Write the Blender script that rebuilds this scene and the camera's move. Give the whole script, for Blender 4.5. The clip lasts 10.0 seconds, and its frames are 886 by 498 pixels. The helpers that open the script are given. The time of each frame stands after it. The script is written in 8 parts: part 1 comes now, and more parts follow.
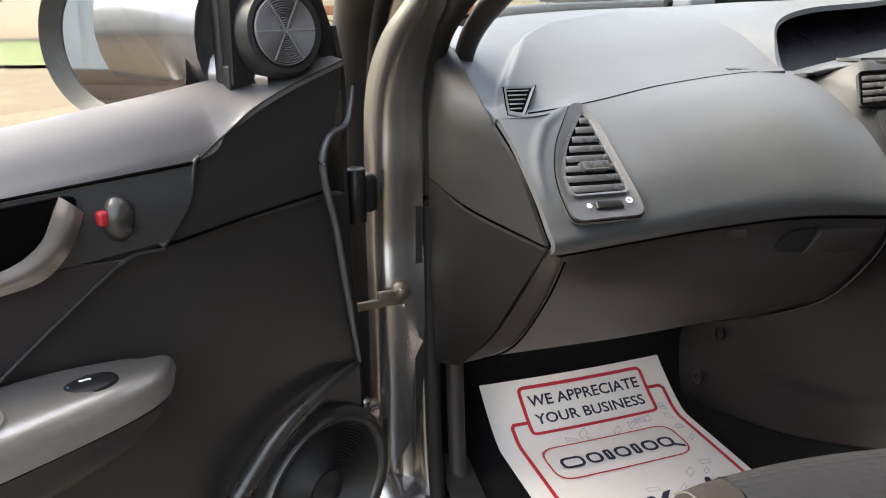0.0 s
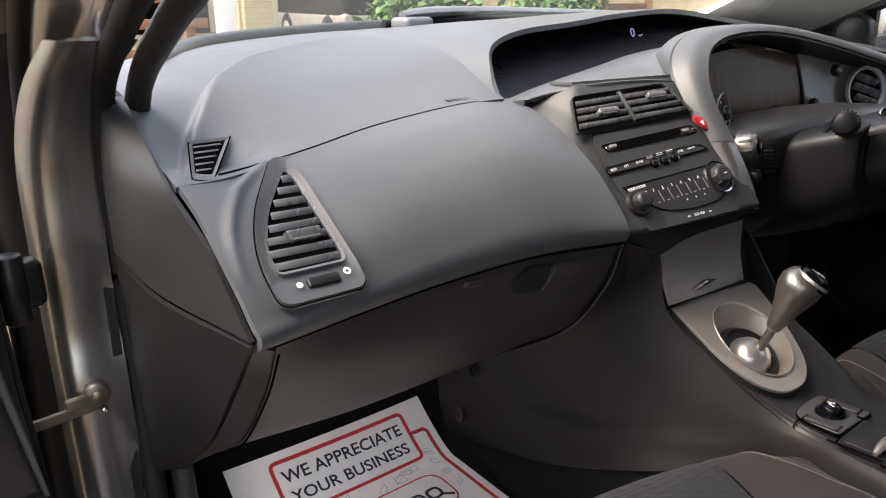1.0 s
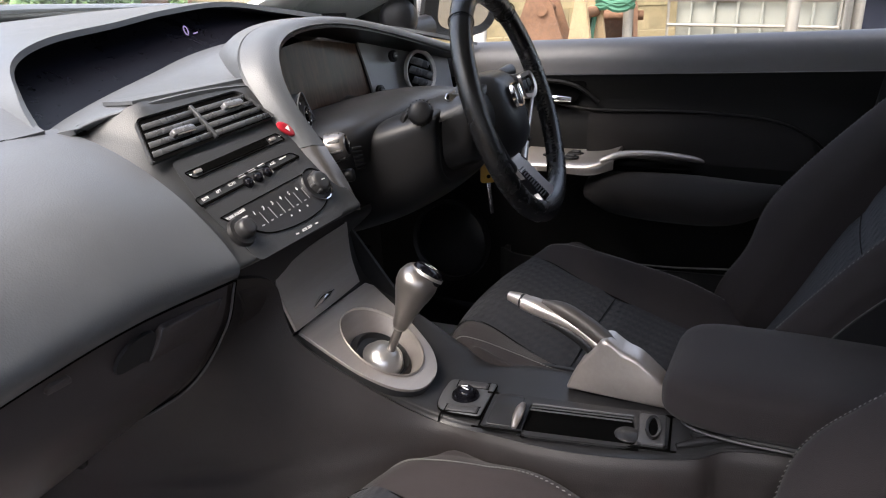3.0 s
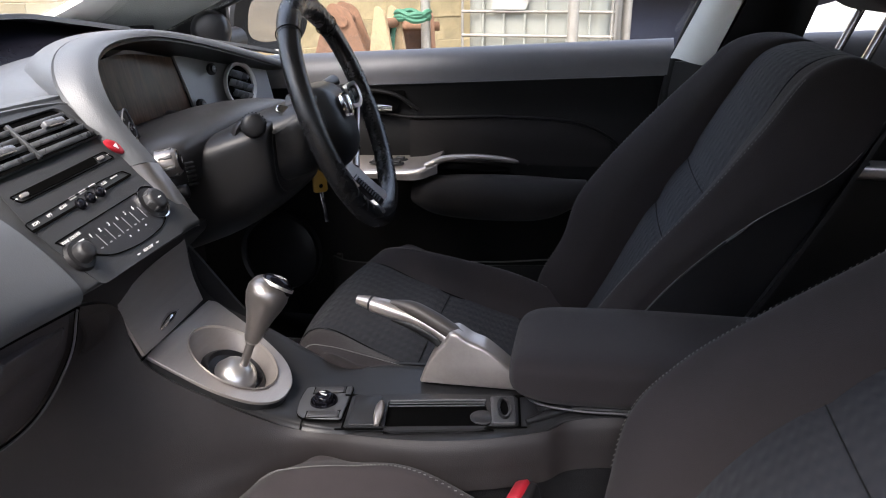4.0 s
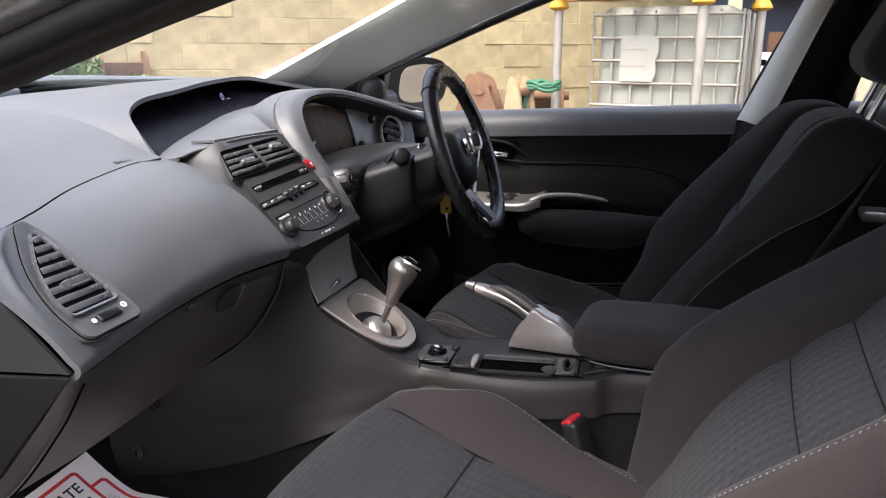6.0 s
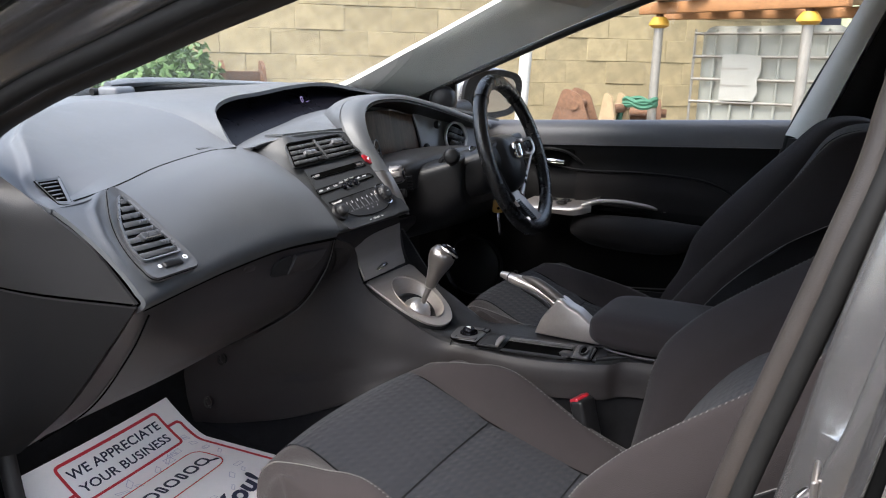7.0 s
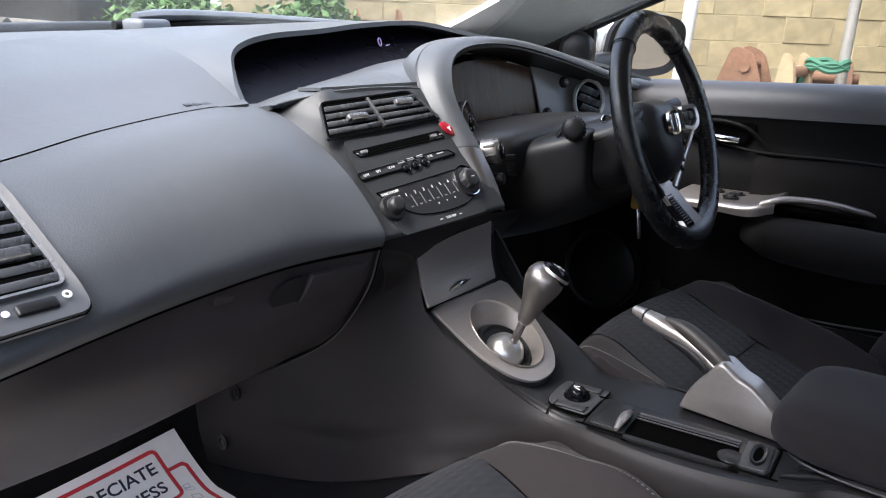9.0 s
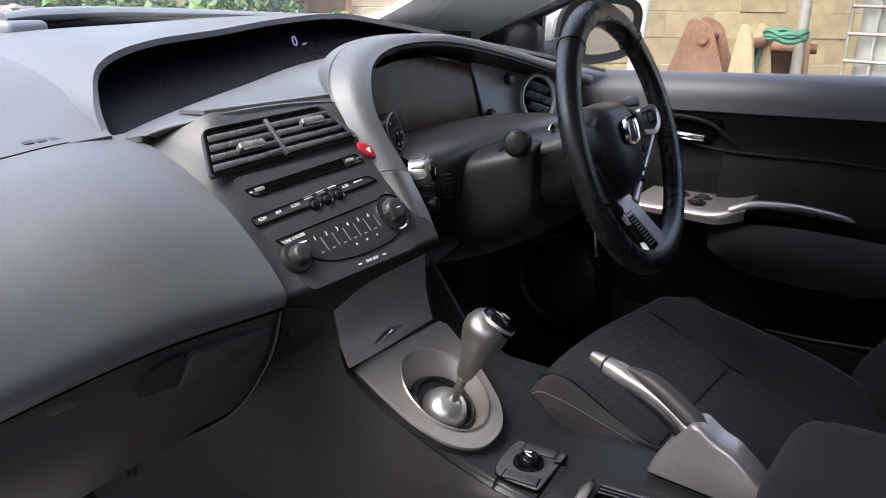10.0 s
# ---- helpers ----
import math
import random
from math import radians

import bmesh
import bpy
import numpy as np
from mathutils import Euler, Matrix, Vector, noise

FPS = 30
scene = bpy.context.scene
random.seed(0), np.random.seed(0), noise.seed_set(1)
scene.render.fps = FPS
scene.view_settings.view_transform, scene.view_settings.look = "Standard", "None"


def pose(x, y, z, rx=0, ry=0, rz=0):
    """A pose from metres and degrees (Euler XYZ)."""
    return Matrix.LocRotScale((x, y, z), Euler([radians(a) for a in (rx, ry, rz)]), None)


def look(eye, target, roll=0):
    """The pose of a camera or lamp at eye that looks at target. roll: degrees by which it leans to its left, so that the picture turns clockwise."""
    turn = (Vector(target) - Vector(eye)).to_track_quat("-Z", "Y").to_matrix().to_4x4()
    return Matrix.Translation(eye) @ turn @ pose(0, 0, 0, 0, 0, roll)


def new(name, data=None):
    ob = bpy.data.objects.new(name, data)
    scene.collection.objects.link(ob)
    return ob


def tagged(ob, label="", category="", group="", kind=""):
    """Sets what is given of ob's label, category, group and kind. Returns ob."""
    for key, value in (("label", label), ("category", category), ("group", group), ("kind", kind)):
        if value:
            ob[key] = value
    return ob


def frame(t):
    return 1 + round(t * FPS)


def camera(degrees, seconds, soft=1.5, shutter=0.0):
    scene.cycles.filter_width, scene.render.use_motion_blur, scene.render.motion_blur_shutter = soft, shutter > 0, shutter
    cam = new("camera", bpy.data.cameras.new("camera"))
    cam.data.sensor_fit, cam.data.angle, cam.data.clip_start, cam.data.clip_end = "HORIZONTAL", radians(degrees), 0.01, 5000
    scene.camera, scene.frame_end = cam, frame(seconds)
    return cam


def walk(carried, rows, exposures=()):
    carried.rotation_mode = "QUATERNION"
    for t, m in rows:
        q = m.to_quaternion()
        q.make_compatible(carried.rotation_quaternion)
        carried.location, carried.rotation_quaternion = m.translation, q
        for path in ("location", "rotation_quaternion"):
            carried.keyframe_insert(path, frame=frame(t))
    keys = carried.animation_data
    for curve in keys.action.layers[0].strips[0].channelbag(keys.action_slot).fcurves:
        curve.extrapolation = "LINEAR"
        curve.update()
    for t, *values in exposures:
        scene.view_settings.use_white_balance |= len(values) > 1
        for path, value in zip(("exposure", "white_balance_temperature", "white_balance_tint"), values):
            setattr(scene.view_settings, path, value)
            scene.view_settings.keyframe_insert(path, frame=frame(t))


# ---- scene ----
cam = camera(61.1, 10.0, 1.1)
PATH = [
    (0, (-0.905, -0.658, 1.035), (-0.495, 1.183, 0.369), 0.4),
    (0.5, (-0.847, -0.601, 1.042), (-0.132, 1.148, 0.388), 0.3),
    (1, (-0.805, -0.55, 1.057), (0.168, 1.074, 0.411), -0.3),
    (1.5, (-0.776, -0.513, 1.065), (0.423, 0.951, 0.419), -1.0),
    (2, (-0.758, -0.487, 1.068), (0.639, 0.783, 0.408), -1.3),
    (2.5, (-0.744, -0.469, 1.076), (0.806, 0.591, 0.388), -1.3),
    (3, (-0.733, -0.451, 1.075), (0.941, 0.387, 0.371), -1.2),
    (3.2, (-0.725, -0.438, 1.069), (0.991, 0.307, 0.362), -1.1),
    (4.3, (-0.826, -0.421, 1.082), (1.038, -0.131, 0.419), -0.4),
    (4.5, (-0.869, -0.425, 1.08), (1.002, -0.15, 0.43), -0.6),
    (5, (-0.987, -0.434, 1.084), (0.887, -0.078, 0.483), -0.8),
    (5.5, (-1.059, -0.48, 1.088), (0.787, 0.054, 0.534), -0.4),
    (7, (-1.211, -0.741, 1.081), (0.474, 0.221, 0.599), 1.2),
    (7.5, (-1.204, -0.768, 1.06), (0.426, 0.279, 0.564), 1.7),
    (8, (-1.051, -0.711, 1.045), (0.504, 0.435, 0.524), 1.7),
    (8.5, (-0.91, -0.646, 1.045), (0.586, 0.561, 0.494), 2.1),
    (9, (-0.78, -0.542, 1.042), (0.669, 0.701, 0.444), 2.2),
    (9.5, (-0.698, -0.486, 1.051), (0.748, 0.742, 0.418), 1.8),
    (10, (-0.619, -0.466, 1.072), (0.873, 0.691, 0.412), 1.0),
]
walk(cam, [(t, look(eye, target, roll)) for t, eye, target, roll in PATH], [(0.0, 2.74, 7450, 9), (0.6, 2.6, 7450, 9), (1.0, 2.42, 7350, 13), (1.6, 2.26, 7350, 15), (2.0, 2.36, 7300, 16), (2.5, 2.58, 7050, 15), (3.2, 2.64, 6900, 14), (4.5, 2.74, 6600, 15), (5.6, 2.62, 6900, 16), (7.0, 2.38, 6550, 11), (7.5, 2.36, 6750, 9), (8.0, 2.42, 6450, 10), (9.0, 2.5, 6400, 12), (10.0, 2.5, 6450, 14)])

# ---- world and sun: a bright overcast day ----
world = bpy.data.worlds.new("sky")
scene.world = world
world.use_nodes = True
sky = world.node_tree.nodes.new("ShaderNodeTexSky")
sky.sky_type, sky.sun_disc = "NISHITA", False
sky.sun_elevation, sky.sun_rotation = radians(57.1), radians(279.2)
sky.air_density, sky.dust_density, sky.ozone_density = 1.0, 2.0, 1.0
hue = world.node_tree.nodes.new("ShaderNodeHueSaturation")
hue.inputs["Saturation"].default_value = 0.68
world.node_tree.links.new(sky.outputs[0], hue.inputs["Color"])
world.node_tree.links.new(hue.outputs[0], world.node_tree.nodes["Background"].inputs[0])
world.node_tree.nodes["Background"].inputs[1].default_value = 0.165
sun = new("sun", bpy.data.lights.new("sun", "SUN"))
sun.data.energy, sun.data.angle, sun.data.color = 1.75, radians(45), (1.0, 0.955, 0.885)
sun.matrix_world = look((-3.7, 0.6, 5.8), (0, 0, 0))

# ---- mesh helpers ----
I4 = Matrix.Identity(4)


def at(o, x=(1, 0, 0), n=(0, 0, 1)):
    """A frame at o whose z is n and whose x is the given direction, made square to n."""
    z = Vector(n).normalized()
    a = Vector(x)
    a = (a - a.dot(z) * z).normalized()
    b = z.cross(a)
    m = Matrix((a, b, z)).transposed().to_4x4()
    m.translation = Vector(o)
    return m


def joined(*bms):
    out = bmesh.new()
    for b in bms:
        me = bpy.data.meshes.new("tmp")
        b.to_mesh(me)
        out.from_mesh(me)
        bpy.data.meshes.remove(me)
        b.free()
    return out


def box(sx, sy, sz, m=I4, bevel=0.003, seg=2):
    bm = bmesh.new()
    bmesh.ops.create_cube(bm, size=1, matrix=Matrix.Diagonal((sx, sy, sz, 1)))
    if bevel:
        bmesh.ops.bevel(bm, geom=bm.edges[:], offset=min(bevel, 0.49 * min(sx, sy, sz)), segments=seg, profile=0.5, affect="EDGES")
    bm.transform(m)
    return bm


def lathe(profile, m=I4, seg=32):
    """Turns (radius, height) pairs round z."""
    bm = bmesh.new()
    rings = []
    for r, z in profile:
        if r < 1e-6:
            rings.append([bm.verts.new((0, 0, z))])
        else:
            rings.append([bm.verts.new((r * math.cos(2 * math.pi * i / seg), r * math.sin(2 * math.pi * i / seg), z)) for i in range(seg)])
    for a, b in zip(rings, rings[1:]):
        for i in range(seg):
            j = (i + 1) % seg
            if len(a) == 1 and len(b) > 1:
                bm.faces.new((a[0], b[i], b[j]))
            elif len(b) == 1 and len(a) > 1:
                bm.faces.new((a[i], b[0], a[j]))
            elif len(a) > 1:
                bm.faces.new((a[i], b[i], b[j], a[j]))
    bmesh.ops.recalc_face_normals(bm, faces=bm.faces[:])
    bm.transform(m)
    return bm


def cyl(r, h, m=I4, seg=28, bevel=0.0015):
    b = min(bevel, r * 0.4, h * 0.4)
    return lathe([(0, -h / 2), (r - b, -h / 2), (r, -h / 2 + b), (r, h / 2 - b), (r - b, h / 2), (0, h / 2)], m, seg)


def spline(pts, n, closed=False):
    """n points on a smooth curve through pts."""
    p = np.array([list(q) for q in pts], float)
    k = len(p)
    if k == 2 and not closed:
        return [p[0] + (p[1] - p[0]) * i / (n - 1) for i in range(n)]
    out = []
    for i in range(n):
        u = i * k / n if closed else i * (k - 1) / (n - 1)
        a = int(u)
        if not closed:
            a = min(a, k - 2)
        f = u - a
        if closed:
            q = [p[(a + d) % k] for d in (-1, 0, 1, 2)]
        else:
            q = [p[a - 1] if a > 0 else 2 * p[0] - p[1], p[a], p[a + 1], p[a + 2] if a + 2 < k else 2 * p[-1] - p[-2]]
        out.append(0.5 * (2 * q[1] + (q[2] - q[0]) * f + (2 * q[0] - 5 * q[1] + 4 * q[2] - q[3]) * f * f + (3 * q[1] - q[0] - 3 * q[2] + q[3]) * f ** 3))
    return out


def skin(rows, nu=24, nv=24, t=0.004, flip=False, bump=None):
    """A smooth sheet of thickness t through rows of control points; bump(u, v, place) lifts it along its normal."""
    across = [spline(r, nv) for r in rows]
    grid = np.array([spline([a[j] for a in across], nu) for j in range(nv)])
    du, dv = np.gradient(grid, axis=1), np.gradient(grid, axis=0)
    nor = np.cross(du, dv)
    nor /= np.linalg.norm(nor, axis=2, keepdims=True) + 1e-12
    if flip:
        nor = -nor
    if bump:
        for j in range(nv):
            for i in range(nu):
                grid[j, i] += nor[j, i] * bump(i / (nu - 1), j / (nv - 1), grid[j, i])
    bm = bmesh.new()
    top = [[bm.verts.new(grid[j, i]) for i in range(nu)] for j in range(nv)]
    low = [[bm.verts.new(grid[j, i] - nor[j, i] * t) for i in range(nu)] for j in range(nv)]
    for j in range(nv - 1):
        for i in range(nu - 1):
            bm.faces.new((top[j][i], top[j][i + 1], top[j + 1][i + 1], top[j + 1][i]))
            bm.faces.new((low[j][i], low[j + 1][i], low[j + 1][i + 1], low[j][i + 1]))
    rim = [(0, i) for i in range(nu)] + [(j, nu - 1) for j in range(1, nv)] + [(nv - 1, i) for i in range(nu - 2, -1, -1)] + [(j, 0) for j in range(nv - 2, 0, -1)]
    for (a, b), (c, d) in zip(rim, rim[1:] + rim[:1]):
        bm.faces.new((top[a][b], low[a][b], low[c][d], top[c][d]))
    bmesh.ops.recalc_face_normals(bm, faces=bm.faces[:])
    return bm


def tube(pts, r=0.01, seg=10, n=0, closed=False, flat=1.0, up=(0, 0, 1)):
    """A rounded bar along pts; r a number or one for each of pts; flat squashes it along up."""
    k = len(pts)
    rr = list(r) if isinstance(r, (list, tuple)) else [r] * k
    n = n or (k if k == 2 else 8 * k)
    path = spline([(*p, q) for p, q in zip(pts, rr)], n, closed)
    bm = bmesh.new()
    rings = []
    for i, p in enumerate(path):
        a = path[(i - 1) % n] if closed or i else path[0]
        b = path[(i + 1) % n] if closed or i < n - 1 else path[-1]
        d = Vector((b - a)[:3]).normalized()
        s = Vector(up)
        side = d.cross(s)
        if side.length < 1e-4:
            side = d.cross(Vector((1, 0, 0)))
        side.normalize()
        s = side.cross(d)
        rings.append([bm.verts.new(Vector(p[:3]) + float(p[3]) * (math.cos(2 * math.pi * j / seg) * side + flat * math.sin(2 * math.pi * j / seg) * s)) for j in range(seg)])
    for a, b in zip(rings, rings[1:] + (rings[:1] if closed else [])):
        for j in range(seg):
            bm.faces.new((a[j], a[(j + 1) % seg], b[(j + 1) % seg], b[j]))
    if not closed:
        bm.faces.new(rings[0])
        bm.faces.new(rings[-1])
    bmesh.ops.recalc_face_normals(bm, faces=bm.faces[:])
    return bm


def rounded(poly, r, n=5):
    """The polygon with its corners rounded to the radius r (or one for each corner)."""
    out = []
    k = len(poly)
    for i, p in enumerate(poly):
        p, a, b = Vector(p), Vector(poly[i - 1]), Vector(poly[(i + 1) % k])
        q = r[i] if isinstance(r, (list, tuple)) else r
        q = min(q, 0.49 * (a - p).length, 0.49 * (b - p).length)
        s, e = p + (a - p).normalized() * q, p + (b - p).normalized() * q
        for j in range(n + 1):
            f = j / n
            out.append((1 - f) ** 2 * s + 2 * f * (1 - f) * p + f * f * e)
    return out


def prism(poly, h, m=I4, bevel=0.0):
    """poly (x, y) from z = 0 to h, with an eased upper rim."""
    bm = bmesh.new()
    c = sum((Vector(p) for p in poly), Vector((0, 0))) / len(poly)
    loops = []
    steps = [(0, 0.0), (h - bevel, 0.0), (h - 0.3 * bevel, 0.3 * bevel), (h, bevel)] if bevel else [(0, 0.0), (h, 0.0)]
    for z, inset in steps:
        ring = []
        for p in poly:
            v = Vector(p) - c
            v = v * max(0.0, 1 - inset / max(v.length, 1e-6)) + c
            ring.append(bm.verts.new((v.x, v.y, z)))
        loops.append(ring)
    for a, b in zip(loops, loops[1:]):
        for i in range(len(a)):
            j = (i + 1) % len(a)
            bm.faces.new((a[i], a[j], b[j], b[i]))
    bm.faces.new(loops[0])
    bm.faces.new(loops[-1])
    bmesh.ops.recalc_face_normals(bm, faces=bm.faces[:])
    bm.transform(m)
    return bm


def collar(outer, inner, h, m=I4, dip=0.0):
    """A frame of height h between two loops of one length; its inner side slopes down by dip."""
    bm = bmesh.new()
    k = len(outer)
    rings = [[bm.verts.new((p[0], p[1], z)) for p in loop] for loop, z in ((outer, 0), (outer, h), (inner, h - dip), (inner, 0))]
    for a, b in zip(rings, rings[1:] + rings[:1]):
        for i in range(k):
            j = (i + 1) % k
            bm.faces.new((a[i], a[j], b[j], b[i]))
    bmesh.ops.recalc_face_normals(bm, faces=bm.faces[:])
    bm.transform(m)
    return bm


def scaled(poly, f, c=None):
    c = Vector(c) if c else sum((Vector(p) for p in poly), Vector((0, 0))) / len(poly)
    return [c + (Vector(p) - c) * f for p in poly]


def inset(poly, d):
    """The loop (counter-clockwise or not) moved inwards by d."""
    k = len(poly)
    c = sum((Vector(p) for p in poly), Vector((0, 0))) / k
    out = []
    for i in range(k):
        t = Vector(poly[(i + 1) % k]) - Vector(poly[i - 1])
        nrm = Vector((-t.y, t.x)).normalized()
        if nrm.dot(c - Vector(poly[i])) < 0:
            nrm = -nrm
        out.append(Vector(poly[i]) + nrm * d)
    return out


def letters(text, size, m, depth=0.0004, slant=0.0, bold=0.0):
    """Built-in letters as a mesh, centred on the frame m."""
    cu = bpy.data.curves.new("txt", "FONT")
    cu.body, cu.size, cu.extrude, cu.align_x, cu.align_y, cu.resolution_u, cu.shear, cu.offset = text, size, depth, "CENTER", "CENTER", 3, slant, bold
    ob = bpy.data.objects.new("txt", cu)
    me = bpy.data.meshes.new_from_object(ob)
    bm = bmesh.new()
    bm.from_mesh(me)
    bm.transform(m)
    bpy.data.objects.remove(ob)
    bpy.data.curves.remove(cu)
    bpy.data.meshes.remove(me)
    return bm


def origin_of(ob):
    v = Vector((0, 0, 0))
    while ob:
        v, ob = v + ob.location, ob.parent
    return v


def mesh_of(name, bm, material, sharp=50):
    me = bpy.data.meshes.new(name)
    bm.to_mesh(me)
    bm.free()
    me.materials.append(material)
    me.polygons.foreach_set("use_smooth", [True] * len(me.polygons))
    me.set_sharp_from_angle(angle=radians(sharp))
    return me


def part(name, bm, material, parent, label="", sharp=50):
    """One mesh, given in the world's places, under a thing or a part."""
    bm.transform(Matrix.Translation(-origin_of(parent)))
    ob = new(name, mesh_of(name, bm, material, sharp))
    ob.parent = parent
    return tagged(ob, label)


def thing(name, o, label, category, group="", kind=""):
    ob = new(name)
    ob.location, ob.empty_display_size = o, 0.05
    return tagged(ob, label, category, group, kind)


def solid(name, bm, material, label, category="", group="", kind="", sharp=50):
    """A thing of one mesh."""
    return tagged(new(name, mesh_of(name, bm, material, sharp)), label, category, group, kind)

# ---- materials ----
def surface(name, colour, rough=0.6, metal=0.0, grain=0.0, size=400.0, stain=0.15, blot=6.0, coat=0.0, stretch=(1, 1, 1), spec=0.5, cells=False, sheen=0.0):
    """A surface with a fine grain (relief), and broad wear in its colour and gloss."""
    ma = bpy.data.materials.new(name)
    ma.use_nodes = True
    nt = ma.node_tree
    bs = nt.nodes["Principled BSDF"]
    bs.inputs["Metallic"].default_value = metal
    bs.inputs["Coat Weight"].default_value = coat
    bs.inputs["Coat Roughness"].default_value = 0.08
    bs.inputs["Specular IOR Level"].default_value = spec
    bs.inputs["Sheen Weight"].default_value = sheen
    co = nt.nodes.new("ShaderNodeTexCoord")
    mp = nt.nodes.new("ShaderNodeMapping")
    mp.inputs["Scale"].default_value = stretch
    nt.links.new(co.outputs["Object"], mp.inputs[0])
    big = nt.nodes.new("ShaderNodeTexNoise")
    big.inputs["Scale"].default_value, big.inputs["Detail"].default_value = blot, 5.0
    nt.links.new(mp.outputs[0], big.inputs["Vector"])
    mix = nt.nodes.new("ShaderNodeMix")
    mix.data_type = "RGBA"
    dark, light = [c * (1 - stain) for c in colour], [min(1.0, c * (1 + stain)) for c in colour]
    mix.inputs["A"].default_value, mix.inputs["B"].default_value = (*dark, 1), (*light, 1)
    nt.links.new(big.outputs["Fac"], mix.inputs["Factor"])
    wear = nt.nodes.new("ShaderNodeTexNoise")
    wear.inputs["Scale"].default_value, wear.inputs["Detail"].default_value, wear.inputs["Roughness"].default_value, wear.inputs["Distortion"].default_value = blot * 6.0, 8.0, 0.7, 0.8
    nt.links.new(mp.outputs[0], wear.inputs["Vector"])
    rub = nt.nodes.new("ShaderNodeMapRange")
    rub.inputs["From Min"].default_value, rub.inputs["From Max"].default_value = 0.35, 0.75
    rub.inputs["To Min"].default_value, rub.inputs["To Max"].default_value = 1.0 - 0.5 * stain, 1.0 + 0.9 * stain
    nt.links.new(wear.outputs["Fac"], rub.inputs["Value"])
    tone = nt.nodes.new("ShaderNodeHueSaturation")
    nt.links.new(rub.outputs["Result"], tone.inputs["Value"])
    nt.links.new(mix.outputs["Result"], tone.inputs["Color"])
    nt.links.new(tone.outputs[0], bs.inputs["Base Color"])
    ra = nt.nodes.new("ShaderNodeMapRange")
    ra.inputs["To Min"].default_value, ra.inputs["To Max"].default_value = max(0.02, rough - (0.08 if metal < 0.3 else 0.025)), min(1.0, rough + (0.08 if metal < 0.3 else 0.025))
    both = nt.nodes.new("ShaderNodeMath")
    both.operation = "MULTIPLY"
    both.inputs[1].default_value = 1.9
    mid = nt.nodes.new("ShaderNodeMath")
    mid.operation = "MULTIPLY"
    nt.links.new(big.outputs["Fac"], mid.inputs[0])
    nt.links.new(wear.outputs["Fac"], mid.inputs[1])
    nt.links.new(mid.outputs[0], both.inputs[0])
    nt.links.new(both.outputs[0], ra.inputs["Value"])
    nt.links.new(ra.outputs["Result"], bs.inputs["Roughness"])
    if grain:
        fine = nt.nodes.new("ShaderNodeTexVoronoi" if cells else "ShaderNodeTexNoise")
        fine.inputs["Scale"].default_value = size
        nt.links.new(mp.outputs[0], fine.inputs["Vector"])
        bu = nt.nodes.new("ShaderNodeBump")
        bu.inputs["Strength"].default_value, bu.inputs["Distance"].default_value = grain, 0.0006
        nt.links.new(fine.outputs[0], bu.inputs["Height"])
        nt.links.new(bu.outputs["Normal"], bs.inputs["Normal"])
    return ma


def glowing(name, colour, strength):
    ma = surface(name, (0.01, 0.01, 0.012), 0.3)
    bs = ma.node_tree.nodes["Principled BSDF"]
    bs.inputs["Emission Color"].default_value, bs.inputs["Emission Strength"].default_value = (*colour, 1), strength
    return ma


def clear(name, tint=(0.97, 0.98, 0.975)):
    """Thin glazing: clear, with a faint sharp reflection."""
    ma = surface(name, tint, 0.02, stain=0.0)
    nt = ma.node_tree
    thru, shine, mix = (nt.nodes.new("ShaderNode" + k) for k in ("BsdfTransparent", "BsdfGlossy", "MixShader"))
    thru.inputs[0].default_value, shine.inputs["Roughness"].default_value, mix.inputs[0].default_value = (*tint, 1), 0.0, 0.03
    nt.links.new(thru.outputs[0], mix.inputs[1])
    nt.links.new(shine.outputs[0], mix.inputs[2])
    nt.links.new(mix.outputs[0], nt.nodes["Material Output"].inputs[0])
    return ma


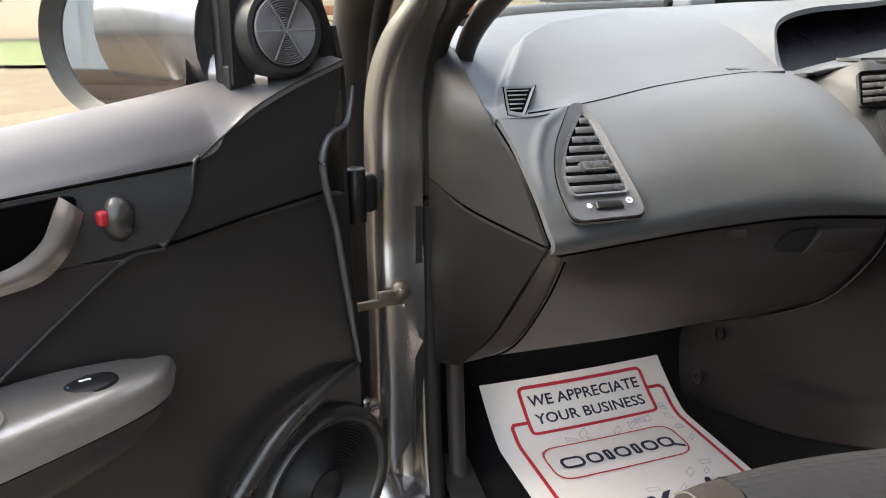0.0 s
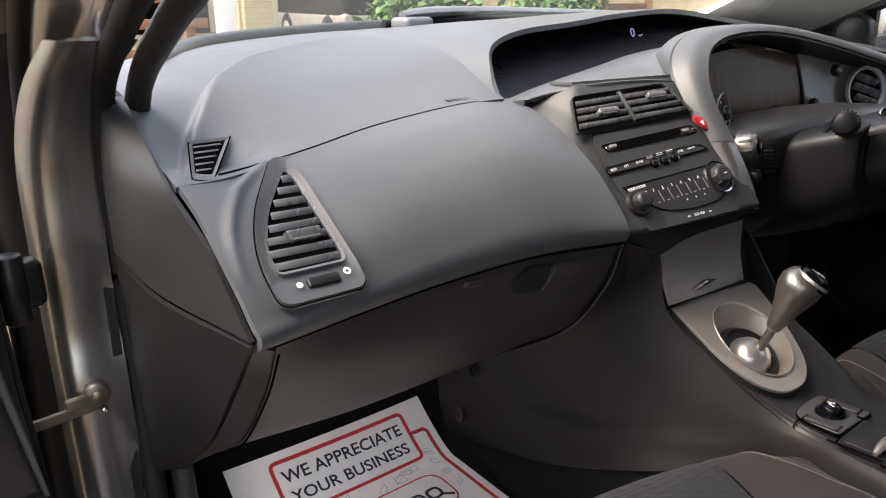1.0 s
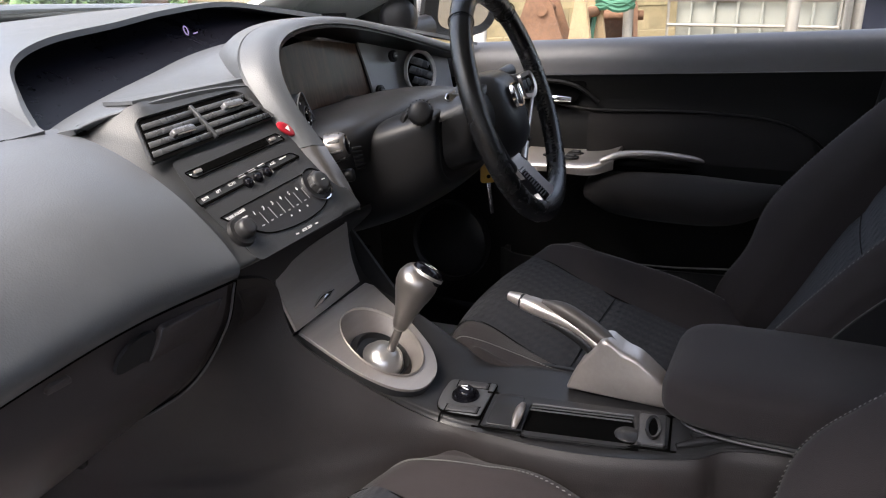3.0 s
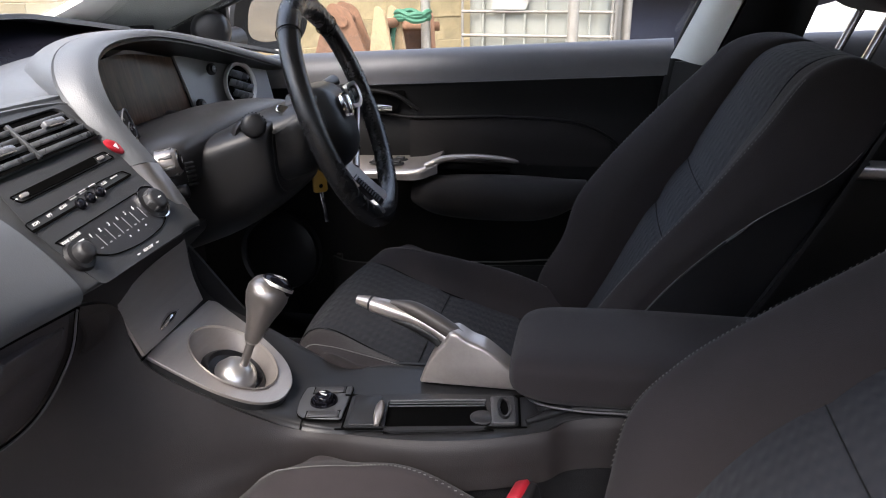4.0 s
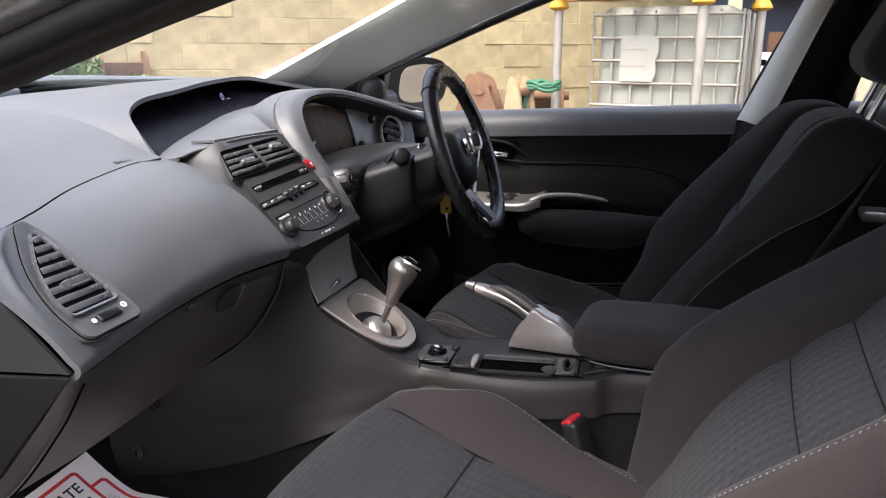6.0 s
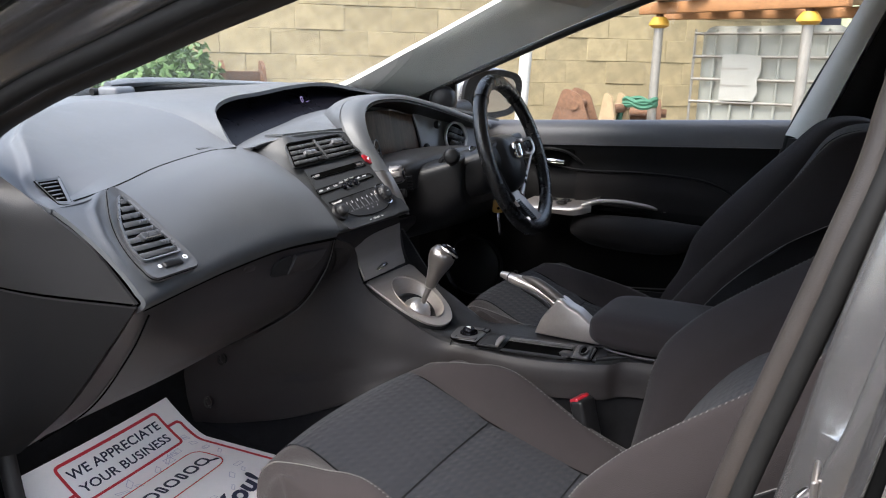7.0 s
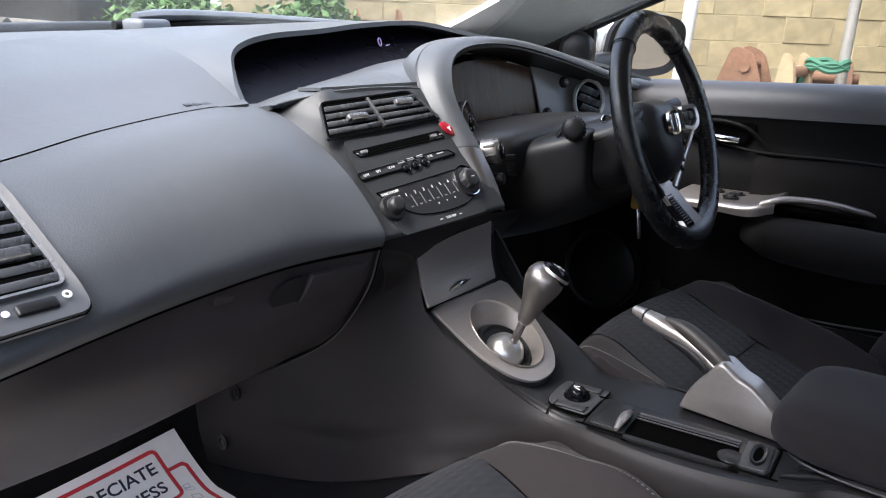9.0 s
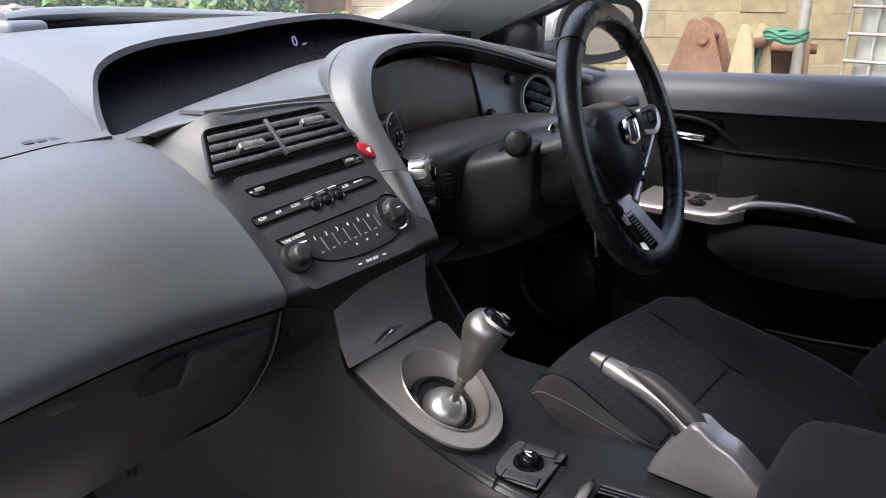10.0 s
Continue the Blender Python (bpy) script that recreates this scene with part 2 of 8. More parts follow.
def cloth(name, colour, wave=False):
    """Woven seat cloth: a fine weave, and for the middle panels wavy rows of small raised dashes."""
    ma = surface(name, colour, 0.92, grain=0.0, stain=0.10, blot=9.0, spec=0.25, sheen=0.06)
    nt = ma.node_tree
    bs = nt.nodes["Principled BSDF"]
    mp = next(n for n in nt.nodes if n.type == "MAPPING")
    weave = nt.nodes.new("ShaderNodeTexVoronoi")
    weave.inputs["Scale"].default_value = 1200.0
    nt.links.new(mp.outputs[0], weave.inputs["Vector"])
    bu = nt.nodes.new("ShaderNodeBump")
    bu.inputs["Strength"].default_value, bu.inputs["Distance"].default_value = 0.45, 0.0005
    nt.links.new(weave.outputs[0], bu.inputs["Height"])
    last = bu
    if wave:
        waves = []
        for way, size, warp in (("Y", 30.0, 4.0), ("X", 14.0, 1.5)):
            wv = nt.nodes.new("ShaderNodeTexWave")
            wv.wave_type, wv.bands_direction = "BANDS", way
            for key, val in (("Scale", size), ("Distortion", warp), ("Detail", 0.0), ("Detail Scale", 0.35)):
                wv.inputs[key].default_value = val
            nt.links.new(mp.outputs[0], wv.inputs["Vector"])
            waves.append(wv)
        mu = nt.nodes.new("ShaderNodeMath")
        mu.operation = "MULTIPLY"
        nt.links.new(waves[0].outputs["Fac"], mu.inputs[0])
        nt.links.new(waves[1].outputs["Fac"], mu.inputs[1])
        b2 = nt.nodes.new("ShaderNodeBump")
        b2.inputs["Strength"].default_value, b2.inputs["Distance"].default_value = 0.55, 0.0016
        nt.links.new(mu.outputs[0], b2.inputs["Height"])
        nt.links.new(bu.outputs["Normal"], b2.inputs["Normal"])
        last = b2
    nt.links.new(last.outputs["Normal"], bs.inputs["Normal"])
    return ma


PAD = surface("soft_grey_plastic", (0.072, 0.077, 0.084), 0.48, grain=0.24, size=560, stain=0.08, cells=True, spec=0.5)
DARK = surface("dark_plastic", (0.0190, 0.0190, 0.0200), 0.40, grain=0.15, size=900, stain=0.12, cells=True, spec=0.38)
# door plastic with the shade of the driver's side put into its colour
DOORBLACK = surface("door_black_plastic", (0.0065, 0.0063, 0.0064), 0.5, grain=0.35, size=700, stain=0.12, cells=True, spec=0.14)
# dash grey in a lighter copy, sky light on the bands included
BAND = surface("sky_lit_door_band", (0.084, 0.082, 0.086), 0.42, grain=0.2, size=820, stain=0.08, cells=True, spec=0.6)
# lighter copy of the door plastic for the open door in daylight
LITDOOR = surface("daylit_door_plastic", (0.0195, 0.0184, 0.0180), 0.44, grain=0.2, size=700, stain=0.18, cells=True, spec=0.42)
SPEAKER = surface("satin_black_plastic", (0.020, 0.0195, 0.019), 0.30, grain=0.1, size=900, stain=0.15, spec=0.6)
CAP = surface("brushed_door_cap", (0.41, 0.392, 0.368), 0.32, metal=0.78, grain=0.22, size=240, stain=0.10, stretch=(0.2, 3, 3))
TRIM = surface("grey_trim_plastic", (0.17, 0.17, 0.178), 0.48, grain=0.25, size=900, stain=0.06, cells=True)
BROWNISH = surface("console_plastic", (0.0160, 0.0135, 0.0136), 0.5, grain=0.2, size=900, stain=0.22, cells=True, spec=0.32)
GLOVE = surface("glovebox_plastic", (0.040, 0.0345, 0.0352), 0.46, grain=0.2, size=900, stain=0.14, cells=True, spec=0.34)
MID = surface("shaded_grey_plastic", (0.055, 0.055, 0.058), 0.42, grain=0.3, size=900, stain=0.08, cells=True, spec=0.35)
# dark glass whose brown reflections are stretched noise in the base colour
REFLECTGLASS = surface("reflection_streaked_glass", (0.085, 0.050, 0.034), 0.22, metal=0.0, stain=0.85, blot=14.0, spec=0.12, stretch=(3, 1, 0.15))
SLAT = surface("satin_louvre_plastic", (0.080, 0.082, 0.087), 0.28, grain=0.05, size=600, stain=0.08, spec=0.7)
VENT = surface("smooth_vent_plastic", (0.056, 0.058, 0.062), 0.38, grain=0.08, size=700, stain=0.08, spec=0.6)
PALE = surface("pale_grey_plastic", (0.30, 0.30, 0.305), 0.5, grain=0.25, size=900, stain=0.06, cells=True)
ENDBLACK = surface("black_grained_plastic", (0.0105, 0.0104, 0.0112), 0.55, grain=0.22, size=700, stain=0.15, cells=True, spec=0.2)
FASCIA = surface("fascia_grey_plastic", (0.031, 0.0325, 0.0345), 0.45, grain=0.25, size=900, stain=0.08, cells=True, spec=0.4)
BLACK = surface("black_plastic", (0.012, 0.012, 0.013), 0.4, grain=0.1, size=600, spec=0.3)
GLOSS = surface("gloss_black", (0.005, 0.005, 0.007), 0.12, stain=0.0, spec=0.22)
# dead black; on plates over wells and recesses it stands for their shade
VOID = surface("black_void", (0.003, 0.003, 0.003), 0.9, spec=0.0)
SILVER = surface("silver_plastic", (0.45, 0.415, 0.39), 0.30, metal=0.75, grain=0.12, size=500, stain=0.06, stretch=(1, 12, 1))
STEEL = surface("brushed_plate", (0.38, 0.348, 0.322), 0.33, metal=0.62, grain=0.25, size=260, stain=0.08, stretch=(0.1, 3, 3))
SATIN = surface("satin_metal", (0.26, 0.24, 0.228), 0.34, metal=0.85, stain=0.05)
BRONZE = surface("dark_bronze_plastic", (0.07, 0.062, 0.057), 0.46, metal=0.3, stain=0.06)
DOME = surface("satin_dome", (0.45, 0.44, 0.43), 0.33, metal=0.85, stain=0.05)
CHROME = surface("chrome", (0.72, 0.72, 0.74), 0.12, metal=1.0, stain=0.03)
PAINT = surface("grey_metallic_paint", (0.255, 0.250, 0.252), 0.25, metal=0.85, grain=0.1, size=1500, stain=0.02, coat=0.5)
RUBBER = surface("rubber", (0.010, 0.010, 0.010), 0.6, grain=0.1, size=300, spec=0.2)
SOFTTRIM = surface("soft_grey_trim", (0.030, 0.0255, 0.0232), 0.5, grain=0.3, size=700, stain=0.15, spec=0.4)
GREYRUB = surface("grey_trim_seal", (0.012, 0.011, 0.011), 0.6, grain=0.3, size=500)
LEATHER = surface("black_leather", (0.013, 0.013, 0.0135), 0.27, grain=0.35, size=900, cells=True, spec=0.6)
DISPLAY = surface("display_glass", (0.0045, 0.0045, 0.0065), 0.30, stain=0.0, spec=0.02)
CARPET = surface("black_carpet", (0.010, 0.010, 0.011), 0.98, grain=1.0, size=900, stain=0.3, spec=0.1)
# side cloth in a darker copy that carries the driver's door shade
SHADECLOTH = cloth("shaded_door_cloth", (0.0125, 0.0112, 0.0112))
SIDECLOTH = cloth("brown_black_cloth", (0.0240, 0.0200, 0.0206))
MIDCLOTH = cloth("blue_black_cloth", (0.0168, 0.0180, 0.0222), True)
THREAD = surface("grey_thread", (0.135, 0.130, 0.127), 0.8)
LINING = surface("headlining", (0.45, 0.44, 0.42), 0.9, grain=0.4, size=700)
PILLAR = surface("pillar_trim", (0.68, 0.68, 0.65), 0.7, grain=0.3, size=800, stain=0.05)
RED = surface("red_plastic", (0.33, 0.015, 0.025), 0.3)
WHITE = surface("white_print", (0.75, 0.75, 0.75), 0.6)
PAPER = surface("white_paper", (0.90, 0.87, 0.85), 0.7, stain=0.03, grain=0.15, size=120)
REDINK = surface("red_ink", (0.60, 0.035, 0.05), 0.6, stain=0.05)
NAVY = surface("navy_ink", (0.02, 0.022, 0.05), 0.6)
LILAC = surface("pale_lilac_ink", (0.52, 0.50, 0.60), 0.7, stain=0.06)
GLASS = clear("window_glass")
# windscreen with a diffuse film for both dust and glare haze
SCREEN = clear("dust_and_glare_windscreen")
st_ = SCREEN.node_tree
film, veil = st_.nodes.new("ShaderNodeBsdfDiffuse"), st_.nodes.new("ShaderNodeMixShader")
film.inputs[0].default_value, veil.inputs[0].default_value = (0.75, 0.78, 0.76, 1), 0.085
st_.links.new(next(n for n in st_.nodes if n.type == "MIX_SHADER" and n != veil).outputs[0], veil.inputs[1])
st_.links.new(film.outputs[0], veil.inputs[2])
st_.links.new(veil.outputs[0], st_.nodes["Material Output"].inputs[0])
RING = surface("pale_silver_ring", (0.60, 0.59, 0.57), 0.3, metal=0.15, stain=0.04)
LIT = glowing("lit_digit", (0.45, 0.36, 0.75), 0.12)
BRASS = surface("yellow_plastic", (0.48, 0.27, 0.04), 0.4)
MIRROR = surface("mirror_glass", (0.55, 0.57, 0.6), 0.02, metal=1.0, stain=0.0)

# ---- the car's shell ----
floor_pan = skin([[(x, 0.62, 0.52), (x, 0.52, 0.42), (x, 0.42, 0.355), (x, 0.2, 0.325), (x, -0.1, 0.32), (x, -0.6, 0.32), (x, -1.5, 0.33)] for x in (-0.74, -0.3, 0.3, 0.76)], 8, 40, 0.03, True)
tagged(solid("car_floor", floor_pan, CARPET, "black carpeted car floor", kind="structure"), category="floor")
# bulkhead sheet added to block leaking light; void black replaces its shade
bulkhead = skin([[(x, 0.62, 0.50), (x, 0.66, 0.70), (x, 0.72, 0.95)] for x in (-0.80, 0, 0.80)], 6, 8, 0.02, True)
tagged(solid("bulkhead", bulkhead, VOID, "void-black bulkhead sheet that stops stray light behind the dashboard", "bulkhead", kind="structure"))

# roof and its lining
roof = skin([[(x, 0.10 - 0.35 * abs(x), 1.27 - 0.08 * abs(x)), (x, -0.25, 1.40 - 0.25 * x * x), (x, -0.8, 1.43 - 0.3 * x * x), (x, -1.5, 1.36 - 0.3 * x * x)] for x in (-0.56, -0.3, 0, 0.3, 0.56)], 14, 14, 0.02, True)
tagged(solid("ceiling", roof, LINING, "pale grey cloth roof lining of the car", "roof lining", kind="structure"))
outer_roof = skin([[(x, 0.16 - 0.35 * abs(x), 1.29 - 0.08 * abs(x)), (x, -0.25, 1.44 - 0.22 * x * x), (x, -0.8, 1.47 - 0.26 * x * x), (x, -1.6, 1.40 - 0.26 * x * x)] for x in (-0.62, -0.3, 0, 0.3, 0.62)], 14, 14, 0.01)
tagged(solid("car_roof", outer_roof, PAINT, "grey metallic steel car roof", "car roof", kind="structure"))
rear_wall = skin([[(x, -1.55, 0.30), (x, -1.62, 0.9), (x, -1.5, 1.38)] for x in (-0.76, 0, 0.76)], 6, 8, 0.03, True)
tagged(solid("wall_rear", rear_wall, DARK, "dark rear end of the cabin", "wall", kind="structure"))


def side_strip(name, rows, mat, label, category, t=0.03, nu=14, nv=10, flip=False):
    return tagged(solid(name, skin(rows, nu, nv, t, flip), mat, label, category), kind="structure")


# pillars on the driver's side
a_edge_w = [(0.43, 0.66, 0.975), (0.469, 0.553, 1.008), (0.49, 0.35, 1.105), (0.50, 0.15, 1.20), (0.47, -0.15, 1.33)]
a_edge_d = [(0.70, 0.60, 0.92), (0.69, 0.457, 0.975), (0.67, 0.20, 1.085), (0.645, -0.10, 1.20), (0.60, -0.45, 1.30)]
tagged(solid("pillar_trim", skin([a_edge_w, [tuple(0.5 * (p + q) + k for p, q, k in zip(a, b, (0.02, -0.02, 0.012))) for a, b in zip(a_edge_w, a_edge_d)], a_edge_d], 10, 24, 0.012), PILLAR, "pale grey windscreen pillar trim", "pillar trim"), kind="structure")
side_strip("roof_rail", [[(0.60, -0.45, 1.30), (0.585, -0.9, 1.315), (0.575, -1.5, 1.26)], [(0.50, -0.30, 1.36), (0.50, -0.9, 1.375), (0.50, -1.5, 1.31)]], PILLAR, "pale grey roof rail trim", "roof rail")
side_strip("roof_rail", [[(-0.64, -0.25, 1.20), (-0.62, -0.9, 1.28), (-0.60, -1.5, 1.24)], [(-0.50, -0.20, 1.345), (-0.50, -0.9, 1.375), (-0.50, -1.5, 1.31)]], PILLAR, "pale grey roof rail trim", "roof rail", flip=True)
b_front = [(0.745, -0.50, 0.33), (0.745, -0.545, 0.70), (0.72, -0.575, 0.93), (0.66, -0.68, 1.17), (0.60, -0.74, 1.31)]
b_back = [(0.745, -0.72, 0.33), (0.745, -0.735, 0.70), (0.72, -0.745, 0.93), (0.66, -0.80, 1.17), (0.60, -0.84, 1.31)]
side_strip("door_pillar", [b_front[:3], [(x - 0.035, 0.5 * (y + b_back[i][1]), z) for i, (x, y, z) in enumerate(b_front[:3])], b_back[:3]], DARK, "dark lower trim of the centre door pillar", "pillar trim", flip=True)
b_split = [(x - 0.030, y + 0.30 * (b_back[i + 2][1] - y), z) for i, (x, y, z) in enumerate(b_front[2:])]
side_strip("door_pillar", [b_front[2:], [(x - 0.022, y + 0.14 * (b_back[i + 2][1] - y), z) for i, (x, y, z) in enumerate(b_front[2:])], b_split], PILLAR, "pale grey front edge of the centre door pillar", "pillar trim", flip=True)
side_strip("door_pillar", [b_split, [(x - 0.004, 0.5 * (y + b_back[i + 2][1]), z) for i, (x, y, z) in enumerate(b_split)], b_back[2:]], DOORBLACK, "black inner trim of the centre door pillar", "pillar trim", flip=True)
tagged(solid("door_seal", tube([(0.72, -0.545, 0.70), (0.705, -0.565, 0.93), (0.655, -0.665, 1.17), (0.60, -0.73, 1.30)], 0.012, 8), RUBBER, "black rubber seal on the centre pillar", "door seal"), kind="structure")
tagged(solid("window_frame", tube([(0.70, 0.44, 0.978), (0.685, 0.20, 1.078), (0.66, -0.10, 1.192), (0.63, -0.40, 1.285), (0.615, -0.70, 1.30)], 0.010, 8), BLACK, "black window frame of the driver's door", "window frame"), kind="structure")

# pillars round the open doorway on the passenger's side: soft seal, painted flange, outer rubber, painted skin
doorway = [(0.13, 0.235), (0.225, 0.36), (0.265, 0.55), (0.278, 0.72), (0.272, 0.86), (0.235, 0.962), (0.105, 1.025), (-0.06, 1.075), (-0.21, 1.120), (-0.42, 1.175), (-0.62, 1.195), (-0.735, 1.14), (-0.735, 1.04), (-0.712, 0.945), (-0.668, 0.78), (-0.63, 0.58), (-0.58, 0.36), (-0.48, 0.245), (-0.15, 0.225)]
mid_y, mid_z = -0.22, 0.76


def around(x, grow):
    """The doorway's line moved outwards by grow, at the side x."""
    out = []
    for y, z in doorway:
        v = Vector((y - mid_y, z - mid_z))
        v *= 1 + grow / v.length
        out.append((x, mid_y + v.x, mid_z + v.y))
    return out


def lean(pts, k=0.10):
    """Above the belt the side leans inwards."""
    return [(x + k * max(0.0, z - 0.93), y, z) for x, y, z in pts]


frame_l = thing("doorway", (-0.75, -0.2, 0.33), "grey painted car doorway with black rubber seals, door open", "doorway", kind="structure")
n_w = 120


def hoop(rows, nv=12, end=0):
    cl = [spline(r, n_w, True) for r in rows]
    bm = bmesh.new()
    grid = []
    for i in range(n_w):
        grid.append([bm.verts.new(q) for q in spline([c[i] for c in cl], nv)])
    for i in range(n_w):
        j = (i + 1) % n_w
        for k in range(nv - 1):
            front = grid[i][k].co.y > 0.10 and grid[i][k].co.z < 1.02
            rear = grid[i][k].co.y < -0.45 and 0.30 < grid[i][k].co.z < 1.16
            if rear or (end and front != (end > 0)):
                continue
            bm.faces.new((grid[i][k], grid[j][k], grid[j][k + 1], grid[i][k + 1]))
    bmesh.ops.recalc_face_normals(bm, faces=bm.faces[:])
    return bm


part("soft_seal", tube((lean(around(-0.712, 0.016)) * 2)[17:31], 0.012, 10, 130), RUBBER, frame_l, "black foam door seal")
part("rear_seal", tube(lean(around(-0.708, 0.022))[10:18], [0.011, 0.0085, 0.0075, 0.0075, 0.0075, 0.0075, 0.0085, 0.011], 10, 90), RUBBER, frame_l, "black foam seal along the centre pillar")
part("inner_trim", tube((lean(around(-0.680, 0.010)) * 2)[17:31], 0.013, 8, 120), GREYRUB, frame_l)
part("flange", hoop([lean(around(-0.715, 0.024)), lean(around(-0.728, 0.030)), lean(around(-0.738, 0.050)), lean(around(-0.765, 0.062)), lean(around(-0.772, 0.085))]), PAINT, frame_l, "grey painted inner flange")
part("pillar_trim", tube(lean(around(-0.678, 0.013))[9:18], 0.0115, 12, 90), SOFTTRIM, frame_l, "soft brown-grey trim strip along the centre pillar")
part("outer_rubber", tube((lean(around(-0.778, 0.088)) * 2)[17:30], 0.010, 8, 120), RUBBER, frame_l)
part("painted_skin", hoop([lean(around(-0.775, 0.094)), lean(around(-0.80, 0.098)), lean(around(-0.822, 0.112)), lean(around(-0.83, 0.15)), lean(around(-0.815, 0.21))], end=-1), PAINT, frame_l, "grey metallic outer skin")

# front stretch of the same skin in black, in place of hinge shade
part("hinge_shade", hoop([lean(around(-0.775, 0.094)), lean(around(-0.80, 0.098)), lean(around(-0.822, 0.112)), lean(around(-0.83, 0.15)), lean(around(-0.815, 0.21))], end=1), BLACK, frame_l, "black sheet standing in for the shade behind the hinges")

# painted hinge pillar with its cut-outs, and the check strap
hp = thing("hinge_pillar", (-0.76, 0.30, 0.3), "grey painted hinge pillar beside the open door", "hinge pillar", kind="structure")
part("post", skin([[(-0.722 + k, 0.29 + min(0.0, b), z), (-0.735 + k, 0.288 + b, z), (-0.757 + k, 0.285 + b, z), (-0.782 + k, 0.29 + b, z), (-0.795 + k, 0.33 + min(0.0, b), z)] for z, b, k in ((0.20, 0.0, 0.0), (0.40, 0.0, 0.0), (0.55, -0.01, 0.0), (0.64, -0.012, 0.0), (0.72, 0.004, 0.0), (0.80, -0.006, 0.0), (0.90, -0.004, 0.004), (0.97, -0.045, 0.018), (1.02, -0.115, 0.040))], 40, 14, 0.004), PAINT, hp)
part("check_strap", joined(box(0.085, 0.007, 0.012, at((-0.795, 0.258, 0.632), (1, 0.25, 0.22)), 0.002), cyl(0.013, 0.012, at((-0.757, 0.268, 0.644), (1, 0, 0), (0, -1, 0))), cyl(0.007, 0.018, at((-0.757, 0.266, 0.644), (1, 0, 0), (0, -1, 0)), 6), box(0.03, 0.008, 0.02, at((-0.775, 0.264, 0.638), (1, 0.2, 0.2)), 0.003)), surface("greased_steel", (0.16, 0.14, 0.12), 0.45, 0.8, 0.3, 200), hp, "greasy steel door check strap with bolt")
part("bolt", cyl(0.004, 0.006, at((-0.752, 0.270, 0.622), (1, 0, 0), (0, -1, 0)), 10), CHROME, hp)
part("hinge", joined(box(0.045, 0.03, 0.05, at((-0.81, 0.262, 0.785), (1, 0.3, 0)), 0.008), cyl(0.013, 0.07, at((-0.815, 0.25, 0.785)))), BLACK, hp, "black rubber-booted cable and hinge")
part("hinge", joined(box(0.045, 0.03, 0.05, at((-0.81, 0.275, 0.45), (1, 0.3, 0)), 0.008), cyl(0.013, 0.07, at((-0.815, 0.265, 0.45)))), PAINT, hp)

# front wing beyond the hinge pillar, bonnet and sill
side_strip("front_wing", [[(-0.835, 0.34, 0.25), (-0.85, 0.36, 0.6), (-0.83, 0.40, 0.88), (-0.75, 0.52, 0.965)], [(-0.84, 0.8, 0.25), (-0.86, 0.8, 0.6), (-0.84, 0.85, 0.86), (-0.72, 0.9, 0.93)], [(-0.80, 1.6, 0.3), (-0.83, 1.6, 0.6), (-0.80, 1.6, 0.74), (-0.68, 1.6, 0.80)]], PAINT, "grey metallic front wing of the car", "wing", 0.006)
side_strip("bonnet", [[(-0.72, 0.72, 0.95), (-0.4, 0.92, 0.965), (0, 0.98, 0.97), (0.4, 0.92, 0.965), (0.72, 0.72, 0.95)], [(-0.70, 1.2, 0.86), (-0.4, 1.25, 0.90), (0, 1.28, 0.91), (0.4, 1.25, 0.90), (0.70, 1.2, 0.86)], [(-0.62, 1.75, 0.70), (-0.4, 1.85, 0.72), (0, 1.9, 0.73), (0.4, 1.85, 0.72), (0.62, 1.75, 0.70)]], PAINT, "grey metallic bonnet of the car", "bonnet", 0.006, 20, 20, True)
side_strip("scuttle", [[(-0.66, 0.50, 0.955), (-0.45, 0.71, 0.968), (0, 0.83, 0.975), (0.45, 0.71, 0.968), (0.66, 0.50, 0.955)], [(-0.74, 0.70, 0.945), (-0.45, 0.93, 0.955), (0, 1.02, 0.965), (0.45, 0.93, 0.955), (0.74, 0.70, 0.945)]], BLACK, "black plastic scuttle below the windscreen", "scuttle", 0.006, 8, 24, True)
sill = tube([(-0.76, 0.30, 0.30), (-0.765, -0.2, 0.29), (-0.765, -0.75, 0.30)], 0.045, 12, 30)
tagged(solid("door_sill", sill, PAINT, "grey painted door sill", "sill"), kind="structure")
side_strip("sill_trim", [[(-0.70, 0.28, 0.35), (-0.70, -0.2, 0.345), (-0.70, -0.62, 0.35)], [(-0.66, 0.28, 0.34), (-0.655, -0.2, 0.33), (-0.66, -0.62, 0.335)]], DARK, "dark plastic sill trim", "sill trim", 0.02, 10, 24)

# windscreen with its black edge, and wipers lying on it
ws_low = [(-0.62, 0.47, 0.965), (-0.50, 0.66, 0.975), (-0.25, 0.79, 0.982), (0, 0.835, 0.985), (0.25, 0.79, 0.982), (0.50, 0.66, 0.975), (0.66, 0.47, 0.965)]
ws_mid = [(-0.62, 0.20, 1.07), (-0.48, 0.33, 1.12), (-0.25, 0.43, 1.15), (0, 0.46, 1.155), (0.25, 0.43, 1.15), (0.48, 0.33, 1.12), (0.64, 0.20, 1.07)]
ws_top = [(-0.58, -0.18, 1.235), (-0.46, -0.02, 1.27), (-0.25, 0.05, 1.285), (0, 0.08, 1.29), (0.25, 0.05, 1.285), (0.46, -0.02, 1.27), (0.58, -0.18, 1.235)]
wsc = thing("windscreen", (0, 0.8, 0.98), "clear curved windscreen with a black ceramic edge", "windscreen", kind="structure")
g = part("pane", skin([ws_low, ws_mid, ws_top], 24, 30, 0.004), SCREEN, wsc, "clear laminated glass")
g.visible_shadow = False
part("edge_band", tube([(x, y - 0.006, z + 0.010) for x, y, z in ws_low], 0.014, 8, 60), BLACK, wsc)
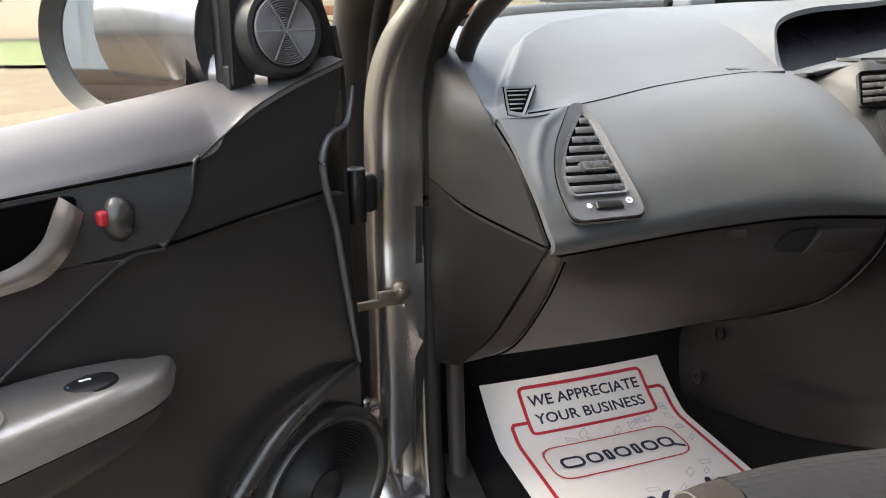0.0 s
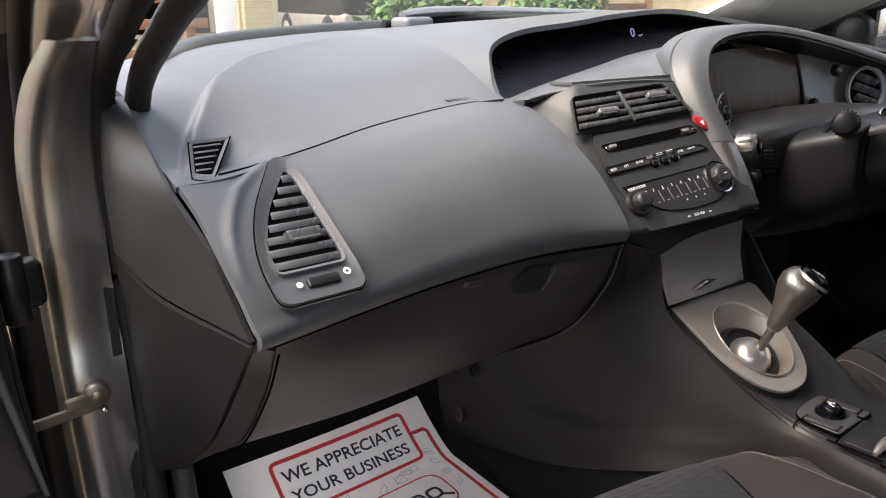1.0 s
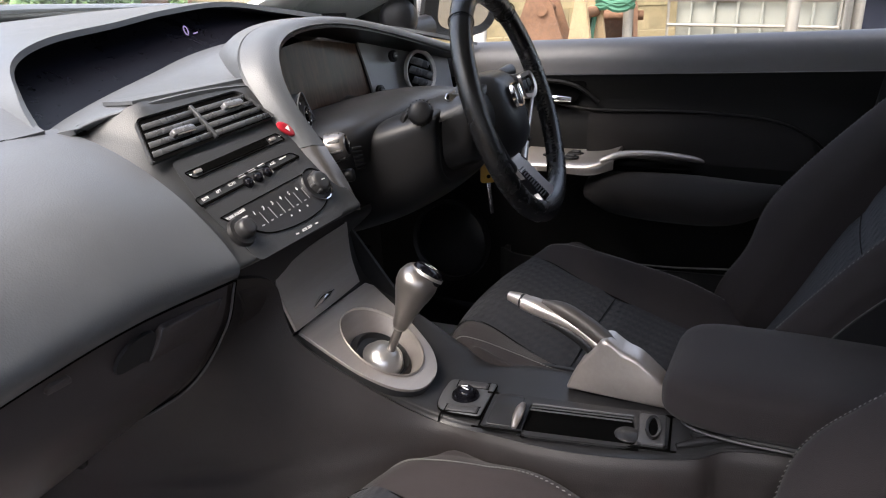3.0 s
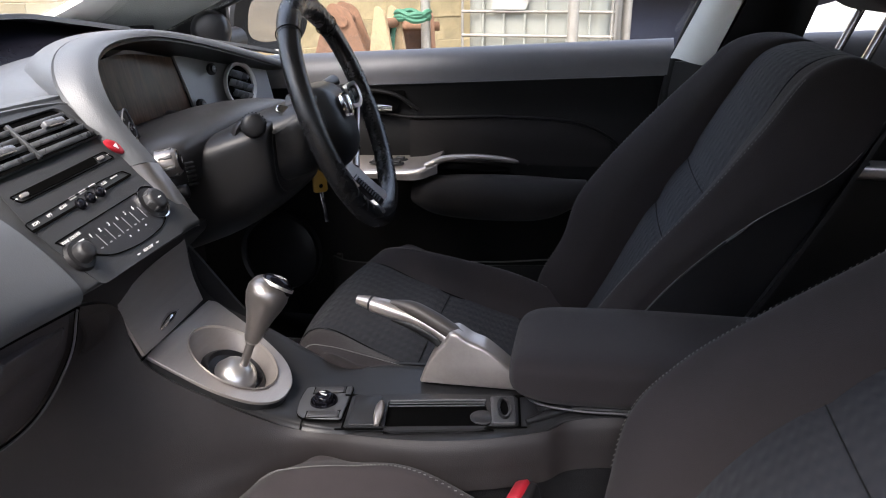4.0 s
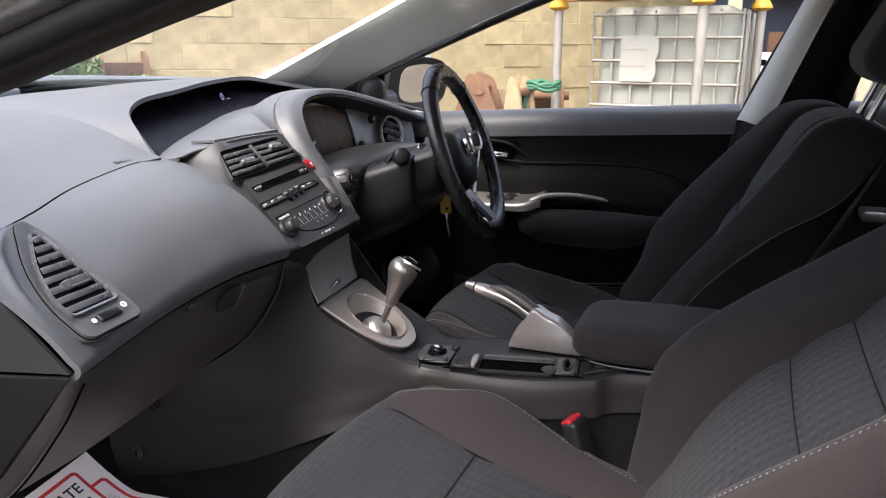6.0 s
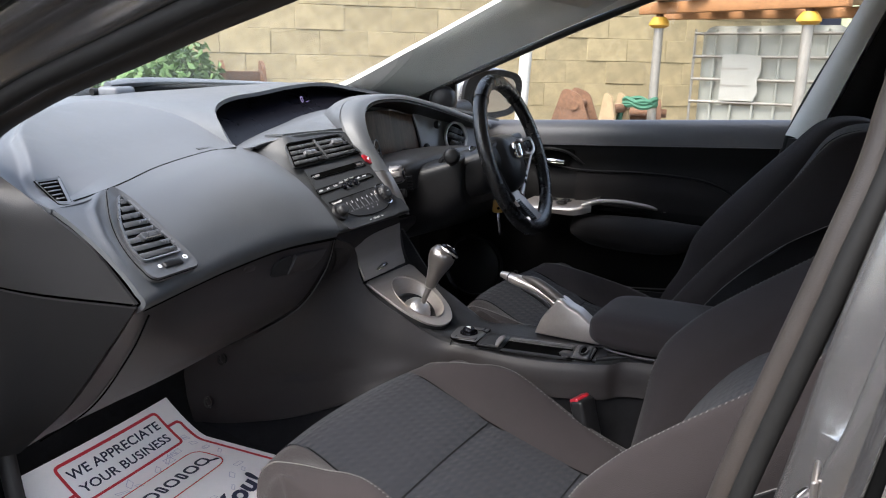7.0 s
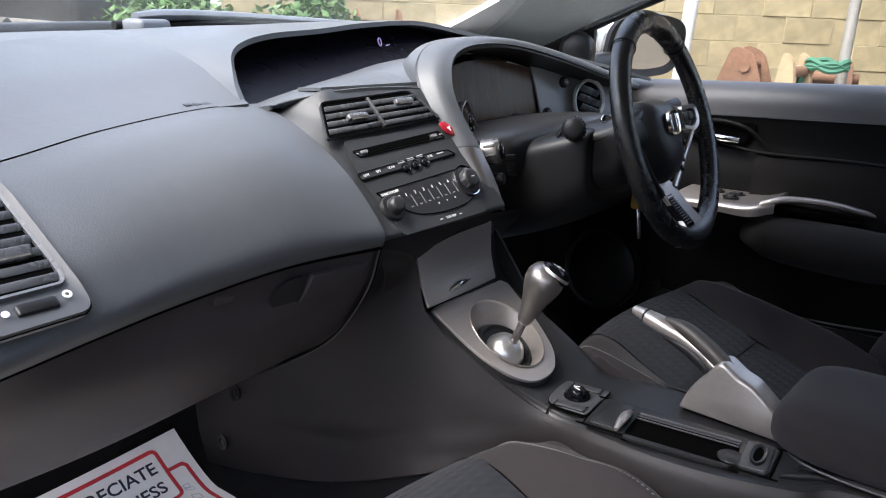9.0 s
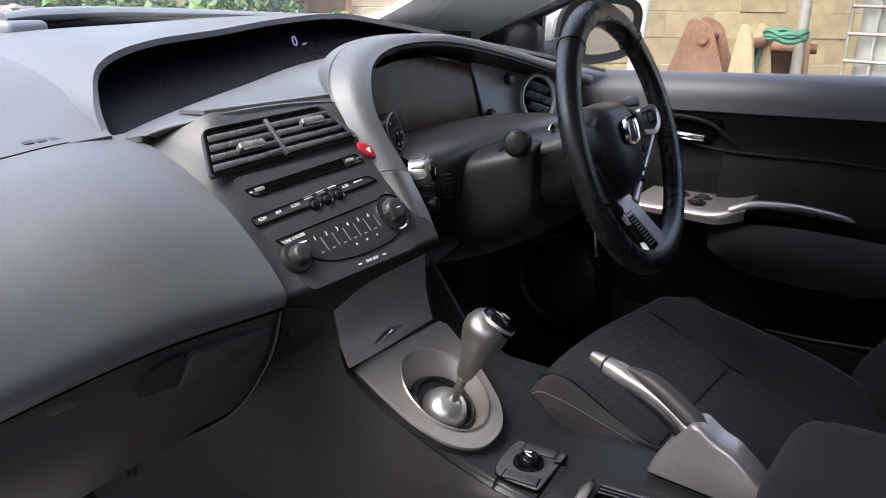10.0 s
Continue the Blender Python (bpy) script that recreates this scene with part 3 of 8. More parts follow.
wp = thing("wiper", (0.1, 0.8, 0.99), "black wiper arm and blade parked on the windscreen", "wiper")
part("blade", tube([(-0.15, 0.752, 1.003), (0.12, 0.775, 1.008), (0.42, 0.70, 1.0)], 0.008, 8, 30), RUBBER, wp)
part("arm", tube([(-0.115, 0.745, 1.018), (-0.05, 0.755, 1.022), (0.12, 0.785, 1.022), (0.44, 0.715, 1.012)], [0.012, 0.017, 0.014, 0.009], 8, 40, flat=0.6), surface("faded_wiper", (0.10, 0.11, 0.125), 0.5, grain=0.2), wp, "faded grey wiper arm")
part("spindle", box(0.07, 0.05, 0.03, at((-0.10, 0.735, 1.0), (1, 0.3, 0)), 0.008), surface("faded_cap", (0.11, 0.12, 0.135), 0.55, grain=0.2), wp)
# ---- dashboard ----
dash = thing("dashboard", (0, 0.3, 0.55), "dark grey moulded car dashboard, lightly dusty", "dashboard")


brow = [(-0.70, 0.02), (-0.672, 0.12), (-0.640, 0.215), (-0.585, 0.325), (-0.51, 0.425), (-0.41, 0.525), (-0.30, 0.60), (-0.20, 0.65)]


def groove(u, v, p):
    """The raised brow that sweeps over the passenger's side and fades out."""
    best, side = 9.0, 1.0
    for (ax, ay), (bx, by_) in zip(brow, brow[1:]):
        dx, dy = bx - ax, by_ - ay
        f = max(0.0, min(1.0, ((p[0] - ax) * dx + (p[1] - ay) * dy) / (dx * dx + dy * dy)))
        e = math.hypot(p[0] - ax - f * dx, p[1] - ay - f * dy)
        if e < best:
            best, side = e, (p[1] - ay) * dx - (p[0] - ax) * dy
    s = best if side > 0 else -best
    fade = max(0.0, min(1.0, (-0.24 - p[0]) / 0.28))
    step = 1 / (1 + math.exp(-s / 0.0018))
    return min(1.0, (1 - v) / 0.2) * fade * (0.004 * step * math.exp(-abs(s) / 0.09) - 0.015 * (1 - step) * math.exp(-abs(s) / 0.05)) + 0.0125 * min(1.0, (1 - v) / 0.10) * math.exp(-((p[0] + 0.630) / 0.055) ** 2 - ((p[1] - 0.165) / 0.055) ** 2)


pad_l = [[(-0.695, 0.47, 0.962), (-0.692, 0.40, 0.962), (-0.69, 0.33, 0.960), (-0.688, 0.27, 0.955), (-0.685, 0.19, 0.924), (-0.680, 0.105, 0.895)],
         [(-0.62, 0.56, 0.972), (-0.62, 0.47, 0.972), (-0.62, 0.38, 0.964), (-0.62, 0.29, 0.948), (-0.62, 0.20, 0.914), (-0.622, 0.118, 0.896)],
         [(-0.53, 0.64, 0.978), (-0.53, 0.53, 0.978), (-0.53, 0.42, 0.968), (-0.53, 0.32, 0.950), (-0.53, 0.23, 0.923), (-0.54, 0.155, 0.904)],
         [(-0.42, 0.72, 0.982), (-0.42, 0.60, 0.982), (-0.42, 0.48, 0.972), (-0.42, 0.37, 0.954), (-0.42, 0.275, 0.930), (-0.42, 0.205, 0.914)],
         [(-0.33, 0.77, 0.984), (-0.33, 0.64, 0.986), (-0.33, 0.51, 0.978), (-0.33, 0.39, 0.960), (-0.33, 0.30, 0.938), (-0.33, 0.228, 0.922)],
         [(-0.235, 0.80, 0.985), (-0.235, 0.67, 0.990), (-0.235, 0.53, 0.986), (-0.235, 0.41, 0.974), (-0.24, 0.31, 0.950), (-0.247, 0.232, 0.925)]]
part("upper_pad", skin(pad_l, 220, 220, 0.006, False, groove), PAD, dash)
lip = [(-0.247, 0.232, 0.925), (-0.232, 0.275, 0.957), (-0.19, 0.335, 0.983), (-0.10, 0.39, 0.997), (0.03, 0.43, 1.004), (0.16, 0.46, 1.014), (0.30, 0.47, 1.019), (0.40, 0.44, 1.004), (0.48, 0.40, 0.988)]
back = [(-0.235, 0.80, 0.985), (-0.2, 0.81, 0.985), (-0.15, 0.815, 0.985), (-0.05, 0.82, 0.985), (0.07, 0.82, 0.985), (0.2, 0.80, 0.985), (0.35, 0.75, 0.98), (0.47, 0.68, 0.975), (0.56, 0.60, 0.97)]
m1 = [(b[0] * 0.66 + l[0] * 0.34, b[1] * 0.66 + l[1] * 0.34, 0.5 * (b[2] + l[2]) + 0.006) for l, b in zip(lip, back)]
m2 = [(b[0] * 0.25 + l[0] * 0.75, b[1] * 0.25 + l[1] * 0.75, 0.2 * b[2] + 0.8 * l[2] + 0.005) for l, b in zip(lip, back)]
part("display_hood", skin([back, m1, m2, lip], 30, 60, 0.008, True), PAD, dash)
part("right_pad", skin([[(0.48, 0.40, 0.988), (0.52, 0.50, 0.985), (0.56, 0.60, 0.97)], [(0.60, 0.26, 0.955), (0.62, 0.38, 0.962), (0.63, 0.52, 0.962)], [(0.70, 0.18, 0.925), (0.715, 0.32, 0.94), (0.72, 0.46, 0.955)]], 14, 14, 0.006, True), PAD, dash)

# glossy strip display under the hood
low = [(-0.243, 0.245, 0.922), (-0.215, 0.265, 0.924), (-0.16, 0.30, 0.927), (-0.07, 0.345, 0.933), (0.04, 0.385, 0.943), (0.16, 0.42, 0.957), (0.29, 0.43, 0.968), (0.39, 0.41, 0.974), (0.46, 0.385, 0.975)]
top_in = [(x + 0.01 * (x < -0.2), y + 0.05, z - 0.002) for x, y, z in lip]
disp = part("display_panel", skin([top_in, [(0.5 * (a[0] + b[0]), 0.5 * (a[1] + b[1]) + 0.012, 0.5 * (a[2] + b[2])) for a, b in zip(top_in, low)], low], 10, 50, 0.004), DISPLAY, dash, "gloss black strip display")
m_dig = at((0.162, 0.430, 0.990), (0.94, 0.33, 0.06), (0.05, -0.96, 0.28))
part("digit", letters("0", 0.022, m_dig @ pose(0, 0, 0.002)), LIT, disp, "lit pale violet figure")
part("unit_mark", box(0.010, 0.002, 0.001, m_dig @ pose(0.018, -0.007, 0.002), 0), LIT, disp)

# ledge below the display
ledge = [low, [(-0.225, 0.215, 0.929), (-0.20, 0.225, 0.934), (-0.15, 0.25, 0.941), (-0.07, 0.275, 0.946), (0.03, 0.30, 0.952), (0.06, 0.29, 0.958), (0.09, 0.27, 0.968), (0.13, 0.26, 0.978), (0.18, 0.26, 0.985)],
         [(-0.205, 0.222, 0.923), (-0.175, 0.200, 0.940), (-0.14, 0.190, 0.945), (-0.07, 0.190, 0.946), (0.00, 0.188, 0.942), (0.02, 0.182, 0.935), (0.022, 0.18, 0.932), (0.03, 0.195, 0.945), (0.06, 0.215, 0.965)]]
part("ledge", skin(ledge, 24, 50, 0.006), PAD, dash)

# airbag panel that bulges over the glovebox
bulge = [[(-0.229, 0.243, 0.923), (-0.217, 0.198, 0.908), (-0.211, 0.153, 0.887), (-0.205, 0.113, 0.860), (-0.199, 0.080, 0.828), (-0.194, 0.057, 0.797), (-0.19, 0.062, 0.783)],
         [(-0.32, 0.226, 0.923), (-0.32, 0.17, 0.914), (-0.32, 0.12, 0.895), (-0.32, 0.085, 0.868), (-0.32, 0.06, 0.835), (-0.32, 0.05, 0.808), (-0.32, 0.062, 0.79)],
         [(-0.44, 0.198, 0.914), (-0.44, 0.145, 0.902), (-0.44, 0.1, 0.88), (-0.44, 0.068, 0.852), (-0.44, 0.05, 0.822), (-0.44, 0.045, 0.803), (-0.44, 0.058, 0.785)],
         [(-0.535, 0.157, 0.905), (-0.535, 0.115, 0.889), (-0.535, 0.08, 0.868), (-0.535, 0.050, 0.843), (-0.535, 0.032, 0.815), (-0.535, 0.026, 0.798), (-0.535, 0.040, 0.783)],
         [(-0.6, 0.135, 0.899), (-0.6, 0.095, 0.88), (-0.6, 0.060, 0.855), (-0.6, 0.030, 0.829), (-0.6, 0.014, 0.808), (-0.6, 0.008, 0.797), (-0.6, 0.020, 0.784)],
         [(-0.678, 0.107, 0.896), (-0.672, 0.075, 0.878), (-0.667, 0.035, 0.852), (-0.662, 0.008, 0.828), (-0.658, -0.008, 0.808), (-0.655, -0.014, 0.797), (-0.655, 0.002, 0.786)]]
fold_in = [(-0.568, 0.1454, 0.9017), (-0.589, 0.1387, 0.8998), (-0.6116, 0.1187, 0.8928), (-0.630, 0.0997, 0.8858), (-0.6442, 0.0743, 0.8733), (-0.6515, 0.0563, 0.8631), (-0.6546, 0.038, 0.851), (-0.655, 0.012, 0.830)]


def crease(u, v, p):
    """The soft valley that curls down beside the vent and fades at its ends."""
    best, along_f = 9.0, 0.0
    for k, (a, b) in enumerate(zip(fold_in, fold_in[1:])):
        a, b, q = Vector(a), Vector(b), Vector(p[:3])
        f = max(0.0, min(1.0, (q - a).dot(b - a) / (b - a).length_squared))
        e = (q - a.lerp(b, f)).length
        if e < best:
            best, along_f = e, (k + f) / (len(fold_in) - 1)
    return -0.0048 * math.exp(-(best / 0.0055) ** 2) * math.sin(math.pi * along_f) ** 0.7


part("airbag_panel", skin(bulge, 170, 110, 0.006, True, crease), PAD, dash, "dark grey grained airbag panel")
part("seam", tube([Vector(p) + Vector((0, -0.0006, 0.0048)) for p in spline([r[0] for r in bulge], 60)[4:54]], 0.0019, 6, 92), VOID, dash)
# thin black tube paints the shading under the panel's lip
part("lip_shade", tube([Vector(p) + Vector((0, 0.003, -0.006)) for p in spline([r[-1] for r in bulge], 60)], 0.0038, 8, 80), VOID, dash)
for dx in (-0.012, 0.0, 0.012):
    part("embossed_mark", box(0.009, 0.006, 0.001, at((-0.308 + dx, 0.243, 0.9325), (1, 0.1, 0), (0, -0.25, 1)), 0), DARK, dash)

# end panels beside the doorway
rear_e = [(-0.688, 0.262, 0.957), (-0.686, 0.19, 0.932), (-0.682, 0.105, 0.898), (-0.668, 0.045, 0.858), (-0.656, -0.012, 0.797)]
front_e = [(-0.702, 0.275, 0.957), (-0.708, 0.275, 0.93), (-0.712, 0.275, 0.895), (-0.713, 0.272, 0.855), (-0.713, 0.268, 0.800)]
mid_e = [tuple(0.5 * (p + q) + k for p, q, k in zip(a, b, (-0.012, 0, 0))) for a, b in zip(rear_e, front_e)]
part("end_cover", skin([rear_e, mid_e, front_e], 12, 24, 0.005, True), DARK, dash, "dark textured end cover")
rear_k = [(-0.656, -0.010, 0.793), (-0.660, 0.05, 0.725), (-0.668, 0.13, 0.635), (-0.680, 0.235, 0.545)]
front_k = [(-0.713, 0.268, 0.797), (-0.712, 0.270, 0.72), (-0.709, 0.268, 0.63), (-0.704, 0.262, 0.548)]
mid_k = [tuple(0.5 * (p + q) + k for p, q, k in zip(a, b, (-0.016, 0, 0))) for a, b in zip(rear_k, front_k)]
part("kick_cover", skin([rear_k, mid_k, front_k], 12, 24, 0.005, True), ENDBLACK, dash, "black lower end cover")

# glovebox
box_rows = [[(-0.632, 0.012, 0.776), (-0.634, 0.047, 0.715), (-0.64, 0.125, 0.625), (-0.648, 0.238, 0.548)],
            [(-0.50, 0.066, 0.777), (-0.50, 0.078, 0.705), (-0.50, 0.14, 0.615), (-0.50, 0.243, 0.552)],
            [(-0.34, 0.078, 0.780), (-0.34, 0.092, 0.700), (-0.34, 0.15, 0.622), (-0.34, 0.250, 0.560)],
            [(-0.194, 0.066, 0.778), (-0.199, 0.084, 0.720), (-0.211, 0.140, 0.642), (-0.238, 0.250, 0.566)]]
glove = part("glovebox_lid", skin(box_rows, 40, 24, 0.008, True), GLOVE, dash, "brown-grey glovebox lid")
left_rows = [[(-0.656, -0.008, 0.790), (-0.660, 0.048, 0.722), (-0.668, 0.128, 0.632), (-0.680, 0.235, 0.543)], [(-0.636, 0.003, 0.777), (-0.638, 0.043, 0.716), (-0.644, 0.123, 0.626), (-0.652, 0.236, 0.547)]]
part("end_trim", skin(left_rows, 6, 20, 0.008, True), GLOVE, dash, "brown-grey trim strip beside the glovebox")
m_h = at((-0.296, 0.0755, 0.758), (1, 0.06, 0), (0.02, -0.93, -0.36)) @ pose(0, 0, 0.001)
part("latch_recess", prism(rounded([(-0.042, -0.022), (0.004, -0.024), (0.004, 0.010), (-0.022, 0.012), (-0.040, 0.000)], 0.010), 0.004, m_h), DARK, glove)
part("latch", prism(rounded([(0.000, -0.026), (0.082, -0.030), (0.094, 0.006), (0.008, 0.010)], 0.006), 0.0065, m_h, 0.002), GLOVE, glove, "latch handle")
part("latch_edge", tube([m_h @ Vector(q) for q in ((0.009, 0.010, 0.006), (0.0045, -0.008, 0.007), (-0.001, -0.025, 0.006))], 0.0011, 6, 12), MID, glove)
part("latch_edge", tube([m_h @ Vector(q) for q in ((0.094, 0.006, 0.005), (0.088, -0.020, 0.0055), (0.080, -0.030, 0.005))], 0.0010, 6, 12), MID, glove)
part("bump_stop", prism(rounded([(-0.012, -0.004), (0.012, -0.004), (0.010, 0.004), (-0.010, 0.004)], 0.003), 0.004, at((-0.405, 0.058, 0.772), (1, 0.1, 0), (0, -0.95, -0.3)), 0.001), GLOVE, glove)
edge_r = spline(box_rows[-1], 30)
part("lid_edge", tube([Vector(q) + Vector((0.0015, -0.006, -0.003)) for q in edge_r], 0.0013, 6, 40), MID, glove, "thin paler edge of the lid")
part("lid_gap", tube([Vector(q) + Vector((0.005, -0.004, -0.002)) for q in edge_r], 0.0022, 6, 40), VOID, dash)
part("gap", tube([(-0.634, 0.000, 0.774), (-0.636, 0.041, 0.713), (-0.642, 0.121, 0.623), (-0.650, 0.234, 0.545)], 0.0012, 6, 30), VOID, dash)


# side vent: tall pointed louvre in a grey frame, with its thumb wheel
m_v = at((-0.598, 0.0575, 0.8655), (1, 0.06, 0.03), (0.06, -0.56, 0.83)) @ pose(0, 0, -0.0040, 2.5, 0, 0) @ Matrix.Scale(0.95, 4)
v_out = rounded([(-0.041, -0.084), (0.043, -0.082), (0.045, -0.058), (0.036, 0.056), (0.026, 0.082), (0.012, 0.080), (-0.026, 0.022), (-0.043, -0.03)], [0.014, 0.014, 0.03, 0.03, 0.010, 0.013, 0.04, 0.04], 6)
v_in = rounded([(-0.033, -0.054), (0.034, -0.053), (0.036, -0.040), (0.028, 0.052), (0.023, 0.064), (0.016, 0.063), (-0.019, 0.016), (-0.035, -0.028)], [0.008, 0.008, 0.02, 0.03, 0.006, 0.008, 0.04, 0.03], 6)
sv = part("side_vent", collar(v_out, v_in, 0.0095, m_v @ pose(0, 0, -0.002), 0.003), VENT, dash, "grey-framed pointed air vent")
part("vent_joint", tube([m_v @ Vector((p[0] * 1.02, p[1] * 1.01, 0.0040)) for p in v_out], 0.0006, 6, 120, True), VOID, sv)
part("vent_bezel", collar(v_in, inset(v_in, 0.0030), 0.0112, m_v @ pose(0, 0, -0.002), 0.001), SLAT, sv, "grey inner bezel")
part("well", prism(inset(v_in, 0.001), 0.0055, m_v @ pose(0, 0, -0.0005)), VOID, sv)
for k in range(8):
    y = -0.044 + 0.0138 * k
    left, right = -0.033 + max(0.0, (y + 0.03)) ** 1.25 * 1.05, 0.033 - 0.09 * max(0.0, y + 0.04)
    part("slat", box(max(0.006, right - left), 0.0073, 0.0014, m_v @ pose(0.5 * (left + right), y, 0.0070, 24, 0, 0), 0.0005, 1), SLAT, sv)
part("tab", prism(rounded([(-0.013, -0.006), (0.015, -0.006), (0.018, 0.005), (-0.018, 0.005)], 0.003), 0.009, m_v @ pose(0.006, -0.015, 0.006, 20, 0, 0), 0.002), SLAT, sv, "grey sliding tab")
part("tab_edge", tube([m_v @ Vector((-0.006, -0.0215, 0.0125)), m_v @ Vector((0.020, -0.0215, 0.0125))], 0.0011, 6, 8), SILVER, sv, "bright front edge of the tab")
part("thumb_wheel", prism(rounded([(-0.016, -0.005), (0.016, -0.005), (0.016, 0.005), (-0.016, 0.005)], 0.002), 0.013, m_v @ pose(0.005, -0.067, -0.003), 0.002), BLACK, sv)
part("open_mark", cyl(0.0031, 0.001, m_v @ pose(-0.019, -0.068, 0.0095)), WHITE, sv, "white dot")
part("shut_mark", collar([(0.0037 * math.cos(a), 0.0037 * math.sin(a)) for a in np.linspace(0, 6.28, 21)[:-1]], [(0.0019 * math.cos(a), 0.0019 * math.sin(a)) for a in np.linspace(0, 6.28, 21)[:-1]], 0.001, m_v @ pose(0.029, -0.064, 0.009)), WHITE, sv, "white ring")

# demister vent on the top pad
m_d = at((-0.642, 0.153, 0.902), (0.97, 0.24, 0.07), (0.12, -0.30, 0.95)) @ pose(0, 0, 0.0060)
dm_in = m_d.inverted()
dm_poly = rounded([(dm_in @ Vector(p)).to_2d() for p in ((-0.649, 0.187, 0.912), (-0.606, 0.198, 0.915), (-0.647, 0.113, 0.893), (-0.665, 0.117, 0.888))], [0.006, 0.003, 0.010, 0.006])
dv = part("demister_vent", collar(dm_poly, inset(dm_poly, 0.0035), 0.0055, m_d, 0.002), VENT, dash, "grey-framed demister slot")
part("slot_joint", tube([m_d @ Vector((p[0] * 1.01, p[1] * 1.01, 0.004)) for p in dm_poly], 0.0011, 6, 80, True), VOID, dv)
part("well", prism(inset(dm_poly, 0.003), 0.0038, m_d), VOID, dv)
for k in range(6):
    f = 0.10 + 0.15 * k
    lo, hi = (dm_in @ (Vector((-0.664, 0.117, 0.888)).lerp(Vector((-0.648, 0.187, 0.912)), f)), dm_in @ (Vector((-0.649, 0.113, 0.893)).lerp(Vector((-0.610, 0.197, 0.915)), f)))
    part("slat", box((hi - lo).length - 0.006, 0.0018, 0.0012, m_d @ pose(0.5 * (lo.x + hi.x), 0.5 * (lo.y + hi.y), 0.0046, 20, 0, 0), 0.0004, 1), TRIM, dv)

# centre stack
stack_rows = [[(x0, 0.196, 0.945), (x0, 0.184, 0.937), (x1, 0.153, 0.9055), (x2, 0.122, 0.8735), (x3, 0.088, 0.8312), (x4, 0.066, 0.8038), (x4, 0.0565, 0.788), (x4, 0.080, 0.776)]
              for x0, x1, x2, x3, x4 in ((-0.165, -0.170, -0.170, -0.165, -0.160), (-0.13, -0.13, -0.13, -0.125, -0.12), (-0.05, -0.05, -0.045, -0.04, -0.035), (0.0, 0.0, 0.0, 0.005, 0.01), (0.022, 0.020, 0.022, 0.032, 0.045))]
stack_rows.insert(0, [(-0.205, 0.224, 0.9225), (-0.194, 0.190, 0.9175), (-0.187, 0.158, 0.9025), (-0.184, 0.125, 0.8725), (-0.181, 0.090, 0.8305), (-0.177, 0.067, 0.8030), (-0.176, 0.057, 0.788), (-0.175, 0.080, 0.777)])
stack_rows.insert(0, [(-0.228, 0.243, 0.9225), (-0.216, 0.198, 0.9075), (-0.2105, 0.153, 0.8868), (-0.2045, 0.113, 0.8600), (-0.1985, 0.080, 0.8280), (-0.1935, 0.057, 0.797), (-0.191, 0.059, 0.787), (-0.188, 0.080, 0.778)])
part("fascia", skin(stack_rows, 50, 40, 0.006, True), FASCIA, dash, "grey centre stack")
part("stack_seam", tube([Vector(q) + Vector((0.0005, -0.0012, 0.0012)) for q in spline(stack_rows[0], 60)[:46]], 0.0011, 6, 90), VOID, dash)
part("ledge_fill", skin([[(r[0][0], r[0][1] + 0.045, r[0][2] - 0.004) for r in stack_rows[2:]], [(r[0][0], r[0][1] + 0.015, r[0][2] - 0.0015) for r in stack_rows[2:]], [tuple(r[0]) for r in stack_rows[2:]]], 10, 40, 0.004, True), PAD, dash)
m_c = at((-0.096, 0.163, 0.915), (1, 0.04, 0.0), (0, -0.69, 0.72)) @ pose(0, 0, 0.002)
cv_poly = rounded([(-0.108, -0.029), (0.095, -0.021), (0.075, 0.027), (-0.086, 0.023)], [0.006, 0.003, 0.012, 0.008])
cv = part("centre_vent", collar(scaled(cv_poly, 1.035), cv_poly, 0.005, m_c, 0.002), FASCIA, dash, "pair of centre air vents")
part("well", prism(cv_poly, 0.0012, m_c @ pose(0, 0, 0.001)), VOID, cv)
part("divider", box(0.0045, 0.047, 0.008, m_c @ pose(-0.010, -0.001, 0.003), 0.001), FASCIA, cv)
for k in range(4):
    y = -0.0195 + 0.0110 * k
    le, ri = -0.105 + 0.43 * (y + 0.026), 0.092 - 0.40 * (y + 0.020)
    part("slat", box(-0.013 - le, 0.0062, 0.0012, m_c @ pose(0.5 * (le - 0.013), y, 0.0040, 30, 0, 1.5), 0.0004, 1), SLAT, cv)
    part("slat", box(ri + 0.007, 0.0062, 0.0012, m_c @ pose(0.5 * (ri - 0.007), y + 0.002, 0.0040, 30, 0, 1.5), 0.0004, 1), SLAT, cv)
for x, y in ((-0.048, -0.006), (0.047, 0.0085)):
    part("tab", prism(rounded([(-0.017, -0.004), (0.017, -0.004), (0.016, 0.004), (-0.016, 0.004)], 0.003), 0.007, m_c @ pose(x, y, 0.004), 0.002), SLAT, cv, "grey sliding tab")
    part("tab_edge", tube([m_c @ Vector((x - 0.013, y - 0.0042, 0.0098)), m_c @ Vector((x + 0.013, y - 0.0042, 0.0098))], 0.0009, 6, 8), SILVER, cv, "bright front edge of the tab")
m_z = at((0.003, 0.134, 0.889), (1, 0.05, 0), (0, -0.82, 0.57)) @ pose(0, 0, 0.006, 0, 0, -45)
hz = part("hazard_button", lathe([(0.0, 0.0035), (0.009, 0.003), (0.0125, 0.0015), (0.0135, 0.0), (0.0135, -0.004)], m_z @ Matrix.Diagonal((1.05, 0.56, 0.5, 1)), 28), RED, dash, "red hazard light button")
part("triangle_mark", prism([(-0.004, -0.003), (0.004, -0.003), (0, 0.004)], 0.0006, m_z @ pose(0, 0, 0.0018)), WHITE, hz)

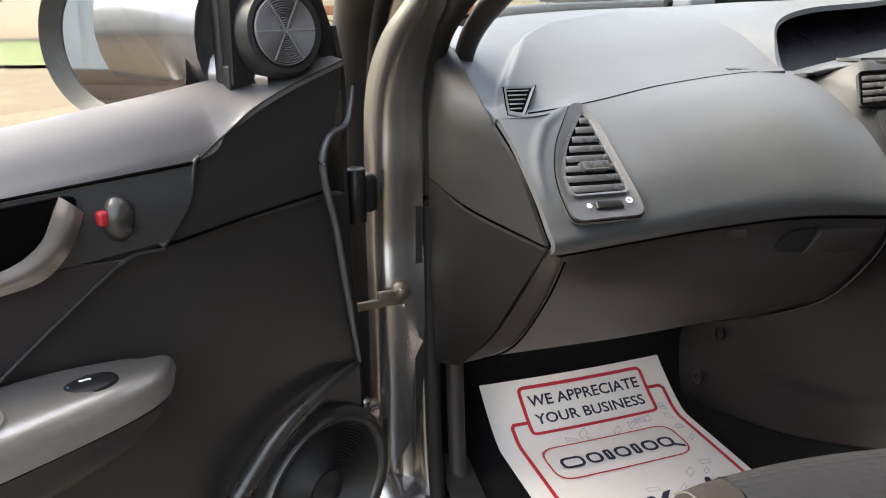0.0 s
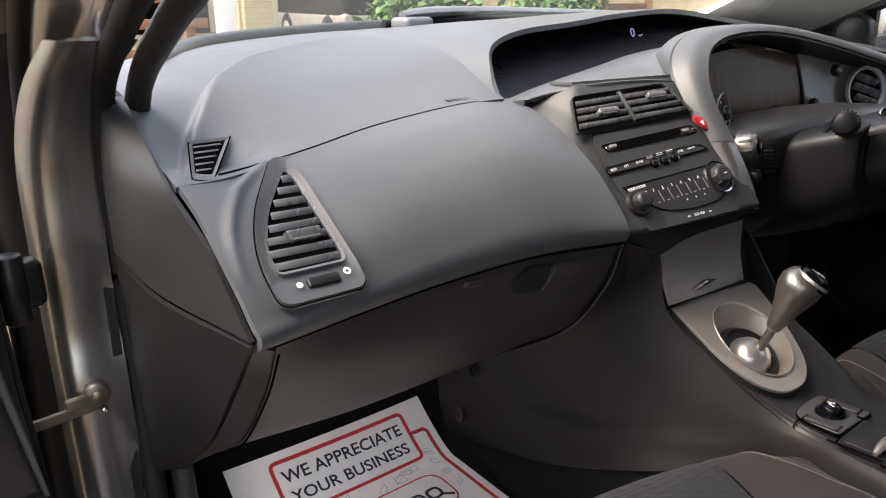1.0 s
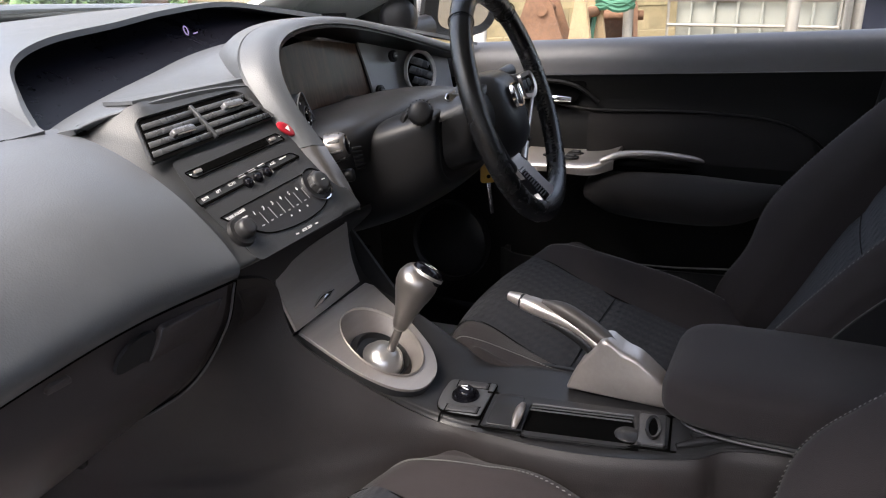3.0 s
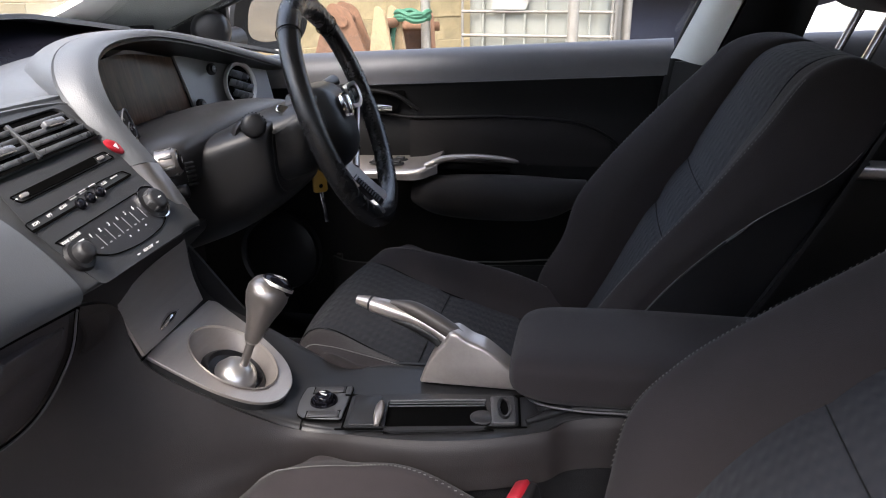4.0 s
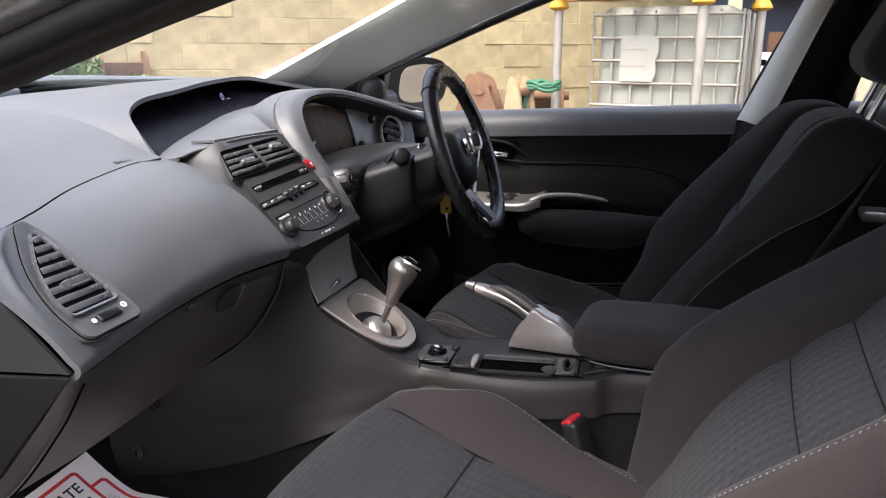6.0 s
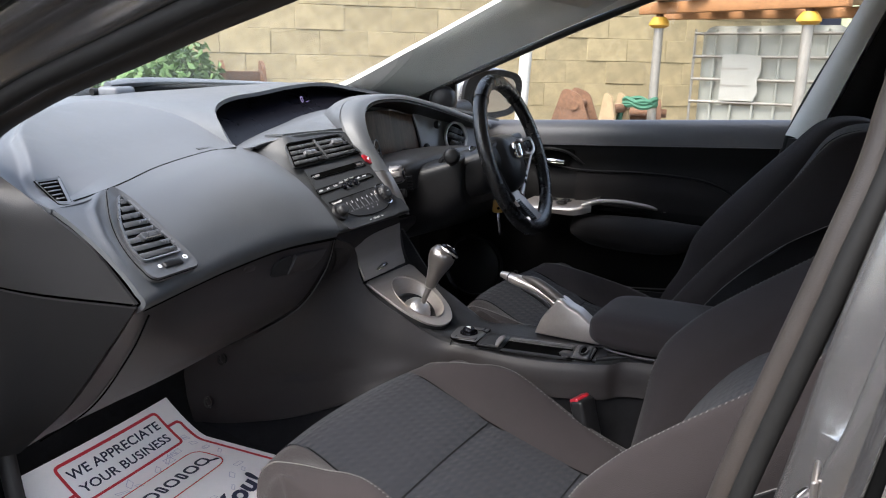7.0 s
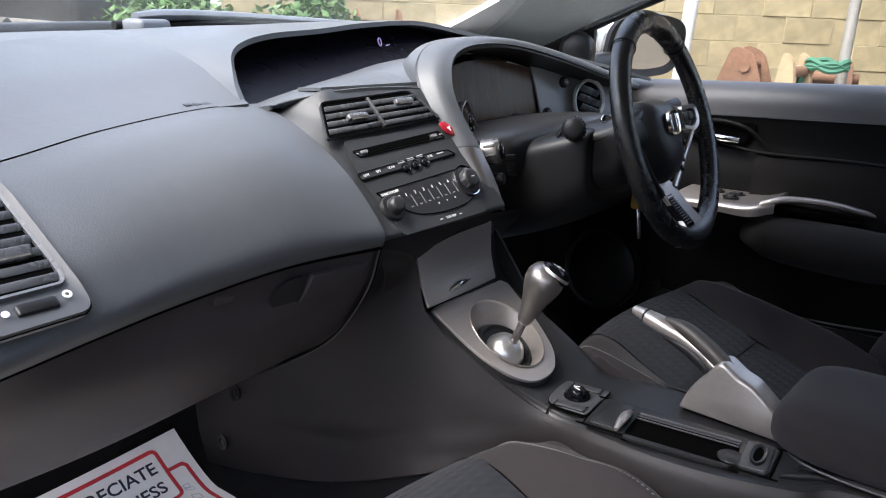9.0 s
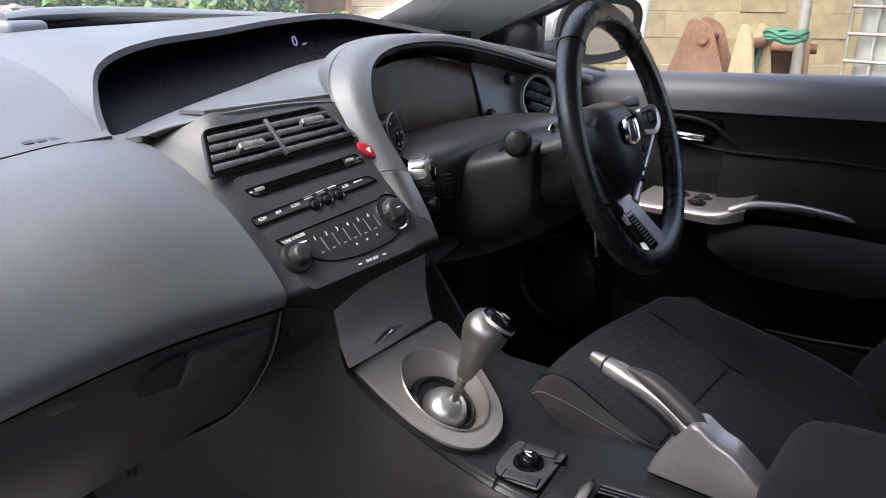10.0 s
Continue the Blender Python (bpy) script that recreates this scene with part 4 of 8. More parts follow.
# radio: slot, buttons, knobs and printed marks
def on_stack(x, f):
    """A frame on the stack's face; f runs from the vent (0) to the lower edge (1)."""
    y, z = 0.146 - 0.090 * f, 0.897 - 0.112 * f
    return at((x, y, z), (1, 0.03, 0.005), (0, -0.78, 0.62)) @ pose(0, 0, 0.0045)


def fp_at(x, f):
    """The same face as flat coordinates, for outlines."""
    return (x + 0.092, 0.1437 * (0.5 - f))


m_f = on_stack(-0.092, 0.5)
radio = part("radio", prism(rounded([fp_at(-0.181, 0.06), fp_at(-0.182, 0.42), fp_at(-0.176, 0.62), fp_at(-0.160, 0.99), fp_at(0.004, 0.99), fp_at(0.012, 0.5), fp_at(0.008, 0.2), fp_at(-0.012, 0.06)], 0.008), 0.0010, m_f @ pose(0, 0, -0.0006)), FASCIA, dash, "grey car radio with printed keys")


def outline(name, poly, w, m, mat, lift=0.0009):
    part(name, collar(poly, inset(poly, w), 0.0010, m @ pose(0, 0, lift)), mat, radio)


slot_poly = rounded([fp_at(-0.176, 0.165), fp_at(-0.168, 0.237), fp_at(-0.005, 0.190), fp_at(-0.013, 0.108)], [0.004, 0.005, 0.003, 0.004])
outline("slot_line", slot_poly, 0.0012, m_f, VOID)
part("disc_slot", prism(rounded([fp_at(-0.152, 0.160), fp_at(-0.152, 0.215), fp_at(-0.036, 0.180), fp_at(-0.036, 0.125)], 0.001), 0.0012, m_f @ pose(0, 0, 0.0008)), VOID, radio)
for x, f in ((-0.158, 0.19), (-0.026, 0.150)):
    part("eject_key", prism(rounded([(-0.006, -0.002), (0.006, -0.002), (0.006, 0.002), (-0.006, 0.002)], 0.0018), 0.0018, m_f @ pose(*fp_at(x, f), 0.001, 0, 0, 3), 0.0006), SILVER, radio)
for x, f in ((-0.170, 0.195), (-0.010, 0.145)):
    part("key_print", box(0.005, 0.0014, 0.0003, m_f @ pose(*fp_at(x, f), 0.0011), 0), WHITE, radio)
key_poly = rounded([fp_at(-0.186, 0.372), fp_at(-0.183, 0.445), fp_at(-0.002, 0.372), fp_at(-0.012, 0.312), fp_at(-0.05, 0.312)], [0.006, 0.001, 0.001, 0.004, 0.01])
outline("key_line", key_poly, 0.0009, m_f, VOID)
part("key_groove", prism([fp_at(-0.183, 0.432), fp_at(-0.183, 0.452), fp_at(-0.004, 0.382), fp_at(-0.006, 0.364)], 0.0010, m_f @ pose(0, 0, 0.001)), VOID, radio)
for x, f, w in ((-0.172, 0.400, "RDM"), (-0.150, 0.388, "RPT"), (-0.127, 0.374, "SCAN"), (-0.051, 0.342, "A.SEL")):
    part("key_print", letters(w, 0.0046, m_f @ pose(*fp_at(x, f), 0.0011, 0, 0, 4), 0.0002), WHITE, radio)
part("key_print", box(0.014, 0.0016, 0.0003, m_f @ pose(*fp_at(-0.030, 0.33), 0.0011, 0, 0, 4), 0), WHITE, radio)
for k in range(3):
    x, f = -0.104 + 0.0185 * k, 0.412 - 0.011 * k
    part("round_key", lathe([(0.0, 0.0045), (0.0038, 0.0040), (0.0052, 0.0020), (0.0062, 0.0032), (0.0068, 0.0)], m_f @ pose(*fp_at(x, f), 0.0005), 20), GLOSS, radio)
    part("key_print", box(0.012, 0.0030, 0.0003, m_f @ pose(*fp_at(x - 0.003, f - 0.068), 0.0011, 0, 0, 4), 0), WHITE, radio)
face_poly = rounded([fp_at(-0.172, 0.572), fp_at(-0.160, 0.66), fp_at(-0.128, 0.85), fp_at(-0.07, 0.90), fp_at(-0.015, 0.86), fp_at(0.016, 0.70), fp_at(0.014, 0.56), fp_at(-0.02, 0.52)], [0.002, 0.01, 0.02, 0.04, 0.03, 0.02, 0.02, 0.005])
part("preset_face", prism(inset(face_poly, 0.0006), 0.0006, m_f @ pose(0, 0, 0.0006)), DARK, radio, "dark grey preset panel")
outline("face_line", face_poly, 0.0011, m_f, VOID)
for k in range(6):
    x, f = -0.126 + 0.0166 * k, 0.650 - 0.0065 * k
    part("preset_bar", box(0.0006, 0.0160, 0.0004, m_f @ pose(*fp_at(x + 0.0085, f + 0.062), 0.0014, 0, 0, 8), 0), PALE, radio)
    part("preset_number", letters(str(k + 1), 0.0062, m_f @ pose(*fp_at(x, f), 0.0014), 0.0002), WHITE, radio)
    part("key_print", box(0.0040, 0.0013, 0.0003, m_f @ pose(*fp_at(x + 0.001, f + 0.115), 0.0014), 0), PALE, radio)
    if k > 2:
        part("key_print", box(0.002, 0.002, 0.0003, m_f @ pose(*fp_at(x - 0.002, f + 0.165), 0.0014), 0), WHITE, radio)
part("tune_print", letters("TUNE FOLDER", 0.0048, m_f @ pose(*fp_at(-0.150, 0.600), 0.0014, 0, 0, 4), 0.0002), WHITE, radio)
part("key_print", box(0.010, 0.0014, 0.0003, m_f @ pose(*fp_at(-0.142, 0.645), 0.0014), 0), WHITE, radio)
part("seek_print", letters("SEEK SKIP", 0.0045, m_f @ pose(*fp_at(-0.069, 0.945), 0.0013), 0.0002), WHITE, radio)
for x in (-0.088, -0.050):
    part("key_print", box(0.005, 0.0015, 0.0003, m_f @ pose(*fp_at(x, 0.945), 0.0013), 0), WHITE, radio)


def knob(r, h, m, parent, ribs=10, label="black ribbed knob", mat=BLACK, rib_mat=DARK):
    k = part("knob", lathe([(0, h), (r * 0.62, h), (r * 0.8, h * 0.93), (r * 0.95, h * 0.7), (r, h * 0.2), (r * 1.06, 0)], m, 30), mat, parent, label)
    for i in range(ribs):
        a = 2 * math.pi * i / ribs
        part("grip_rib", box(r * 0.16, r * 0.26, h * 0.7, m @ pose(r * 0.93 * math.cos(a), r * 0.93 * math.sin(a), h * 0.45, 0, 0, math.degrees(a)), r * 0.06, 1), rib_mat, k)
    return k


m_tk = m_f @ pose(*fp_at(-0.158, 0.735), 0.0)
part("knob_skirt", lathe([(0.010, 0.006), (0.0155, 0.0045), (0.0175, 0.0)], m_tk, 32), BLACK, radio)
knob(0.0115, 0.017, m_tk, radio, 0, "small black tuning knob", DARK)
m_vk = m_f @ pose(*fp_at(-0.007, 0.655), 0.0)
part("knob_ring", collar([(0.0225 * math.cos(a), 0.0225 * math.sin(a)) for a in np.linspace(0, 6.28, 41)[:-1]], [(0.0208 * math.cos(a), 0.0208 * math.sin(a)) for a in np.linspace(0, 6.28, 41)[:-1]], 0.0035, m_vk, 0.001), CHROME, radio, "chrome ring round the volume knob")
part("knob_skirt", lathe([(0.012, 0.004), (0.0208, 0.002), (0.0208, 0.0)], m_vk, 40), BLACK, radio)
vk = knob(0.0150, 0.014, m_vk, radio, 8, "dark lobed volume knob", DARK, MID)
part("power_print", box(0.006, 0.0012, 0.0003, m_vk @ pose(0, 0, 0.0142), 0), WHITE, vk)

# cluster hood with its pale trim band
arch = [(0.06, 0.07, 0.778), (0.05, 0.08, 0.815), (0.042, 0.105, 0.862), (0.036, 0.14, 0.912), (0.046, 0.165, 0.95), (0.085, 0.193, 0.981), (0.165, 0.218, 0.995), (0.275, 0.226, 0.9945), (0.388, 0.215, 0.976), (0.516, 0.198, 0.945), (0.655, 0.185, 0.910)]
outer = [(0.03, 0.085, 0.783), (0.018, 0.098, 0.815), (0.008, 0.125, 0.865), (0.006, 0.165, 0.918), (0.022, 0.205, 0.961), (0.075, 0.235, 0.991), (0.17, 0.25, 1.003), (0.28, 0.246, 1.000), (0.392, 0.231, 0.982), (0.522, 0.211, 0.951), (0.66, 0.196, 0.915)]
far = [(0.03, 0.12, 0.775), (0.02, 0.14, 0.82), (0.03, 0.18, 0.875), (0.05, 0.23, 0.92), (0.08, 0.29, 0.95), (0.15, 0.34, 0.97), (0.24, 0.36, 0.98), (0.35, 0.36, 0.978), (0.47, 0.34, 0.965), (0.58, 0.3, 0.948), (0.69, 0.26, 0.92)]
part("hood_top", skin([outer, [tuple(0.5 * (p + q) + k for p, q, k in zip(a, b, (0, 0, 0.006))) for a, b in zip(outer, far)], far], 12, 60, 0.005), PAD, dash)
band = [arch, [tuple(0.5 * (p + q) + k for p, q, k in zip(a, b, (-0.004, -0.006, 0.004))) for a, b in zip(arch, outer)], outer]
part("hood_band", skin([r[2:] for r in band], 10, 60, 0.005), PAD, dash, "pale grey trim band round the instruments")
part("hood_leg", skin([r[:3] for r in band], 10, 30, 0.005), SATIN, dash, "satin brown-silver lower leg of the band")
deep = [(x * 0.9 + 0.034, 0.285 + 0.012 * (i > 4), 0.885 + (z - 0.885) * 0.86) for i, (x, y, z) in enumerate(arch)]
part("hood_lining", skin([arch, deep], 10, 60, 0.004, True), BLACK, dash, "black inner side of the hood")
part("instrument_glass", skin([[(0.085, 0.265, 0.775), (0.095, 0.275, 0.86), (0.12, 0.29, 0.945)], [(0.25, 0.262, 0.785), (0.26, 0.278, 0.88), (0.265, 0.295, 0.968)], [(0.418, 0.255, 0.80), (0.418, 0.268, 0.87), (0.405, 0.285, 0.952)]], 12, 12, 0.004, True), REFLECTGLASS, dash, "dark instrument glass with brown reflection streaks in its colour")
# same grey plastic as the pad, given a paler colour for missing light
part("instrument_face", skin([[(0.42, 0.250, 0.79), (0.42, 0.262, 0.87), (0.408, 0.282, 0.954)], [(0.52, 0.236, 0.79), (0.52, 0.248, 0.87), (0.51, 0.268, 0.938)], [(0.65, 0.205, 0.79), (0.65, 0.215, 0.85), (0.645, 0.225, 0.91)]], 12, 12, 0.004, True), PALE, dash, "grey switch panel, its colour lightened in place of light")
n_f = Vector((-0.22, -0.96, 0.14))
m_r = at((0.541, 0.230, 0.889), (1, -0.2, 0), n_f)
circ = [(math.cos(a), math.sin(a)) for a in np.linspace(0, 2 * math.pi, 41)[:-1]]
rv = part("round_vent", collar([(0.042 * x, 0.042 * y) for x, y in circ], [(0.036 * x, 0.036 * y) for x, y in circ], 0.008, m_r, 0.003), RING, dash, "round air vent with a silver ring")
part("well", cyl(0.036, 0.004, m_r), VOID, rv)
for k in (-1, 0, 1):
    part("slat", box(0.064 - 0.012 * abs(k), 0.014, 0.0025, m_r @ pose(0, 0.018 * k, 0.006, 30, 0, -18), 0.001, 1), SLAT, rv)
for o, r in (((0.478, 0.250, 0.925), 0.0105), ((0.428, 0.250, 0.871), 0.0095)):
    mk = at(o, (1, -0.2, 0), n_f)
    kb = part("round_button", joined(cyl(r, 0.008, mk @ pose(0, 0, 0.002)), lathe([(0, 0.010), (r * 0.6, 0.009), (r * 0.75, 0.005)], mk, 20)), BLACK, dash, "small black button with a grey cap")
    part("button_print", box(r * 0.7, r * 0.25, 0.0004, mk @ pose(0, 0, 0.0102), 0), TRIM, kb)

# pods beside the wheel: climate keys, rotary switch
m_p = at((0.104, 0.172, 0.888), (0.68, 0.10, -0.73), (0.35, -0.92, 0.15))
pod = part("climate_pod", prism(rounded([(-0.040, -0.018), (0.036, -0.022), (0.042, 0.010), (-0.030, 0.022)], 0.017), 0.085, m_p @ pose(0, 0, -0.085), 0.003), BLACK, dash, "oval black climate key pod")
part("pod_rim", collar(rounded([(-0.041, -0.019), (0.037, -0.023), (0.043, 0.011), (-0.031, 0.023)], 0.017), rounded([(-0.039, -0.017), (0.035, -0.021), (0.041, 0.009), (-0.029, 0.021)], 0.016), 0.002, m_p, 0.0005), TRIM, pod)
part("key_ring", collar([(0.0165 * x, 0.0145 * y) for x, y in circ], [(0.0150 * x, 0.0130 * y) for x, y in circ], 0.002, m_p @ pose(0.003, 0.0, 0.0), 0.0005), TRIM, pod)
part("ring_keys", lathe([(0, 0.003), (0.006, 0.0028), (0.0065, 0.001), (0.013, 0.0015), (0.0135, 0)], m_p @ pose(0.003, 0, 0), 28), GLOSS, pod)
for a in range(4):
    part("key_print", box(0.004, 0.0016, 0.0004, m_p @ pose(0.003 + 0.0095 * math.cos(a * 1.57), 0.0095 * math.sin(a * 1.57), 0.0022), 0), WHITE, pod)
for x in (-0.027, 0.031):
    part("key_print", box(0.004, 0.0022, 0.0004, m_p @ pose(x, 0, 0.0002), 0), WHITE, pod)
m_k = at((0.074, 0.118, 0.852), (0.7, 0.6, 0.1), (0.35, -0.88, 0.25))
rk_ = knob(0.0195, 0.026, m_k, dash, 8, "satin metal lobed rotary switch", SATIN, MID)
part("knob_face", lathe([(0, 0.028), (0.011, 0.0275), (0.0135, 0.0262), (0.0135, 0.024)], m_k, 26), GLOSS, rk_, "gloss black face")
part("face_print", box(0.010, 0.0014, 0.0003, m_k @ pose(0, 0, 0.0282, 0, 0, 30), 0), WHITE, rk_)
part("small_switch", cyl(0.009, 0.018, at((0.086, 0.10, 0.815), (1, 0, 0), (0.3, -0.9, 0.2))), BLACK, dash)
for k in range(6):
    part("louvre", box(0.003, 0.014, 0.004, at((0.120 + 0.0015 * k, 0.105, 0.845 - 0.006 * k), (0.5, 0.85, 0)), 0.001), BLACK, dash)

part("skirt", skin([[(-0.192, 0.080, 0.786), (-0.12, 0.084, 0.784), (0.0, 0.086, 0.783), (0.052, 0.088, 0.784)], [(-0.160, 0.085, 0.735), (-0.110, 0.082, 0.748), (-0.03, 0.092, 0.752), (0.058, 0.096, 0.750)], [(-0.150, 0.105, 0.70), (-0.104, 0.09, 0.70), (-0.03, 0.10, 0.70), (0.060, 0.105, 0.70)]], 20, 12, 0.004, True), BROWNISH, dash, "dark skirt below the centre stack")

# knee panels under the driver's side
part("knee_panel", skin([[(0.06, 0.13, 0.755), (0.062, 0.14, 0.74), (0.07, 0.20, 0.70), (0.07, 0.32, 0.66)], [(0.25, 0.12, 0.755), (0.25, 0.13, 0.73), (0.25, 0.20, 0.68), (0.25, 0.34, 0.64)], [(0.5, 0.10, 0.80), (0.5, 0.115, 0.74), (0.5, 0.20, 0.67), (0.5, 0.34, 0.63)], [(0.70, 0.14, 0.83), (0.70, 0.15, 0.74), (0.70, 0.22, 0.66), (0.70, 0.34, 0.62)]], 30, 16, 0.006, False), BLACK, dash, "black knee panel below the wheel")

for x in (0.735, -0.725):
    kp = skin([[(x, 0.28, 0.30), (x, 0.28, 0.60), (x * 0.99, 0.30, 0.93)], [(x, 0.52, 0.30), (x, 0.52, 0.60), (x * 0.99, 0.52, 0.955)], [(x, 0.80, 0.30), (x, 0.80, 0.60), (x * 0.99, 0.80, 0.955)]], 8, 8, 0.01)
    tagged(solid("kick_panel", kp, BLACK, "black plastic kick panel closing the footwell", "kick panel"), kind="structure")
# ---- centre console ----
con = thing("centre_console", (0.02, -0.1, 0.33), "dark plastic centre console with silver trim", "centre console")
near_y = [0.082, 0.062, -0.010, -0.092, -0.17, -0.24, -0.31, -0.383, -0.46, -0.80]
near_x = [-0.112, -0.102, -0.080, -0.050, -0.055, -0.055, -0.043, -0.020, 0.012, 0.03]
near_z = [0.735, 0.668, 0.615, 0.566, 0.570, 0.572, 0.574, 0.578, 0.586, 0.60]
side_cols = [[(-0.195, 0.070, 0.782), (-0.213, 0.14, 0.68), (-0.238, 0.258, 0.564), (-0.237, 0.395, 0.49), (-0.234, 0.412, 0.42), (-0.226, 0.405, 0.350)],
             [(-0.112, 0.080, 0.742), (-0.168, 0.13, 0.655), (-0.212, 0.22, 0.56), (-0.213, 0.27, 0.47), (-0.207, 0.30, 0.41), (-0.200, 0.31, 0.362)],
             [(-0.102, 0.060, 0.668), (-0.136, 0.09, 0.605), (-0.163, 0.13, 0.54), (-0.170, 0.155, 0.49), (-0.176, 0.165, 0.45), (-0.185, 0.17, 0.405)],
             [(-0.080, -0.010, 0.614), (-0.098, 0.00, 0.575), (-0.116, 0.015, 0.535), (-0.128, 0.022, 0.51), (-0.138, 0.027, 0.488), (-0.150, 0.03, 0.465)]]
for x, y, z in list(zip(near_x, near_y, near_z))[3:]:
    side_cols.append([(x - k, y, z - h) for k, h in ((0.0, 0.0), (0.006, 0.010), (0.010, 0.024), (0.012, 0.036), (0.014, 0.046), (0.016, 0.056))])
fold_path = [(0.215, 0.478), (0.165, 0.484), (0.115, 0.492), (0.06, 0.512)]


def side_fold(u, v, p):
    """A shallow moulded fold, and the gentle waviness of a large soft moulding."""
    best, f_at = 9.0, 0.0
    for k, (a, b) in enumerate(zip(fold_path, fold_path[1:])):
        a, b, q = Vector(a), Vector(b), Vector((p[1], p[2]))
        f = max(0.0, min(1.0, (q - a).dot(b - a) / (b - a).length_squared))
        e = (q - a.lerp(b, f)).length
        if e < best:
            best, f_at = e, (k + f) / 3
            side = (b - a).x * (q - a).y - (b - a).y * (q - a).x
    away = best if side < 0 else -best
    return 0.005 * math.exp(-(best / 0.022) ** 2) * math.tanh(away / 0.006) * math.sin(math.pi * max(0.02, f_at)) ** 0.6 + 0.0012 * math.sin(23 * p[1] + 3) * math.sin(19 * p[2])


part("side_panel", skin(side_cols, 110, 70, 0.005, False, side_fold), BROWNISH, con, "scuffed dark grey side panel")
part("tunnel_carpet", skin([[(c[-1][0] + 0.012, c[-1][1], c[-1][2] + 0.02), (c[-1][0] + 0.002, c[-1][1], 0.5 * (c[-1][2] + 0.32)), (c[-1][0] - 0.03, c[-1][1], 0.315)] for c in side_cols], 40, 12, 0.006), CARPET, con, "black carpet along the tunnel")
part("panel_edge", tube([Vector(c[-1]) + Vector((-0.001, 0, 0.001)) for c in side_cols], 0.0022, 6, 80), DARK, con)
part("side_panel", skin([[(0.085, 0.10, 0.74), (0.085, 0.16, 0.55), (0.085, 0.22, 0.33)], [(0.10, 0.0, 0.612), (0.105, 0.0, 0.48), (0.11, 0.0, 0.33)], [(0.125, -0.1, 0.566), (0.13, -0.1, 0.45), (0.135, -0.1, 0.33)], [(0.15, -0.8, 0.60), (0.15, -0.8, 0.45), (0.15, -0.8, 0.33)]], 30, 14, 0.005, True), BLACK, con)
for o in ((-0.2375, 0.303, 0.514), (-0.2290, 0.357, 0.405)):
    part("trim_clip", joined(collar([(0.012 * a, 0.012 * b) for a, b in circ], [(0.008 * a, 0.008 * b) for a, b in circ], 0.004, at(o, (0, 1, 0), (-1, 0, 0.15)), 0.001), cyl(0.008, 0.003, at(o, (0, 1, 0), (-1, 0, 0.15)))), SPEAKER, con, "round black trim clip")
far_x = [0.082, 0.090, 0.100, 0.115, 0.118, 0.120, 0.125, 0.132, 0.145, 0.15]
crown = [0.0, -0.010, -0.004, 0.0070, 0.0030, 0.0015, 0.0005, 0.002, 0.004, 0.004]
sag = [0.004, -0.014, -0.026, 0.0070, 0.0030, 0.0015, 0.0005, 0.002, 0.004, 0.004]
top_rows = []
for k, drop in ((0.0, None), (0.03, "edge"), (0.11, "crown"), (0.5, "sag"), (0.89, "crown"), (1.0, None)):
    row = []
    for i, (x, y, z) in enumerate(zip(near_x, near_y, near_z)):
        lift_ = {None: 0.0, "edge": 0.55 * crown[i], "crown": crown[i], "sag": sag[i]}[drop]
        row.append((x + (far_x[i] - x) * k, y + 0.018 * k * (i < 2), z + lift_))
    top_rows.append(row)
part("top_panel", skin(top_rows, 60, 90, 0.004, True), DARK, con, "dark grained top panel")
part("joint", tube([(-0.066, -0.094, 0.520), (-0.0585, -0.096, 0.552), (-0.0505, -0.098, 0.5665), (-0.045, -0.098, 0.5725), (-0.035, -0.098, 0.5755)], 0.0010, 6, 30), VOID, con)

# silver flap and gear plate
flap_rows = [[(-0.106, 0.080, 0.745), (-0.107, 0.071, 0.715), (-0.104, 0.057, 0.679)], [(-0.030, 0.086, 0.754), (-0.036, 0.078, 0.715), (-0.036, 0.061, 0.679)], [(0.062, 0.090, 0.758), (0.055, 0.082, 0.715), (0.052, 0.069, 0.679)]]
flap = part("flap", skin(flap_rows, 16, 12, 0.004, True), STEEL, con, "brushed silver storage flap")
part("flap_pull", tube([(-0.058, 0.064, 0.688), (-0.034, 0.065, 0.693), (-0.008, 0.070, 0.691)], [0.002, 0.0055, 0.002], 8, 20), CHROME, flap, "small chrome pull")
part("flap_gap", tube([(-0.109, 0.059, 0.675), (-0.040, 0.069, 0.675), (0.040, 0.076, 0.675)], 0.0014, 6, 20), VOID, con)
slope = Vector((0, -0.505, 0.863)).normalized()
m_g = at((-0.008, -0.006, 0.6245), (1, 0, 0), slope)
hole = [(0.050 * math.cos(a), 0.010 + 0.058 * math.sin(a)) for a in np.linspace(0, 2 * math.pi, 65)[:-1]]
def polar(poly, n):
    """n points of the outline at even angles round its origin."""
    out = []
    for a in np.linspace(0, 2 * math.pi, n + 1)[:-1]:
        dx, dy, best = math.cos(a), math.sin(a), 0.0
        for p, q in zip(poly, poly[1:] + poly[:1]):
            ex, ey = q[0] - p[0], q[1] - p[1]
            den = dx * ey - dy * ex
            if abs(den) > 1e-9:
                r, k = (p[0] * ey - p[1] * ex) / den, (p[0] * dy - p[1] * dx) / den
                if r > 0 and -1e-6 <= k <= 1 + 1e-6:
                    best = max(best, r)
        out.append((best * dx, best * dy))
    return out


def polar_at(poly, n, c):
    """The same round a centre c, in the plane's own places."""
    return [(p[0] + c[0], p[1] + c[1]) for p in polar([(q[0] - c[0], q[1] - c[1]) for q in poly], n)]


